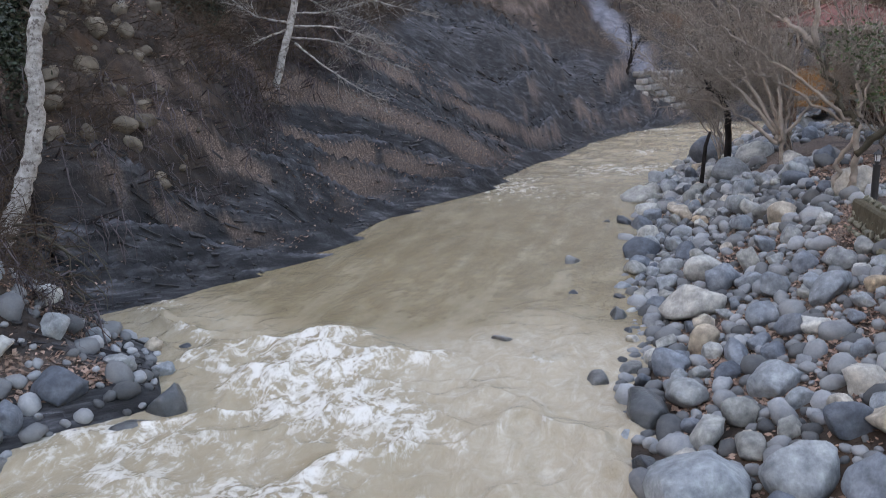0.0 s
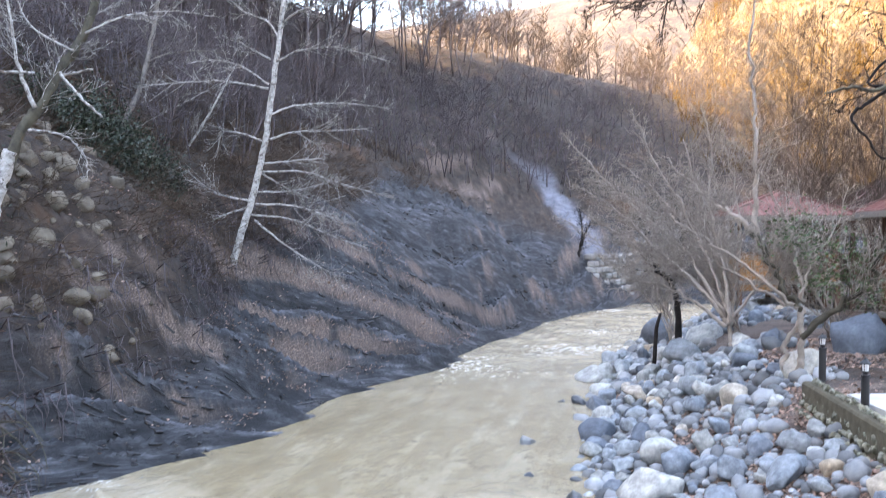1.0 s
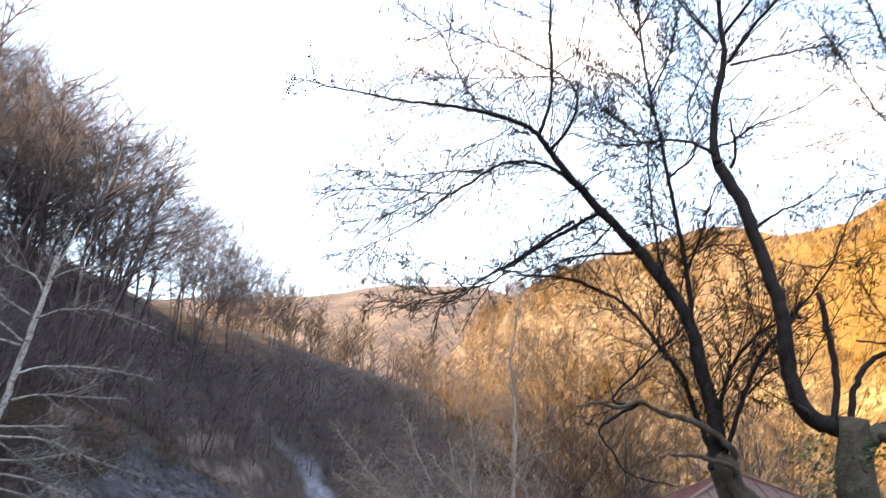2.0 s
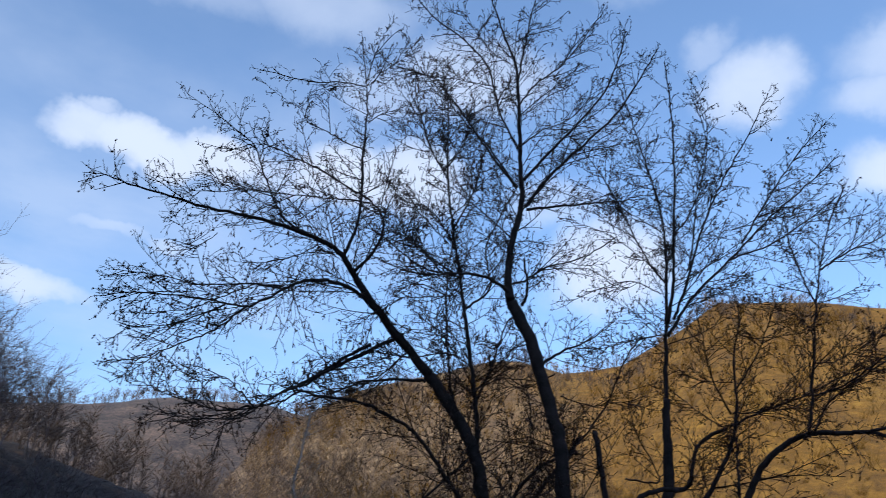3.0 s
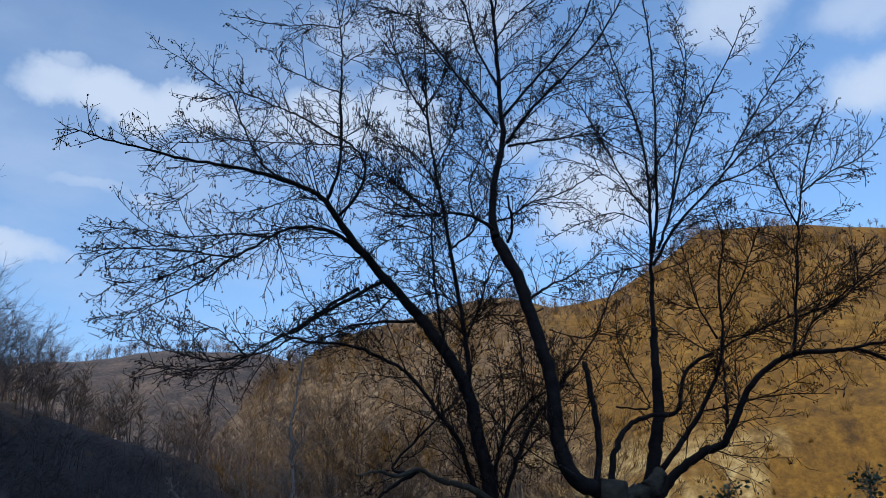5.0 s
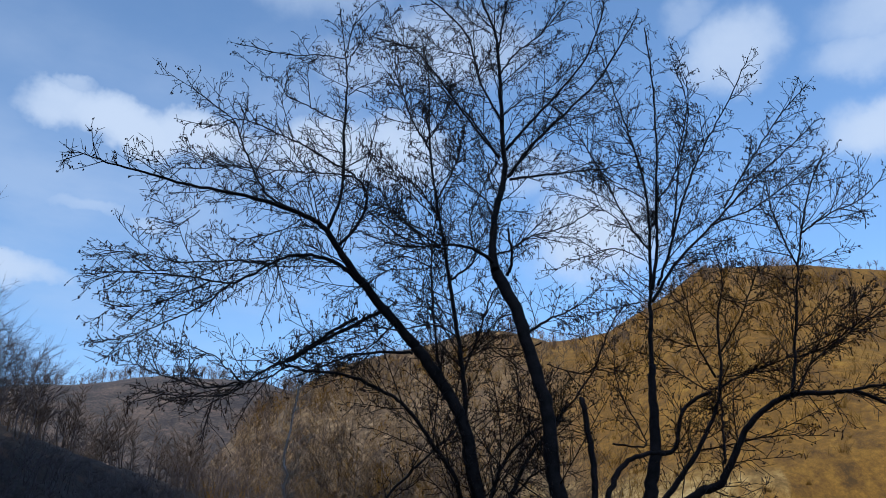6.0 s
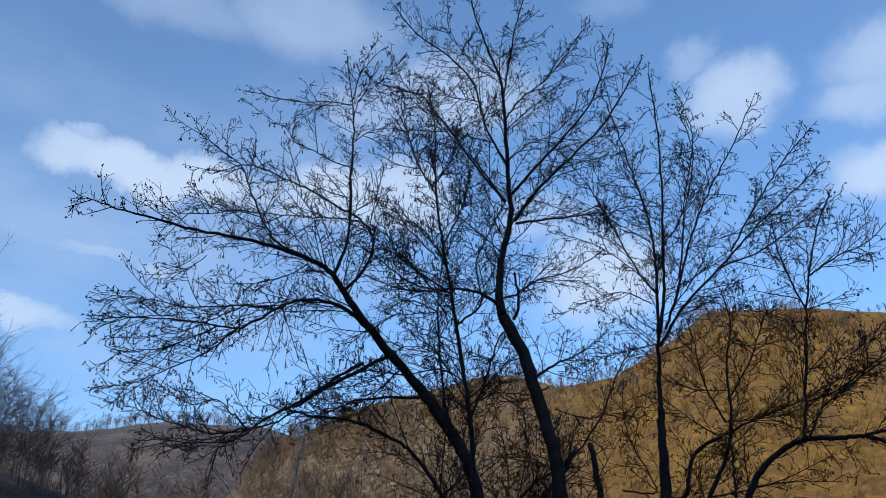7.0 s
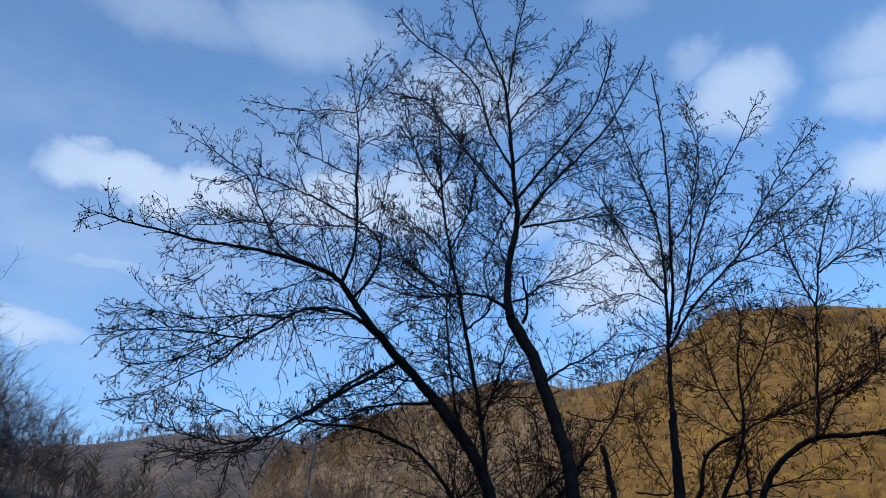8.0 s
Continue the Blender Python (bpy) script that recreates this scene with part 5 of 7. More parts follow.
white_tree.limb([(-5.83, 10.86, 1.19), (-5.47, 10.67, 1.01), (-5.12, 10.51, 0.90), (-4.72, 10.37, 0.74)], 0.028, 0.007, moss=True, bare=True)
white_tree.limb([(-5.37, 11.35, 1.30), (-4.90, 11.32, 1.30), (-4.60, 11.17, 1.09), (-4.43, 10.97, 0.83)], 0.013, 0.004, moss=True, bare=True)
white_tree.limb([(-5.15, 10.95, 1.08), (-4.74, 10.85, 1.02), (-4.46, 10.73, 0.82), (-4.39, 10.60, 0.63)], 0.014, 0.004, moss=True, bare=True)
white_tree.limb([(-5.69, 11.10, 1.44), (-5.38, 11.04, 1.29), (-5.11, 10.72, 0.84), (-4.60, 10.39, 0.62)], 0.021, 0.006, moss=True, bare=True)

birch = Tree("birch_tree", "slender white-barked bare tree with drooping pale branches", BARK_PALE)
birch.limb([(-4.16, 21.60, 2.93), (-3.99, 21.71, 3.64), (-3.73, 21.83, 4.56), (-3.50, 21.94, 5.56), (-3.35, 22.03, 6.50), (-3.21, 22.13, 7.66), (-3.08, 22.22, 8.68), (-2.97, 22.30, 9.71)], 0.099, 0.061, bare=True)
birch.limb([(-3.20, 22.27, 7.81), (-3.14, 22.36, 8.49), (-3.02, 22.45, 9.27), (-2.82, 22.55, 9.99), (-2.68, 22.64, 10.65)], 0.060, 0.011)
birch.limb([(-3.25, 21.76, 6.68), (-2.70, 22.10, 6.97), (-1.58, 22.48, 7.11), (-0.27, 22.80, 7.03)], 0.032, 0.011, few=True)
birch.limb([(-3.31, 21.85, 6.08), (-2.65, 21.67, 6.25), (-1.79, 21.49, 6.27), (-0.80, 21.28, 6.31)], 0.032, 0.010, few=True)
birch.limb([(-3.42, 21.94, 5.49), (-2.77, 22.63, 5.62), (-2.10, 23.31, 5.75)], 0.032, 0.011, few=True)
birch.limb([(-3.52, 22.02, 5.28), (-2.38, 21.77, 5.27), (-1.51, 21.45, 4.97), (-0.11, 21.10, 4.58)], 0.032, 0.010, few=True)
birch.limb([(-3.63, 22.10, 4.78), (-2.77, 22.63, 4.85), (-1.71, 23.14, 5.14)], 0.032, 0.011, few=True)
birch.limb([(-3.61, 21.70, 4.46), (-2.64, 21.57, 4.41), (-1.93, 21.38, 4.20), (-1.08, 21.17, 3.92)], 0.031, 0.010, few=True)
birch.limb([(-3.73, 21.78, 4.20), (-2.74, 22.33, 4.07), (-1.91, 22.82, 3.70), (-0.89, 23.28, 3.32)], 0.031, 0.011, few=True)
birch.limb([(-3.10, 21.98, 8.06), (-2.50, 21.66, 8.28), (-1.50, 21.35, 8.30), (-0.24, 21.00, 7.90)], 0.032, 0.010, few=True)
birch.limb([(-3.52, 22.02, 5.28), (-3.04, 22.49, 4.95), (-2.44, 22.97, 4.68)], 0.032, 0.011, few=True)
birch.limb([(-2.99, 22.20, 9.11), (-2.38, 21.87, 9.39), (-1.65, 21.54, 9.45)], 0.033, 0.011, few=True)
birch.limb([(-3.47, 21.72, 6.04), (-3.97, 22.04, 6.25), (-4.53, 22.35, 6.31), (-4.75, 22.71, 5.84)], 0.031, 0.011, few=True)
birch.limb([(-3.30, 21.85, 7.47), (-3.84, 21.36, 7.79), (-4.35, 20.85, 7.87), (-4.89, 20.32, 7.69)], 0.032, 0.010, few=True)
birch.limb([(-3.81, 21.87, 4.56), (-4.54, 22.00, 4.71), (-5.13, 22.15, 5.00), (-5.87, 22.24, 5.14)], 0.032, 0.011, few=True)
birch.limb([(-3.33, 22.05, 7.39), (-4.30, 21.61, 7.49), (-5.54, 21.05, 7.34), (-6.08, 20.62, 7.17)], 0.032, 0.010, few=True)
birch.limb([(-3.03, 22.19, 8.60), (-3.40, 22.55, 9.19), (-4.10, 22.83, 9.54), (-4.60, 23.15, 10.06)], 0.033, 0.012, few=True)
birch.limb([(-3.24, 21.76, 8.09), (-3.65, 21.09, 8.22), (-3.81, 20.45, 8.28)], 0.032, 0.010, few=True)
birch.limb([(-3.72, 21.78, 4.42), (-4.39, 21.93, 4.20), (-5.12, 22.05, 3.92), (-5.98, 22.11, 3.78)], 0.031, 0.011, few=True)
birch.limb([(-3.67, 21.89, 4.06), (-2.95, 21.73, 3.49), (-2.09, 21.57, 2.93), (-1.51, 21.35, 2.66)], 0.032, 0.010, few=True)

leaning_sapling = Tree("bare_tree", "grey leaning bare tree on the wooded slope", BARK_GREY)
leaning_sapling.limb([(-7.77, 23.97, 6.09), (-7.53, 24.22, 6.98), (-7.29, 24.47, 7.64), (-7.12, 24.69, 8.55), (-6.98, 24.91, 9.55), (-6.88, 25.11, 10.57), (-6.64, 25.34, 11.93)], 0.099, 0.046)
leaning_sapling.limb([(-7.04, 24.41, 8.49), (-6.50, 24.73, 8.80), (-5.64, 25.11, 8.97), (-4.58, 25.49, 8.89)], 0.029, 0.011)
leaning_sapling.limb([(-6.86, 24.46, 9.60), (-7.38, 24.04, 9.65), (-7.99, 23.58, 9.38)], 0.029, 0.011)
fallen_stem = Tree("bare_tree", "thin pale leaning stem in the undergrowth", BARK_PALE)
fallen_stem.limb([(-6.45, 25.19, 5.57), (-6.21, 25.40, 6.16), (-5.93, 25.62, 6.68), (-5.49, 25.87, 7.54), (-5.07, 26.11, 8.51)], 0.051, 0.030)
fallen_stem.limb([(-7.78, 25.02, 6.60), (-7.02, 25.45, 7.14), (-6.31, 25.84, 7.62), (-5.23, 26.28, 8.37)], 0.029, 0.015)

riverside_tree = Tree("bare_tree", "low forked bare tree with mossy limbs on the stone bank", BARK_TAN)
riverside_tree.limb([(6.72, 14.08, 1.46), (6.73, 14.07, 1.98), (6.73, 14.08, 2.51)], 0.057, 0.048, bare=True)
riverside_tree.limb([(6.51, 14.29, 1.47), (6.59, 14.25, 1.96), (6.77, 14.17, 2.35)], 0.049, 0.040, bare=True)
riverside_tree.limb([(6.73, 14.08, 2.51), (6.58, 14.25, 2.73), (6.40, 14.45, 3.15), (6.24, 14.62, 3.59), (6.17, 14.76, 3.79)], 0.048, 0.036, moss=True)
riverside_tree.limb([(6.22, 14.74, 3.64), (6.28, 14.93, 4.19), (6.37, 15.11, 5.00), (6.39, 15.32, 6.14), (6.44, 15.52, 7.41), (6.64, 15.65, 8.89)], 0.063, 0.015)
riverside_tree.limb([(6.19, 14.75, 3.77), (6.01, 15.04, 4.04), (5.81, 15.34, 4.25), (5.46, 15.68, 4.62), (4.94, 16.06, 5.17)], 0.058, 0.009)
riverside_tree.limb([(6.72, 13.97, 2.00), (6.98, 13.77, 2.39), (7.32, 13.53, 2.74), (7.54, 13.34, 2.97), (7.60, 13.23, 3.43), (7.63, 13.14, 3.70)], 0.061, 0.025, moss=True)
riverside_tree.limb([(6.71, 14.08, 2.48), (6.12, 14.22, 2.97), (5.49, 14.35, 3.45), (4.75, 14.48, 3.93), (4.09, 14.56, 4.27), (3.32, 14.63, 4.66)], 0.039, 0.008)
riverside_tree.limb([(6.58, 14.14, 2.55), (5.89, 14.61, 3.00), (5.42, 14.95, 3.28), (4.91, 15.28, 3.48), (4.28, 15.62, 3.58)], 0.031, 0.009)
riverside_tree.limb([(6.74, 14.07, 2.55), (6.72, 14.24, 3.21), (6.70, 14.42, 3.69), (6.59, 14.63, 4.18), (6.31, 14.92, 4.88)], 0.044, 0.009)
riverside_tree.limb([(6.74, 14.07, 2.74), (6.98, 14.17, 3.40), (7.38, 14.20, 3.88), (7.62, 14.30, 4.56)], 0.026, 0.009)
riverside_tree.ivy([((6.45, 14.09, 3.69), 0.25), ((6.69, 13.98, 3.88), 0.30), ((6.85, 13.91, 3.51), 0.20), ((7.15, 13.75, 3.37), 0.35), ((7.37, 13.63, 3.51), 0.30), ((7.56, 13.53, 3.24), 0.25), ((7.30, 13.67, 2.91), 0.30), ((7.00, 13.83, 2.95), 0.20), ((7.63, 13.49, 2.78), 0.20)], 1500, 0.035)
pollard_alder.ivy([((6.46, 7.50, 4.81), 0.12), ((6.65, 7.33, 4.65), 0.16), ((6.60, 7.38, 4.42), 0.18), ((6.89, 7.11, 4.82), 0.10)], 500, 0.03)

bank_shrub = Tree("bare_shrub", "wide bare grey shrub fanning over the river stones", BARK_TAN)
bank_shrub.limb([(7.44, 18.99, 1.61), (7.49, 19.39, 2.35), (7.48, 19.82, 3.38), (7.22, 20.34, 4.59), (6.97, 20.85, 6.00)], 0.052, 0.011)
bank_shrub.limb([(7.45, 19.09, 1.67), (7.31, 19.43, 2.61), (6.92, 19.86, 3.65), (6.26, 20.35, 4.59), (5.30, 20.90, 5.58)], 0.052, 0.011)
bank_shrub.limb([(7.42, 19.10, 1.67), (7.02, 19.37, 2.35), (6.34, 19.72, 2.99), (5.51, 20.08, 3.51), (4.50, 20.45, 4.19)], 0.052, 0.011)
bank_shrub.limb([(7.38, 18.98, 1.62), (6.86, 19.28, 2.10), (6.18, 19.63, 2.47), (5.35, 19.98, 2.71), (4.73, 20.25, 3.24)], 0.052, 0.010)
bank_shrub.limb([(7.53, 19.23, 1.65), (7.62, 19.21, 2.62), (7.73, 19.18, 3.65), (7.62, 19.25, 4.81), (7.39, 19.36, 5.98)], 0.052, 0.010)
bank_shrub.limb([(7.53, 19.17, 1.66), (7.18, 19.45, 2.87), (6.63, 19.79, 4.31), (6.05, 20.12, 5.39), (5.58, 20.40, 6.62)], 0.052, 0.011)
bank_shrub.limb([(7.39, 18.94, 1.75), (7.34, 19.18, 3.01), (7.12, 19.48, 4.30), (7.24, 19.66, 5.62), (7.06, 19.94, 6.84)], 0.051, 0.011)
bank_shrub.limb([(7.35, 19.18, 1.85), (6.71, 19.24, 2.62), (5.83, 19.36, 3.39), (4.93, 19.44, 4.30), (4.03, 19.49, 4.81)], 0.052, 0.010)
bank_shrub.limb([(7.38, 18.92, 1.75), (7.97, 19.11, 2.37), (8.68, 19.23, 3.01), (9.27, 19.38, 4.17)], 0.051, 0.011)
bank_shrub.limb([(7.39, 19.11, 1.86), (6.69, 19.55, 3.13), (5.76, 20.03, 4.18), (4.78, 20.46, 5.14), (4.02, 20.81, 6.12)], 0.052, 0.011)


def shrub_fan(x, y, stems, reach, seed, label):
    """A shrub whose stems fan out from the foot, most of them over the river."""
    rng = random.Random(seed)
    bush = Tree("bare_shrub", label, BARK_TAN)
    z = ground_at(x, y)
    for k in range(stems):
        a, h = radians(rng.uniform(95, 215)), reach * rng.uniform(0.65, 1.1)
        out, rise = rng.uniform(0.15, 0.75), rng.uniform(0.55, 1.0)
        p = [(x + rng.gauss(0, 0.08), y + rng.gauss(0, 0.08), z - 0.1)]
        for t in (0.28, 0.55, 0.8, 1.0):
            w = h * t
            p.append((x + math.cos(a) * out * w * (0.6 + 0.4 * t) + rng.gauss(0, 0.05), y + math.sin(a) * out * w * (0.6 + 0.4 * t) + rng.gauss(0, 0.05), z + w * rise * (1.1 - 0.25 * t)))
        bush.limb(p, rng.uniform(0.022, 0.036), 0.007)


shrub_fan(8.3, 20.6, 9, 4.2, 3, "bare grey shrub among the bank stones")
shrub_fan(7.9, 24.2, 10, 4.6, 4, "bare grey shrub leaning over the upper river")
shrub_fan(9.4, 17.9, 8, 4.0, 6, "bare pale shrub beside the pavilion")

dark_stump = Tree("tree_stump", "dark broken stump leaning at the water edge", BARK_DARK)
dark_stump.limb([(7.03, 21.37, 1.63), (6.98, 21.46, 2.20), (6.80, 21.59, 2.62), (6.55, 21.73, 2.76)], 0.085, 0.055, bare=True)
dark_stump.limb([(6.86, 21.32, 2.50), (6.52, 21.64, 2.91), (6.30, 21.91, 3.92)], 0.075, 0.025)
dark_stump.limb([(6.93, 21.30, 2.50), (7.18, 21.43, 3.49), (6.97, 21.71, 4.65)], 0.063, 0.019)

river_snag = Tree("bare_tree", "small dark forked tree at the foot of the landslide", BARK_DARK)
river_snag.limb([(9.33, 44.53, 2.57), (9.52, 44.56, 3.16), (9.81, 44.57, 3.90), (10.11, 44.57, 4.35)], 0.089, 0.038)
river_snag.limb([(9.45, 44.51, 2.99), (9.52, 44.59, 4.05), (9.40, 44.72, 4.94)], 0.064, 0.026)

evergreen = Tree("evergreen_shrub", "tall dark leafy evergreen shrub on the terrace", BARK_GREY)
evergreen.limb([(9.63, 7.97, 1.35), (9.73, 7.97, 3.0), (9.63, 7.97, 5.46)], 0.06, 0.012)
evergreen.limb([(9.68, 7.97, 2.2), (10.03, 8.17, 3.6), (10.08, 7.97, 5.06)], 0.03, 0.008)
evergreen.ivy([((9.63, 7.97, 5.31), 0.13), ((9.73, 8.07, 4.86), 0.25), ((9.38, 7.97, 4.76), 0.22), ((10.08, 7.97, 4.86), 0.20), ((9.63, 8.17, 4.16), 0.35), ((9.93, 7.77, 3.96), 0.35), ((9.33, 8.07, 3.86), 0.30), ((9.63, 7.97, 3.26), 0.40)], 900, 0.04)
laurel = Tree("evergreen_shrub", "tall dark leafy evergreen shrub on the terrace", BARK_GREY)
laurel.limb([(11.48, 7.11, 1.35), (11.58, 7.11, 3.0), (11.48, 7.11, 5.61)], 0.06, 0.012)
laurel.limb([(11.53, 7.11, 2.2), (11.88, 7.31, 3.6), (11.93, 7.11, 5.21)], 0.03, 0.008)
laurel.ivy([((11.48, 7.11, 5.46), 0.13), ((11.58, 7.21, 5.01), 0.25), ((11.23, 7.11, 4.91), 0.22), ((11.93, 7.11, 5.01), 0.20), ((11.48, 7.31, 4.31), 0.35), ((11.78, 6.91, 4.11), 0.35), ((11.18, 7.21, 4.01), 0.30), ((11.48, 7.11, 3.41), 0.40)], 1200, 0.04)
for thing in TREES:
    thing.finish()

# ---- woods, thickets and scrub ----
def bare_tree(buf, x, y, h, rng, branches=14, subs=4, r=0.05, z=None, lean=0.1, spread=0.36, twig_r=0.008, rise=(0.35, 1.3), fine=0):
    z = ground_at(x, y) - 0.2 if z is None else z
    lx, ly = rng.gauss(0, lean), rng.gauss(0, lean)
    pts = [(x + lx * h * t + rng.gauss(0, 0.02 * h), y + ly * h * t + rng.gauss(0, 0.02 * h), z + h * t) for t in (0, 0.28, 0.52, 0.76, 1.0)]
    pts[0] = (x, y, z)
    buf.tube(pts, [r, r * 0.8, r * 0.6, r * 0.4, r * 0.14], 4)
    for _ in range(branches):
        t = rng.uniform(0.22, 0.97) * 4
        i = min(int(t), 3)
        s = Vector(pts[i]).lerp(Vector(pts[i + 1]), t - i)
        a = rng.uniform(0, 6.283)
        d = Vector((math.cos(a), math.sin(a), rng.uniform(*rise))).normalized()
        ln = h * spread * (1.2 - t / 5) * rng.uniform(0.6, 1.2)
        q = s + d * ln * 0.5 + Vector((0, 0, rng.gauss(0, 0.06 * ln)))
        e = q + (d + Vector((0, 0, 0.3))).normalized() * ln * 0.5
        buf.tube([s, q, e], [r * 0.36, max(r * 0.2, twig_r), twig_r * 0.8], 3)
        for _ in range(subs):
            w = rng.random()
            b = s.lerp(q, w * 2) if w < 0.5 else q.lerp(e, w * 2 - 1)
            dd = off_axis(d, rng.uniform(0.3, 0.8), rng)
            dd.z += 0.25
            l2 = ln * rng.uniform(0.25, 0.55)
            g = b + dd * l2
            buf.tube([b, g], [twig_r, twig_r * 0.5], 3)
            for _ in range(fine):
                o = b.lerp(g, rng.uniform(0.2, 0.95))
                buf.tube([o, o + off_axis(dd.normalized(), rng.uniform(0.4, 0.9), rng) * l2 * rng.uniform(0.25, 0.5)], [twig_r * 0.7, twig_r * 0.4], 3)


def polar(az, r):
    return r * math.sin(radians(az)), r * math.cos(radians(az))


def on_slope(x, y):
    return SIDE(x, y) if SIDE.holds(x, y) else float(dist_to_line(np.array([x]), np.array([y]), LEFT_SHORE)[0])


def plant_woods():
    rng = random.Random(21)
    ridge = Tubes()
    # the tall trees along the slope's crest, against the sky
    for k in range(125):
        az = rng.uniform(-24, 7)
        r = rng.uniform(42, 56) + max(az + 6, 0) * 2.2
        x, y = polar(az, r)
        top = float(np.interp(az, [-24, -12, -8, -3, 1, 4, 9], [35, 34.5, 32.5, 27, 23.5, 20, 15.5]))
        h = (3.8 + r * math.tan(radians(top)) - ground_at(x, y)) * rng.uniform(0.55, 1.02)
        h = min(max(h, 2.0), 12.5 - 0.5 * max(az + 4, 0))
        bare_tree(ridge, x, y, h, rng, 26, 5, 0.0085 * max(h, 4), lean=0.15, spread=0.46, twig_r=0.010, rise=(0.0, 1.0), fine=3)
    tagged(ridge.make("ridge_wood", RIDGE_BARK), "tall bare trees along the crest of the wooded slope", "woods", kind="stuff")
    near = Tubes()
    n = 0
    while n < 1300:
        az, r = rng.uniform(-34, 26), rng.uniform(17, 78)
        x, y = polar(az, r)
        s = on_slope(x, y)
        if s < float(shale_top(y)) + 1.6 or r > 58 + max(az, 0) or (-26 < az < -13 and r < 24):
            continue
        n += 1
        bare_tree(near, x, y, rng.uniform(1.6, 4.4), rng, 12, 3, rng.uniform(0.02, 0.045), lean=0.18, spread=0.5, twig_r=0.006, rise=(-0.1, 0.9), fine=1)
    tagged(near.make("slope_wood", TWIG_GREY), "dense leafless saplings covering the shaded slope", "woods", kind="stuff")
    lit = Tubes()
    n = 0
    while n < 480:
        az, r = rng.uniform(2, 25), rng.uniform(74, 150)
        x, y = polar(az, r)
        if abs(on_slope(x, y) + 3) < 5 or r < 74 or (az > 24 and rng.random() < 0.5):
            continue
        n += 1
        bare_tree(lit, x, y, rng.uniform(3.0, 6.5), rng, 14, 4, 0.06, lean=0.08, spread=0.4, twig_r=0.02)
    tagged(lit.make("valley_wood", TWIG_BROWN), "brown leafless woods where the valley bends", "woods", kind="stuff")
    scrub = Tubes()
    for _ in range(2600):
        az, r = rng.uniform(18, 78), rng.uniform(62, 185)
        x, y = polar(az, r)
        if abs(on_slope(x, y) + 3) < 8:
            continue
        z = ground_at(x, y)
        h = rng.uniform(0.6, 2.4)
        for _ in range(9):
            a = rng.uniform(0, 6.283)
            d = Vector((math.cos(a) * 0.55, math.sin(a) * 0.55, 1.0)) * h * rng.uniform(0.6, 1.1)
            p = Vector((x + rng.gauss(0, 0.25 * h), y + rng.gauss(0, 0.25 * h), z - 0.1))
            scrub.tube([p, p + d * 0.5, p + d + Vector((rng.gauss(0, 0.2), rng.gauss(0, 0.2), 0))], [0.03, 0.022, 0.01], 3)
    tagged(scrub.make("hill_scrub", SCRUB), "dry brown scrub scattered over the sunny hill", "scrub", kind="stuff")
    # behind the terrace: thin stems in front of the sunny hill
    back, brush = Tubes(), Tubes()
    n = 0
    while n < 60:
        az, r = rng.uniform(14, 46), rng.uniform(29, 58)
        x, y = polar(az, r)
        if on_slope(x, y) > -8:
            continue
        n += 1
        bare_tree(back, x, y, rng.uniform(3.5, 8.0), rng, 18, 5, rng.uniform(0.03, 0.07), lean=0.07, spread=0.4, twig_r=0.009)
    # saplings close behind the alders
    n = 0
    while n < 52:
        az, r = (18 + 13 * rng.random() if rng.random() < 0.85 else rng.uniform(31, 44)), rng.uniform(22, 33)
        x, y = polar(az, r)
        if on_slope(x, y) > -9 or any(math.hypot(x - a, y - b) < 3.2 for a, b in ((11.1, 17.3), (9.5, 21.5))):
            continue
        n += 1
        h = 3.8 + r * math.tan(radians(rng.uniform(8, 17.5))) - ground_at(x, y)
        bare_tree(brush, x, y, h, rng, 22, 6, rng.uniform(0.014, 0.028), lean=0.09, spread=0.34, twig_r=0.0042, rise=(0.1, 1.3), fine=2)
    crest = Tubes()
    for _ in range(430):
        az = rng.uniform(19, 72)
        x, y = polar(az, rng.uniform(136, 152))
        bare_tree(crest, x, y, rng.uniform(1.2, 3.6) * (1.25 if az < 40 else 0.8), rng, 14, 4, 0.06, lean=0.08, spread=0.45, twig_r=0.022)
    for _ in range(260):
        x, y = polar(rng.uniform(4, 30), rng.uniform(400, 436))
        bare_tree(crest, x, y, rng.uniform(3.5, 8.0), rng, 12, 3, 0.12, lean=0.06, spread=0.45, twig_r=0.05)
    tagged(crest.make("crest_wood", TWIG_BROWN), "bare brown trees along the crests of the hills", "woods", kind="stuff")
    tagged(brush.make("sapling_brush", TWIG_BROWN), "thin brown sapling brush behind the alders", "brush", kind="stuff")
    flank = Tubes()
    for _ in range(330):
        x, y = polar(rng.uniform(19, 41), rng.uniform(66, 140))
        if abs(on_slope(x, y) + 3) > 7:
            bare_tree(flank, x, y, rng.uniform(2.2, 5.5), rng, 15, 4, 0.05, lean=0.08, spread=0.42, twig_r=0.018)
    tagged(flank.make("flank_wood", FLANK_TWIG), "pale brown leafless woods on the flank of the hill", "woods", kind="stuff")
    shrubs = Tubes()
    n = 0
    while n < 330:
        az, r = rng.uniform(20, 76), rng.uniform(64, 150)
        x, y = polar(az, r)
        if float(fbm(np.array([x]), np.array([y]), 24.0, 3)[0]) + 0.12 * rng.random() < 0.04:
            continue
        n += 1
        bare_tree(shrubs, x, y, rng.uniform(2.0, 4.6), rng, 16, 4, 0.045, lean=0.1, spread=0.5, twig_r=0.02)
    tagged(shrubs.make("hill_shrubs", SCRUB), "dark leafless shrubs dotted over the golden hill", "shrubs", kind="stuff")
    tagged(back.make("terrace_wood", TWIG_TAN), "thin bare saplings behind the terrace", "woods", kind="stuff")


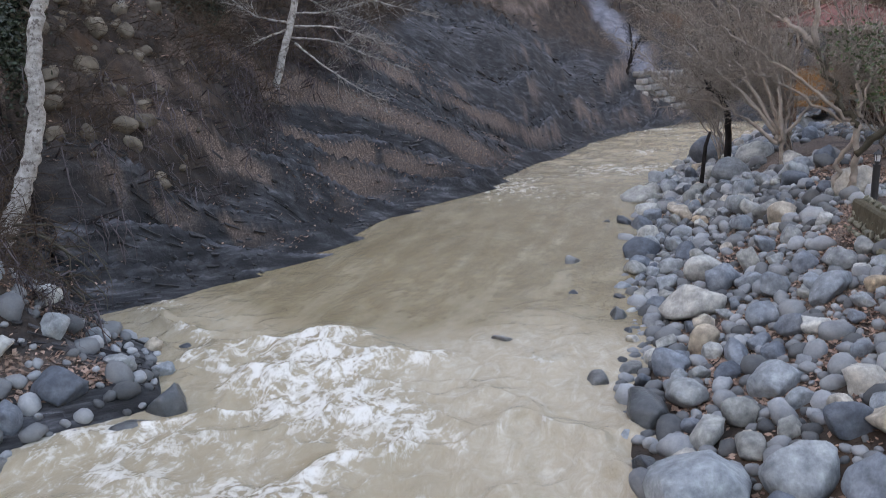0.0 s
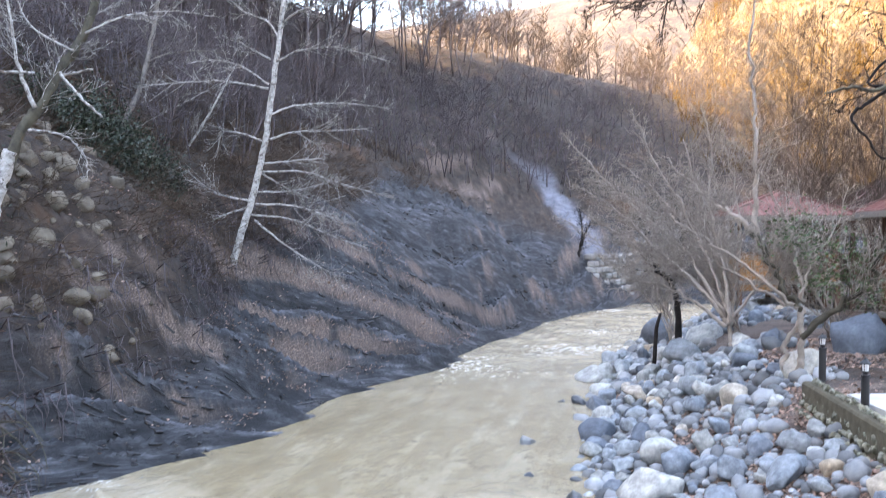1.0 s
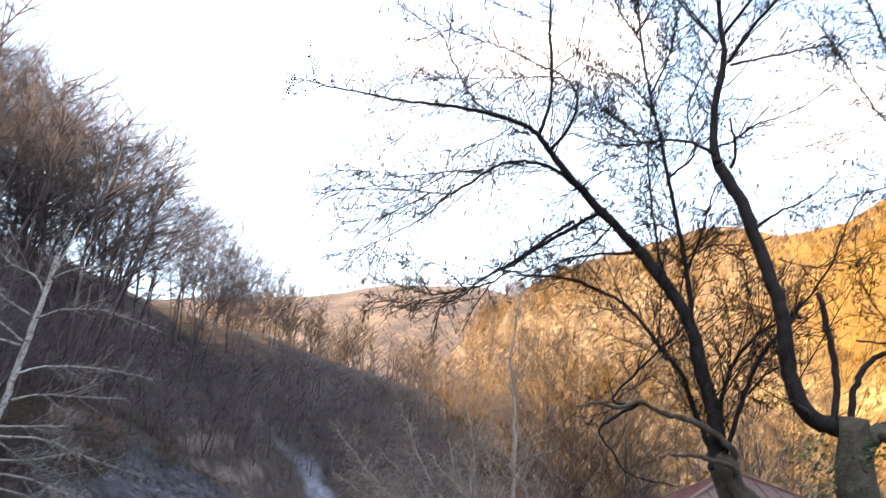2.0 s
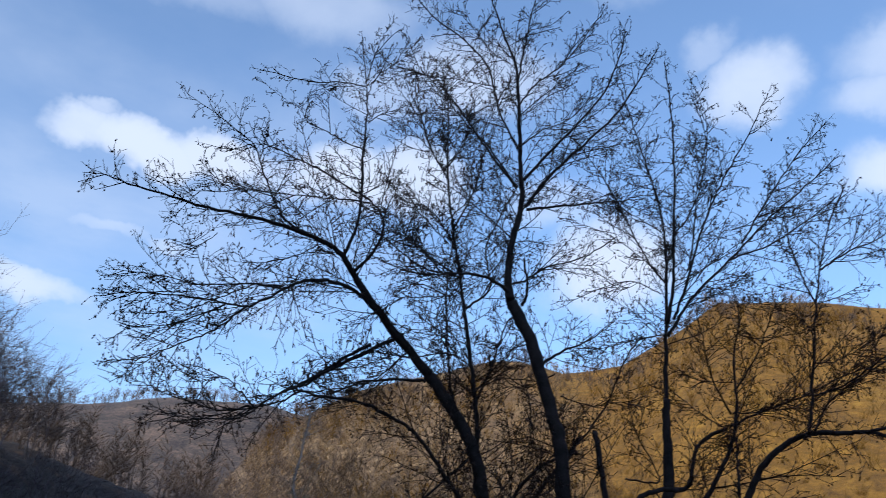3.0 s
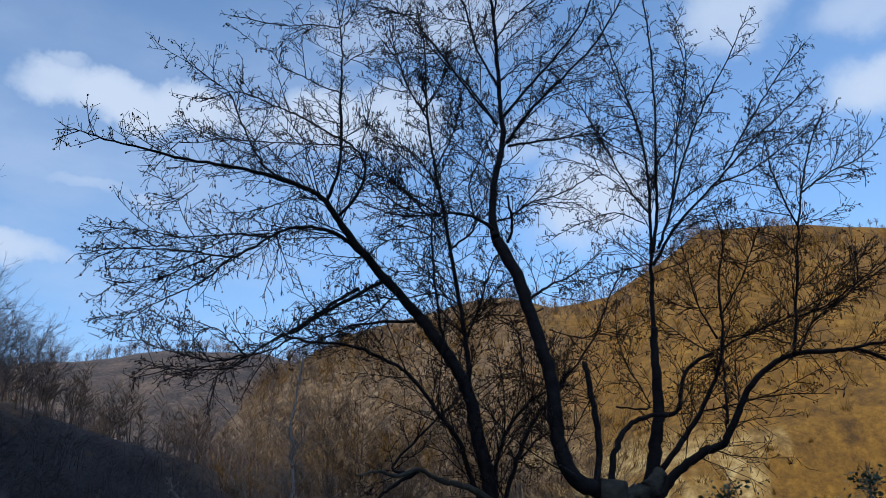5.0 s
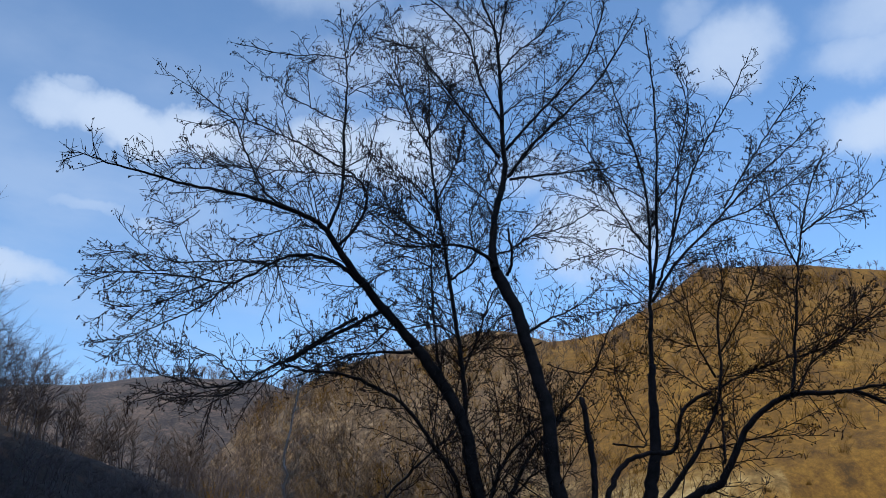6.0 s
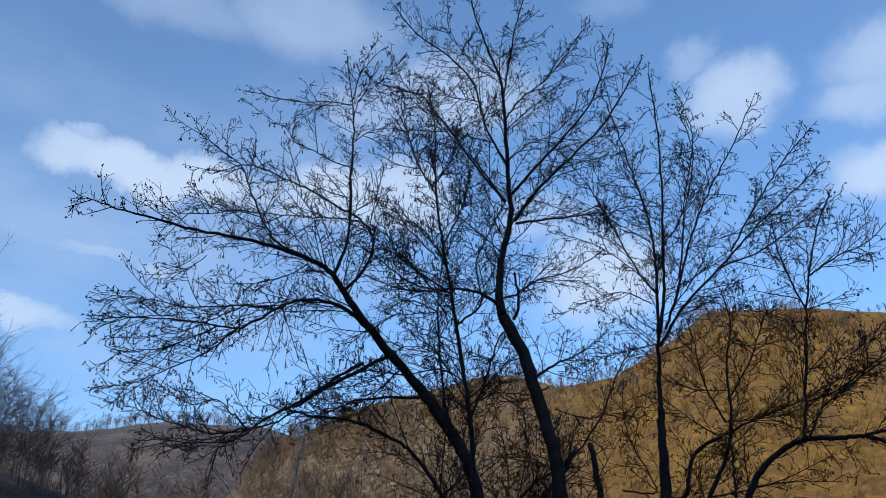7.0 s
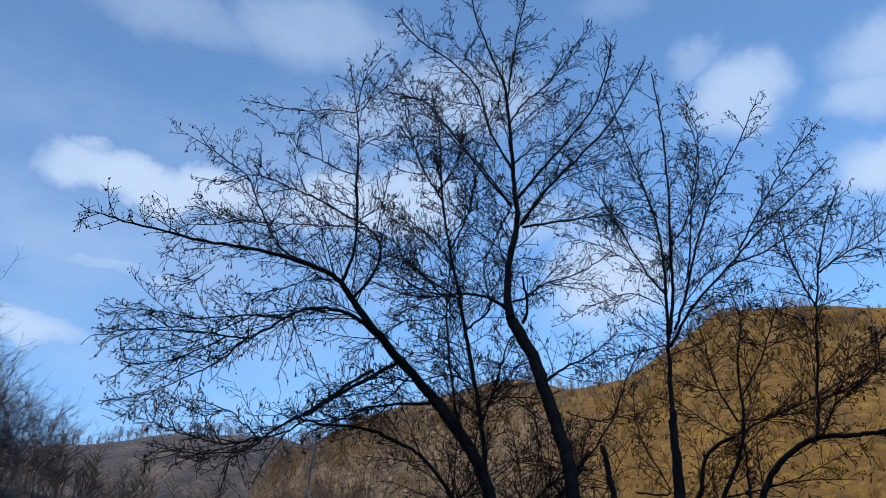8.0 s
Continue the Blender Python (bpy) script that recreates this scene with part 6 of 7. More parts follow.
def plant_thickets():
    rng = random.Random(5)
    buf = Tubes()
    n = 0
    while n < 1500:
        az, r = rng.uniform(-34, 12), 11 + 30 * rng.random() ** 1.4
        x, y = polar(az, r)
        s = on_slope(x, y)
        if s < float(shale_top(y)) * 0.9 + 0.9 * rng.random() or (-25 < az < -17 and 16.5 < r < 22.5 and rng.random() < 0.45):
            continue
        n += 1
        z = ground_at(x, y)
        for _ in range(rng.randint(10, 17)):
            a = rng.uniform(0, 6.283)
            h = rng.uniform(0.3, 1.3)
            p = Vector((x + rng.gauss(0, 0.3), y + rng.gauss(0, 0.3), z - 0.06))
            d = Vector((math.cos(a) * rng.uniform(0.2, 1.1) + 0.35, math.sin(a) * rng.uniform(0.2, 1.1) - 0.15, rng.uniform(0.1, 0.95))).normalized()
            pts = [p]
            # the canes arch over and tangle
            for k in range(5):
                d = (d + Vector((rng.gauss(0, 0.28), rng.gauss(0, 0.28), rng.gauss(-0.16, 0.2)))).normalized()
                pts.append(pts[-1] + d * h * 0.2)
            w = rng.choice((0.0035, 0.0045, 0.0045, 0.008))
            buf.tube(pts, [w, w, w * 0.9, w * 0.8, w * 0.7, w * 0.5], 3)
            for _ in range(3):
                k = rng.randint(1, 4)
                q = pts[k].lerp(pts[k + 1], rng.random())
                g = off_axis(d, rng.uniform(0.5, 1.2), rng) * h * rng.uniform(0.1, 0.3)
                buf.tube([q, q + g * 0.5 + Vector((0, 0, rng.gauss(0, 0.02))), q + g], [0.003, 0.0025, 0.0018], 3)
    tagged(buf.make("thicket", BRAMBLE), "tangled leafless brambles on the soil slope", "brambles", kind="stuff")


FLANK_TWIG = mottled("flank_twigs", (0.12, 0.080, 0.042), (0.27, 0.195, 0.118), 0.4, 20, 0.9, 0.0)
SCRUB = mottled("dry_scrub", (0.06, 0.032, 0.007), (0.21, 0.12, 0.024), 0.15, 4, 0.95, 0.0)
TWIG_TAN = mottled("tan_twigs", (0.15, 0.115, 0.09), (0.34, 0.28, 0.23), 0.5, 20, 0.9, 0.0)
def hang_roots():
    """Roots and dead grass that hang over the undercut top of the shale."""
    rng = random.Random(77)
    buf = Tubes()
    n = 0
    while n < 2300:
        az, r = rng.uniform(-34, 0), rng.uniform(11, 27)
        x, y = polar(az, r)
        s = on_slope(x, y)
        lip = float(shale_top(y)) + 0.2
        if abs(s - lip) > 0.7 or rng.random() > 0.35 + 0.65 * float(fbm(np.array([x]), np.array([y]), 3.0, 2)[0] > -0.05):
            continue
        n += 1
        z = ground_at(x, y) + 0.05
        ln = rng.uniform(0.3, 1.25)
        d = Vector((rng.uniform(0.3, 0.9), rng.gauss(-0.15, 0.3), 0.1))
        p = Vector((x, y, z))
        q = p + d * ln * 0.45 + Vector((0, 0, 0.05))
        e = p + d * ln * 0.7 - Vector((0, 0, ln * rng.uniform(0.5, 0.9)))
        w = rng.choice((0.0035, 0.0045, 0.007, 0.014))
        sway = [Vector((rng.gauss(0, .07), rng.gauss(0, .07), rng.gauss(0, .05))) * ln for _ in range(3)]
        buf.tube([p, q + sway[0], q.lerp(e, 0.4) + sway[1], q.lerp(e, 0.75) + sway[2], e], [w, w, w * 0.8, w * 0.7, w * 0.4], 3)
    tagged(buf.make("hanging_roots", TWIG_GREY), "pale roots and dead grass hanging over the shale", "roots", kind="stuff")


def bed_ledges(x, y):
    """From 0 to 1: the ledges between the beds on which leaves lie."""
    t = (bed_phase(x, y) / 1.15) % 1.0
    return ramp01(t, 0.2, 0.34) * (1 - ramp01(t, 0.62, 0.76)) * ramp01(fbm(x, y, 3.2, 3), -0.26, -0.02)


def bed_ledge(x, y):
    return float(bed_ledges(np.array([x]), np.array([y]))[0])


def lay_shale():
    """Slabs of shale that stick out of the bank along its beds."""
    rng = random.Random(31)
    v, f = [], []
    n = 0
    while n < 1500:
        az, r = rng.uniform(-32, 13), 10 + 34 * rng.random() ** 1.6
        x, y = polar(az, r)
        s = on_slope(x, y)
        lim = float(shale_top(y))
        if s < 0.0 or s > lim * 1.15 or (s > lim * 0.7 and rng.random() < 0.5):
            continue
        ledge = bed_ledge(x, y)
        if ledge > 0.4 and rng.random() < 0.92:
            continue
        n += 1
        ln, th, w = (0.05 + 0.26 * rng.random() ** 2.6) * (1 + r / 50), rng.uniform(0.008, 0.026), 0.014 + 0.05 * rng.random() ** 1.8
        a = radians(float(np.interp(y, [12, 15, 21, 30, 40], [27, 30, 42, 52, 55])) + rng.gauss(0, 6))
        dx, dy = math.cos(a), math.sin(a)
        z0, z1 = ground_at(x - dx * ln / 2, y - dy * ln / 2), ground_at(x + dx * ln / 2, y + dy * ln / 2)
        d = Vector((dx * ln, dy * ln, max(min(z1 - z0, 0.1 * ln), -0.9 * ln)))
        side = Vector((-dy, dx, rng.uniform(-0.1, 0.5))).normalized() * w
        up = d.cross(side).normalized()
        up = (up if up.z > 0 else -up) * th
        c = Vector((x, y, (z0 + z1) / 2)) + up * rng.uniform(-0.7, 0.5)
        taper = rng.uniform(0.3, 0.9)
        base = len(v)
        for t, q in ((-0.5, 1.0), (-0.42 + rng.uniform(-.1, .1), 1.25), (0.1 + rng.uniform(-.1, .1), 1.1), (0.5, taper)):
            for sd, uu in ((-1, -1), (1, -1), (1, 1), (-1, 1)):
                j = 1 + rng.uniform(-0.18, 0.18)
                v.append(tuple(c + d * t + side * sd * q * j + up * uu * (1 if uu < 0 else j)))
        for k in range(3):
            o = base + 4 * k
            for e in range(4):
                g = (e + 1) % 4
                f.append((o + e, o + g, o + 4 + g, o + 4 + e))
        f += [(base + 3, base + 2, base + 1, base), (base + 12, base + 13, base + 14, base + 15)]
    tagged(mesh_object("shale_slabs", v, f, SHALE), "thin dark slabs of shale breaking out of the bank", "rock", kind="stuff")


SHALE = mottled("shale_slab", (0.010, 0.0098, 0.0112), (0.058, 0.057, 0.063), 3, 25, 0.6, 0.02, 0.55, island=True)


def scatter_leaves():
    """Fallen leaves, in drifts on the shale ledges and between the stones."""
    rng, nr = random.Random(8), np.random.RandomState(8)
    az = np.radians(np.concatenate([nr.uniform(-32, 8, 90000), nr.uniform(8, 34, 40000)]))
    r = np.concatenate([9.5 + 20 * nr.rand(90000) ** 1.3, nr.uniform(6, 20, 40000)])
    x, y = r * np.sin(az), r * np.cos(az)
    left, right = dist_to_line(x, y, LEFT_SHORE), -dist_to_line(x, y, RIGHT_SHORE)
    keep = np.where(left > 0, (left > 0.4) * (0.06 + 0.94 * bed_ledges(x, y)) * (left < 5), (right > 0.5) * (0.12 + 0.88 * (value_noise(x, y, 1.6) > 0.05)))
    pick = nr.rand(len(x)) < keep
    x, y = x[pick], y[pick]
    z = ground_height(x, y)
    v, f = [], []
    for a, b, c in zip(x, y, z):
        r, t = rng.uniform(0.02, 0.045), rng.uniform(0, 6.28)
        u = Vector((math.cos(t), math.sin(t), rng.gauss(0, 0.35))) * r
        w = Vector((-math.sin(t), math.cos(t), rng.gauss(0, 0.35))) * r * 0.6
        p = Vector((a, b, c + 0.012))
        k = len(v)
        v += [tuple(p - u), tuple(p - w), tuple(p + u), tuple(p + w)]
        f += [(k, k + 1, k + 2), (k, k + 2, k + 3)]
    tagged(mesh_object("leaf_litter", v, f, LEAF), "fallen brown leaves on the ledges and stones", "leaves", kind="stuff")


LEAF = mottled("dead_leaf", (0.15, 0.085, 0.065), (0.46, 0.32, 0.25), 2.0, 30, 0.8, 0.0, 0.5, island=True)
def ivy_bank():
    """Evergreen ivy and fern in the shaded hollows of the soil slope."""
    rng = random.Random(64)
    v, f = [], []
    for az0, r0, wide, high, count in IVY_SPOTS:
        for _ in range(2 * count):
            az, r = az0 + rng.gauss(0, wide), r0 + rng.gauss(0, 0.5)
            x, y = polar(az, r)
            p = Vector((x, y, ground_at(x, y) + abs(rng.gauss(0, high * 1.6))))
            a = Vector((rng.gauss(0, 1), rng.gauss(0, 1), rng.gauss(0, 0.6))).normalized() * rng.uniform(0.03, 0.06)
            b = a.cross(Vector((rng.gauss(0, 1), rng.gauss(0, 1), rng.gauss(0, 1)))).normalized() * a.length * 0.5
            k = len(v)
            v += [tuple(p - a), tuple(p - b + a * 0.15), tuple(p + a), tuple(p + b + a * 0.15)]
            f += [(k, k + 1, k + 2), (k, k + 2, k + 3)]
    tagged(mesh_object("ivy_undergrowth", v, f, DARK_IVY), "dark evergreen ivy in hollows of the shaded slope", "ivy", kind="stuff")


DARK_IVY = mottled("dark_ivy", (0.010, 0.016, 0.010), (0.035, 0.05, 0.026), 6, 40, 0.5, 0.0, 0.5, island=True)
IVY_SPOTS = [(-20.3, 23.5, 0.70, 0.30, 1400), (-18.8, 22.9, 0.80, 0.35, 1800), (-17.2, 22.9, 0.70, 0.30, 1500), (-15.9, 22.9, 0.50, 0.25, 900), (-14.5, 23.0, 0.50, 0.20, 600), (-25.8, 18.4, 0.70, 0.30, 1200), (-26.3, 17.5, 0.70, 0.30, 1200), (-26.1, 16.5, 0.60, 0.30, 700), (-22.2, 24.8, 0.80, 0.30, 900)]
plant_woods()
ivy_bank()
plant_thickets()
hang_roots()
lay_shale()
scatter_leaves()

# ---- built things on the terrace ----
def part(name, bm, mat, parent, label=""):
    me = bpy.data.meshes.new(name)
    bmesh.ops.recalc_face_normals(bm, faces=bm.faces)
    bm.to_mesh(me)
    bm.free()
    me.materials.append(mat)
    ob = new(name, me)
    ob.parent = parent
    if label:
        ob["label"] = label
    return ob


def box_bm(a, b, bevel=0.008):
    """A bevelled box from corner a to corner b."""
    bm = bmesh.new()
    bmesh.ops.create_cube(bm, size=1.0)
    for v in bm.verts:
        v.co = Vector([(a[i] + b[i]) / 2 + v.co[i] * (b[i] - a[i]) for i in range(3)])
    if bevel:
        bmesh.ops.bevel(bm, geom=bm.edges[:], offset=bevel, segments=1, affect="EDGES")
    return bm


def beam_bm(p, q, w, h, bevel=0.006):
    """A straight timber from p to q, w wide and h high."""
    p, q = Vector(p), Vector(q)
    d = q - p
    bm = box_bm((-w / 2, 0, -h / 2), (w / 2, d.length, h / 2), bevel)
    y = d.normalized()
    x = y.cross(Vector((0, 0, 1)))
    x = Vector((1, 0, 0)) if x.length < 1e-4 else x.normalized()
    z = x.cross(y)
    m = Matrix((x, y, z)).transposed().to_4x4()
    m.translation = p
    bm.transform(m)
    return bm


def slab_bm(corners, thick):
    """A plate over three or four corners, thickened downwards."""
    bm = bmesh.new()
    top = [bm.verts.new(c) for c in corners]
    low = [bm.verts.new((c[0], c[1], c[2] - thick)) for c in corners]
    bm.faces.new(top)
    bm.faces.new(low[::-1])
    for i in range(len(top)):
        k = (i + 1) % len(top)
        bm.faces.new((top[i], low[i], low[k], top[k]))
    return bm


def lathe_bm(profile, sides=12):
    bm = bmesh.new()
    rings = [[bm.verts.new((r * math.cos(6.28319 * k / sides), r * math.sin(6.28319 * k / sides), z)) for k in range(sides)] for r, z in profile]
    for a, b in zip(rings, rings[1:]):
        for k in range(sides):
            bm.faces.new((a[k], a[(k + 1) % sides], b[(k + 1) % sides], b[k]))
    bm.faces.new(rings[0][::-1])
    bm.faces.new(rings[-1])
    return bm


def wood_material(name, dark, light, rough=0.7):
    m, nt, b = material(name, rough)
    co = nt.nodes.new("ShaderNodeTexCoord").outputs["Object"]
    g = noise_node(nt, 5.0, 6, 0.6, vec=co, stretch=((6, 6, 0.7), (0, 0, 0)))
    c = noise_node(nt, 40, 3, vec=co)
    col = ramp_node(nt, g.outputs["Fac"], [(0.3, dark), (0.7, light)]).outputs[0]
    t = ramp_node(nt, nt.nodes.new("ShaderNodeObjectInfo").outputs["Random"], [(0, (0.75,) * 3), (1, (1.2,) * 3)]).outputs[0]
    nt.links.new(mix_node(nt, 1.0, col, t, "MULTIPLY"), b.inputs["Base Color"])
    bump(nt, b, mix_node(nt, 0.5, g.outputs["Fac"], c.outputs["Fac"]), 0.4, 0.006)
    return m


WOOD_BROWN = wood_material("stained_timber", (0.05, 0.025, 0.015), (0.14, 0.075, 0.045))
WOOD_ORANGE = wood_material("orange_boards", (0.17, 0.075, 0.025), (0.34, 0.17, 0.06))
WOOD_GREY = wood_material("weathered_timber", (0.11, 0.095, 0.08), (0.25, 0.225, 0.195))
PAINT_WHITE = wood_material("white_painted_board", (0.10, 0.092, 0.084), (0.20, 0.188, 0.172), 0.7)
ROOF_RED = mottled("faded_red_roof", (0.15, 0.065, 0.058), (0.28, 0.15, 0.135), 1.5, 20, 0.88, 0.006)
ROOF_DARK = mottled("brown_roof_sheet", (0.10, 0.06, 0.052), (0.22, 0.14, 0.125), 1.5, 20, 0.88, 0.006)
ROOF_GREY = mottled("grey_shingle", (0.05, 0.047, 0.05), (0.14, 0.132, 0.135), 4, 40, 0.85, 0.006)
CONCRETE = mottled("pale_concrete", (0.40, 0.385, 0.36), (0.62, 0.60, 0.57), 2, 40, 0.9, 0.006)
BLACK_METAL = mottled("black_painted_metal", (0.012, 0.012, 0.013), (0.03, 0.03, 0.033), 6, 60, 0.45, 0.002)
LAMP_GLASS = mottled("frosted_lamp_glass", (0.55, 0.55, 0.55), (0.8, 0.8, 0.8), 6, 60, 0.25, 0.0)


def roof_face(root, e0, e1, top0, top1, mat, ribs, name="roof_panel"):
    """A sloping roof face from the eave e0-e1 to top0-top1, with raised ribs running down it."""
    corners = [e0, e1, top1, top0] if (Vector(top0) - Vector(top1)).length > 0.02 else [e0, e1, top0]
    p = part(name, slab_bm(corners, 0.04), mat, root)
    e0, e1, top0, top1 = map(Vector, (e0, e1, top0, top1))
    for k in range(ribs):
        t = (k + 0.5) / ribs
        if len(corners) == 4:
            a, b = e0.lerp(e1, t), top0.lerp(top1, t)
        else:
            # ribs run straight up the slope and end at the hips
            a = e0.lerp(e1, t)
            up = top0 - e0.lerp(e1, 0.5)
            b = a + up * (1 - abs(2 * t - 1))
        if (b - a).length > 0.15:
            r = part("rib", beam_bm(a + Vector((0, 0, 0.012)), b + Vector((0, 0, 0.012)), 0.045, 0.03, 0), mat, p)


def pavilion(x, y, turn, size, floor_z, eave_z, top_z, label, roof_mats, rail_mat, panels=(), ground_z=1.5):
    """An open timber pavilion: posts, rails with boards, deck, hipped roof. x, y: its near corner."""
    root = new("pavilion")
    tagged(root, label, "pavilion")
    root.matrix_world = Matrix.Translation((x, y, 0)) @ Matrix.Rotation(turn, 4, "Z")
    s = size
    part("deck", box_bm((-0.1, -0.1, floor_z - 0.12), (s + 0.1, s + 0.1, floor_z)), WOOD_GREY, root, "weathered grey timber deck")
    steps = 3
    spots = [(s * i / (steps - 1), s * j / (steps - 1)) for i in range(steps) for j in range(steps) if i in (0, steps - 1) or j in (0, steps - 1)]
    for px, py in spots:
        part("post", box_bm((px - 0.06, py - 0.06, floor_z), (px + 0.06, py + 0.06, eave_z - 0.04)), WOOD_BROWN, root)
        part("footing", box_bm((px - 0.07, py - 0.07, ground_z - 0.3), (px + 0.07, py + 0.07, floor_z - 0.12)), WOOD_BROWN, root)
    for a, b in (((0, 0), (s, 0)), ((0, 0), (0, s)), ((s, 0), (s, s)), ((0, s), (s, s))):
        part("plate", beam_bm((a[0], a[1], eave_z - 0.08), (b[0], b[1], eave_z - 0.08), 0.13, 0.14), WOOD_BROWN, root)
        part("handrail", beam_bm((a[0], a[1], floor_z + 0.72), (b[0], b[1], floor_z + 0.72), 0.11, 0.07), rail_mat, root)
        part("kickboard", beam_bm((a[0], a[1], floor_z + 0.05), (b[0], b[1], floor_z + 0.05), 0.10, 0.10), rail_mat, root)
        n = int(s / 0.14)
        av, bv = Vector((*a, 0)), Vector((*b, 0))
        for k in range(n):
            p, q = av.lerp(bv, (k + 0.04) / n), av.lerp(bv, (k + 0.96) / n)
            part("board", beam_bm((p.x, p.y, floor_z + 0.395), (q.x, q.y, floor_z + 0.395), 0.02, 0.58, 0), WOOD_BROWN, root)
    o, c = 0.5, s / 2
    ez = eave_z
    corner = [(-o, -o, ez), (s + o, -o, ez), (s + o, s + o, ez), (-o, s + o, ez)]
    for k in range(4):
        roof_face(root, corner[k], corner[(k + 1) % 4], (c, c, top_z), (c, c, top_z), roof_mats[k % 2], 15)
        a, b = Vector(corner[k]), Vector(corner[(k + 1) % 4])
        part("fascia", beam_bm(a - Vector((0, 0, 0.09)), b - Vector((0, 0, 0.09)), 0.03, 0.13, 0.004), WOOD_GREY, root)
        part("hip", beam_bm(a + Vector((0, 0, 0.03)), (c, c, top_z + 0.03), 0.10, 0.05, 0.004), roof_mats[0], root)
    part("table", box_bm((c - 0.8, c - 0.45, floor_z + 0.68), (c + 0.8, c + 0.45, floor_z + 0.74)), WOOD_BROWN, root)
    part("table_leg", box_bm((c - 0.1, c - 0.1, floor_z), (c + 0.1, c + 0.1, floor_z + 0.68)), WOOD_BROWN, root)
    for (a, b, lo, hi, mat) in panels:
        part("panel", beam_bm((*a, floor_z + (lo + hi) / 2), (*b, floor_z + (lo + hi) / 2), 0.03, hi - lo, 0.003), mat, root)
    return root


pavilion(9.83, 15.08, radians(-15), 3.6, 2.0, 4.24, 5.4, "open timber pavilion with a faded red hipped roof on the terrace", (ROOF_DARK, ROOF_RED), WOOD_BROWN,
         panels=[((1.8, -0.07), (3.6, -0.07), 0.1, 0.68, WOOD_ORANGE), ((0.2, 3.5), (1.6, 3.5), 0.8, 1.5, WOOD_BROWN)])
pavilion(9.9, 24.6, radians(-12), 2.7, 2.35, 4.25, 5.0, "further timber pavilion with orange side boards and a red roof", (ROOF_RED, ROOF_RED), WOOD_ORANGE,
         panels=[((0, -0.06), (1.2, -0.06), -0.3, 0.7, WOOD_ORANGE), ((-0.06, 0), (-0.06, 1.4), -0.3, 0.7, WOOD_ORANGE)])
pavilion(13.6, 25.2, radians(-12), 3.0, 2.3, 4.3, 5.5, "brown timber pavilion behind the riverside tree", (ROOF_DARK, ROOF_DARK), WOOD_BROWN,
         panels=[((1.2, -0.06), (2.6, -0.06), 0.1, 0.75, WOOD_ORANGE)])


def gate_hut():
    """A small post with two stacked gabled roofs, white boards along the gables."""
    root = new("shelter")
    tagged(root, "small gabled wooden shelter with white bargeboards near the pavilion", "shelter")
    x, y = polar(35.9, 8.7)
    root.matrix_world = Matrix.Translation((x, y, 0)) @ Matrix.Rotation(radians(-42), 4, "Z")
    for px in (-0.24, 0.24):
        for py in (0.0, 0.7):
            part("post", box_bm((px - 0.04, py - 0.04, 1.3), (px + 0.04, py + 0.04, 3.32)), WOOD_BROWN, root)
    for cx, cy, top, half, length, drop in ((0.0, -0.15, 3.66, 0.36, 1.1, 0.25), (0.20, -0.55, 3.42, 0.36, 0.9, 0.26)):
        for s in (-1, 1):
            a, b = (cx, cy, top), (cx + s * half, cy, top - drop)
            c, d = (cx + s * half, cy + length, top - drop), (cx, cy + length, top)
            p = part("roof_panel", slab_bm([a, b, c, d] if s < 0 else [a, d, c, b], 0.03), ROOF_GREY, root)
            for k in range(5):
                t = (k + 0.5) / 5
                part("shingle_row", beam_bm((cx + s * half * t, cy - 0.01, top - drop * t + 0.012), (cx + s * half * t, cy + length + 0.01, top - drop * t + 0.012), 0.075, 0.012, 0), ROOF_GREY, p)
            part("bargeboard", beam_bm((cx, cy - 0.02, top - 0.015), (cx + s * half * 1.04, cy - 0.02, top - drop * 1.04 - 0.015), 0.02, 0.04, 0.003), PAINT_WHITE, root, "white painted bargeboard")
    for k in range(7):
        part("board", box_bm((-0.24 + 0.07 * k, 0.02, 2.5), (-0.175 + 0.07 * k, 0.045, 3.2), 0.003), WOOD_ORANGE, root)
    part("sign_frame", box_bm((-0.06, -0.5, 1.3), (-0.02, -0.46, 3.15), 0.004), PAINT_WHITE, root)
    part("counter", box_bm((-0.3, -0.2, 2.1), (0.5, 0.75, 2.16)), WOOD_ORANGE, root)
    part("wall", box_bm((-0.24, 0.02, 1.35), (0.44, 0.05, 2.1)), WOOD_BROWN, root)


gate_hut()


def lamp_post(x, y, h=0.66, lean=0.0):
    root = new("lamp_post")
    tagged(root, "short black garden lamp post with a small lantern", "lamp post", "garden lamp posts")
    root.matrix_world = Matrix.Translation((x, y, ground_at(x, y) - 0.02)) @ Matrix.Rotation(lean, 4, "Y")
    part("base_plate", lathe_bm([(0.085, 0), (0.085, 0.03), (0.06, 0.04)], 14), BLACK_METAL, root)
    part("pole", lathe_bm([(0.052, 0.03), (0.052, h - 0.02), (0.06, h), (0.06, h + 0.02)], 14), BLACK_METAL, root)
    lan = part("lantern", lathe_bm([(0.03, h + 0.02), (0.035, h + 0.05), (0.05, h + 0.06), (0.05, h + 0.065)], 8), BLACK_METAL, root)
    part("glass", lathe_bm([(0.038, h + 0.066), (0.046, h + 0.16)], 8), LAMP_GLASS, lan)
    for k in range(4):
        a = 0.785 + 1.571 * k
        part("bar", beam_bm((0.043 * math.cos(a), 0.043 * math.sin(a), h + 0.06), (0.052 * math.cos(a), 0.052 * math.sin(a), h + 0.165), 0.006, 0.006, 0), BLACK_METAL, lan)
    part("cap", lathe_bm([(0.075, h + 0.162), (0.07, h + 0.175), (0.02, h + 0.215), (0.008, h + 0.24)], 8), BLACK_METAL, lan)
    return root


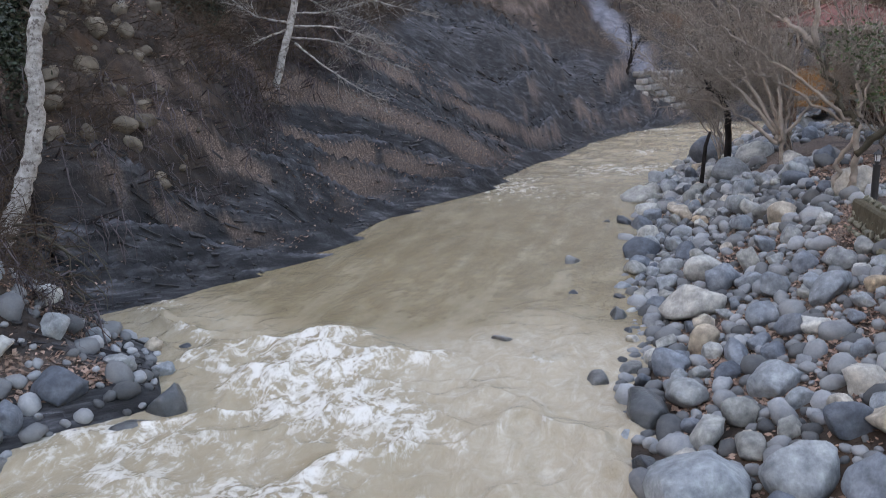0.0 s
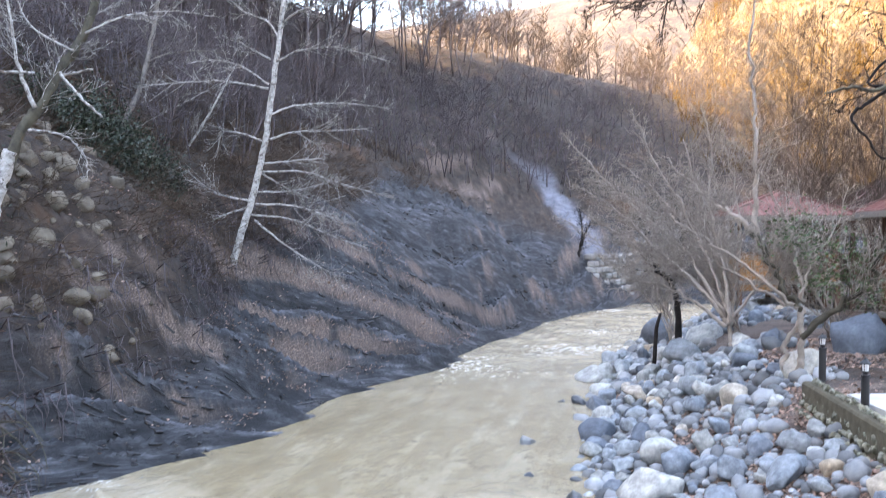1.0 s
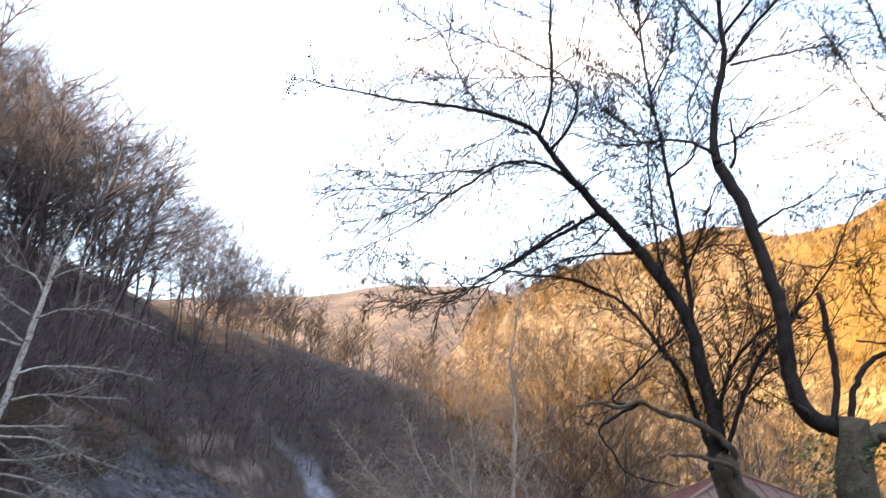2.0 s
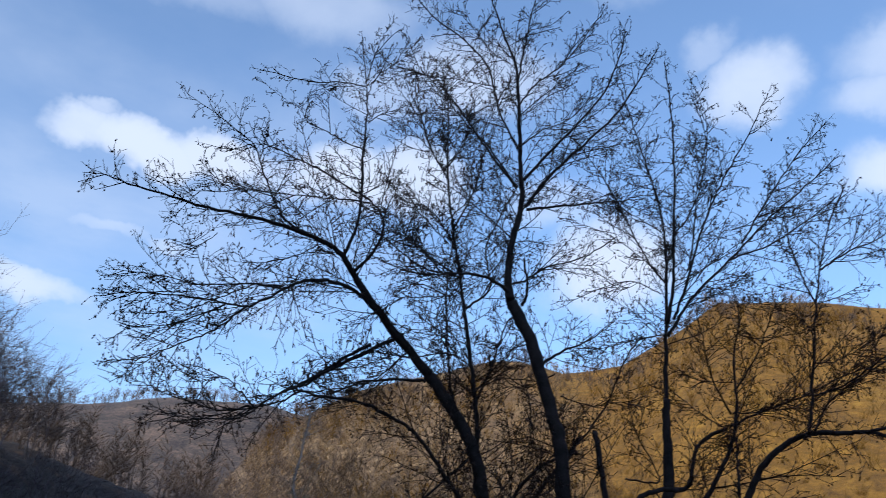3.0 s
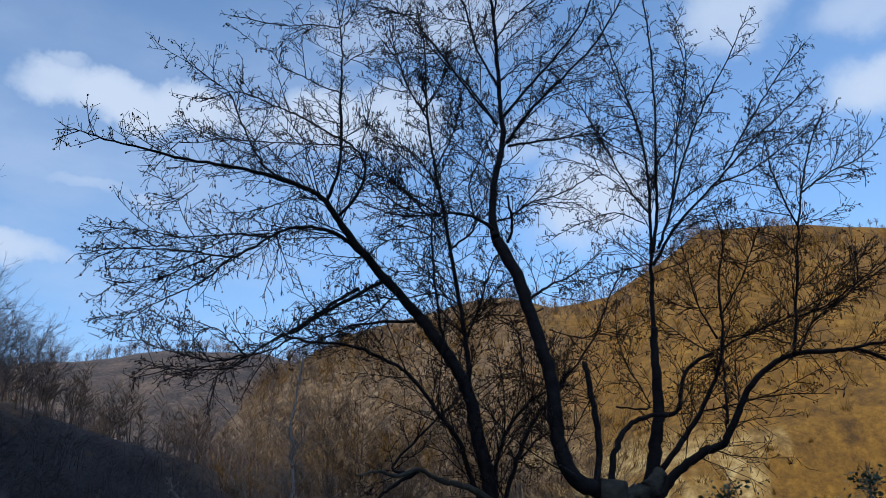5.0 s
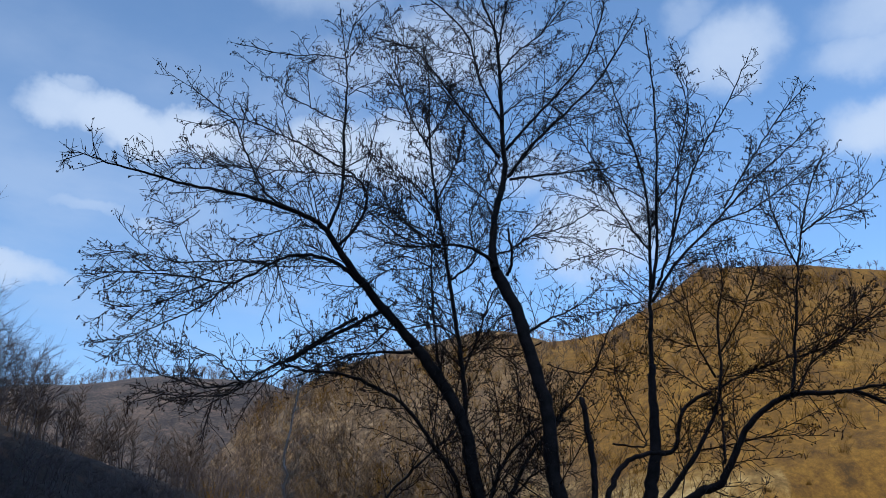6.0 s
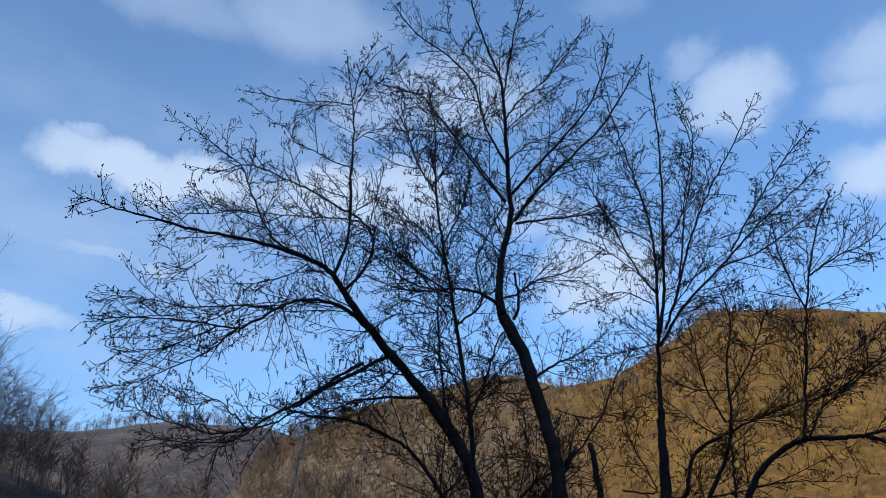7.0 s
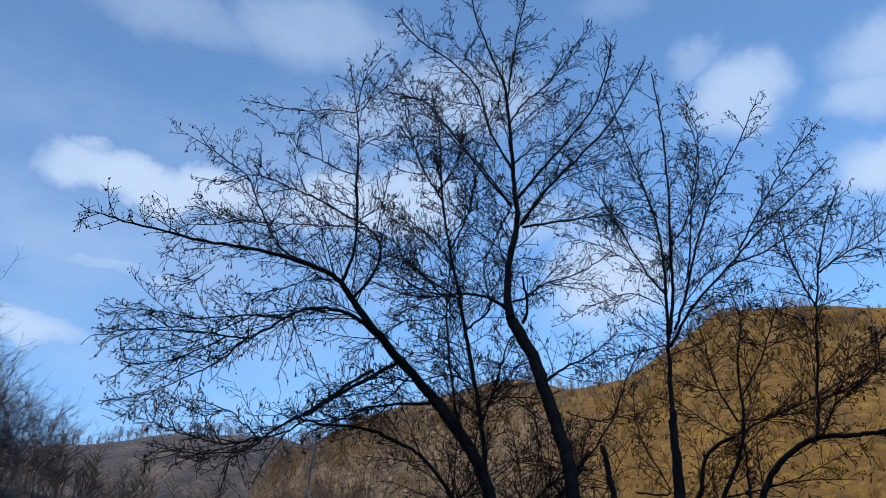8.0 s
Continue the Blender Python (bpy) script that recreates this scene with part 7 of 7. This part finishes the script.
lamp_post(6.39, 12.67)
lamp_post(6.03, 10.82)
lamp_post(5.98, 9.45)
tilted = Tubes()
tilted.tube([(6.30, 21.0, 0.3), (6.33, 21.0, 0.9), (6.36, 21.0, 1.4), (6.46, 21.0, 1.75)], [0.05, 0.05, 0.045, 0.035], 8)
tagged(tilted.make("mooring_post", BARK_DARK), "dark weathered stake leaning at the river edge", "stake")


def gabion():
    """The low wall of mossy cobbles in wire that edges the path."""
    rng = random.Random(44)
    root = new("gabion_wall")
    tagged(root, "low wall of mossy cobbles edging the path", "wall")
    a, b = Vector((5.95, 12.3, 0)), Vector((5.25, 8.3, 0))
    part("core", beam_bm((a.x + 0.10, a.y, 1.28), (b.x + 0.10, b.y, 1.28), 0.30, 0.62, 0.03), GABION_SOIL, root, "dark packed earth and gravel")
    meshes = [stone_mesh("cobble", 700 + k) for k in range(5)]
    for me in meshes:
        me.materials.append(COBBLE)
    for k in range(46):
        for j in range(7):
            t = (k + rng.uniform(0.2, 0.8)) / 46
            p = a.lerp(b, t)
            ob = new("cobble", rng.choice(meshes))
            r = rng.uniform(0.045, 0.07)
            ob.matrix_world = Matrix.LocRotScale((p.x - 0.24 + 0.055 * j + rng.gauss(0, 0.012), p.y + rng.gauss(0, 0.02), 0.96 + 0.108 * j + rng.gauss(0, 0.012)), Euler((rng.uniform(0, 6), rng.uniform(0, 6), rng.uniform(0, 6))), (r, r, r))
            ob.parent = root


GABION_SOIL = mottled("packed_earth", (0.06, 0.05, 0.035), (0.15, 0.13, 0.09), 6, 40, 0.95, 0.02)
COBBLE = mottled("mossy_cobble", (0.11, 0.105, 0.06), (0.36, 0.35, 0.29), 9, 60, 0.9, 0.02, 0.35)
gabion()
slab = part("path_slab", slab_bm([(6.0, 9.0, 1.53), (7.3, 9.0, 1.53), (7.3, 11.6, 1.53), (6.2, 11.6, 1.53)], 0.1), CONCRETE, None)
tagged(slab, "pale concrete slab path along the terrace", "path", kind="structure")


def far_wall():
    """The pale block wall at the river's bend."""
    rng = random.Random(9)
    root = new("retaining_wall")
    tagged(root, "pale rough stone wall at the foot of the landslide", "wall", kind="structure")
    a, b = Vector((9.6, 43.2, 0.2)), Vector((14.6, 47.2, 0.2))
    d = (b - a)
    for row in range(7):
        n = 13
        for k in range(n):
            t0, t1 = (k + 0.02 + 0.5 * (row % 2)) / n, (k + 0.98 + 0.5 * (row % 2)) / n
            o = Vector((0.0, rng.gauss(0, 0.12) + 0.12 * row, 0.34 * row + 0.2 + rng.gauss(0, 0.03)))
            part("stone_block", beam_bm(a + d * t0 + o, a + d * t1 + o, 0.5, rng.uniform(0.28, 0.34), 0.07), FAR_STONE, root)


FAR_STONE = mottled("pale_wall_stone", (0.13, 0.125, 0.12), (0.36, 0.345, 0.325), 1.2, 12, 0.9, 0.03, 0.25)
far_wall()
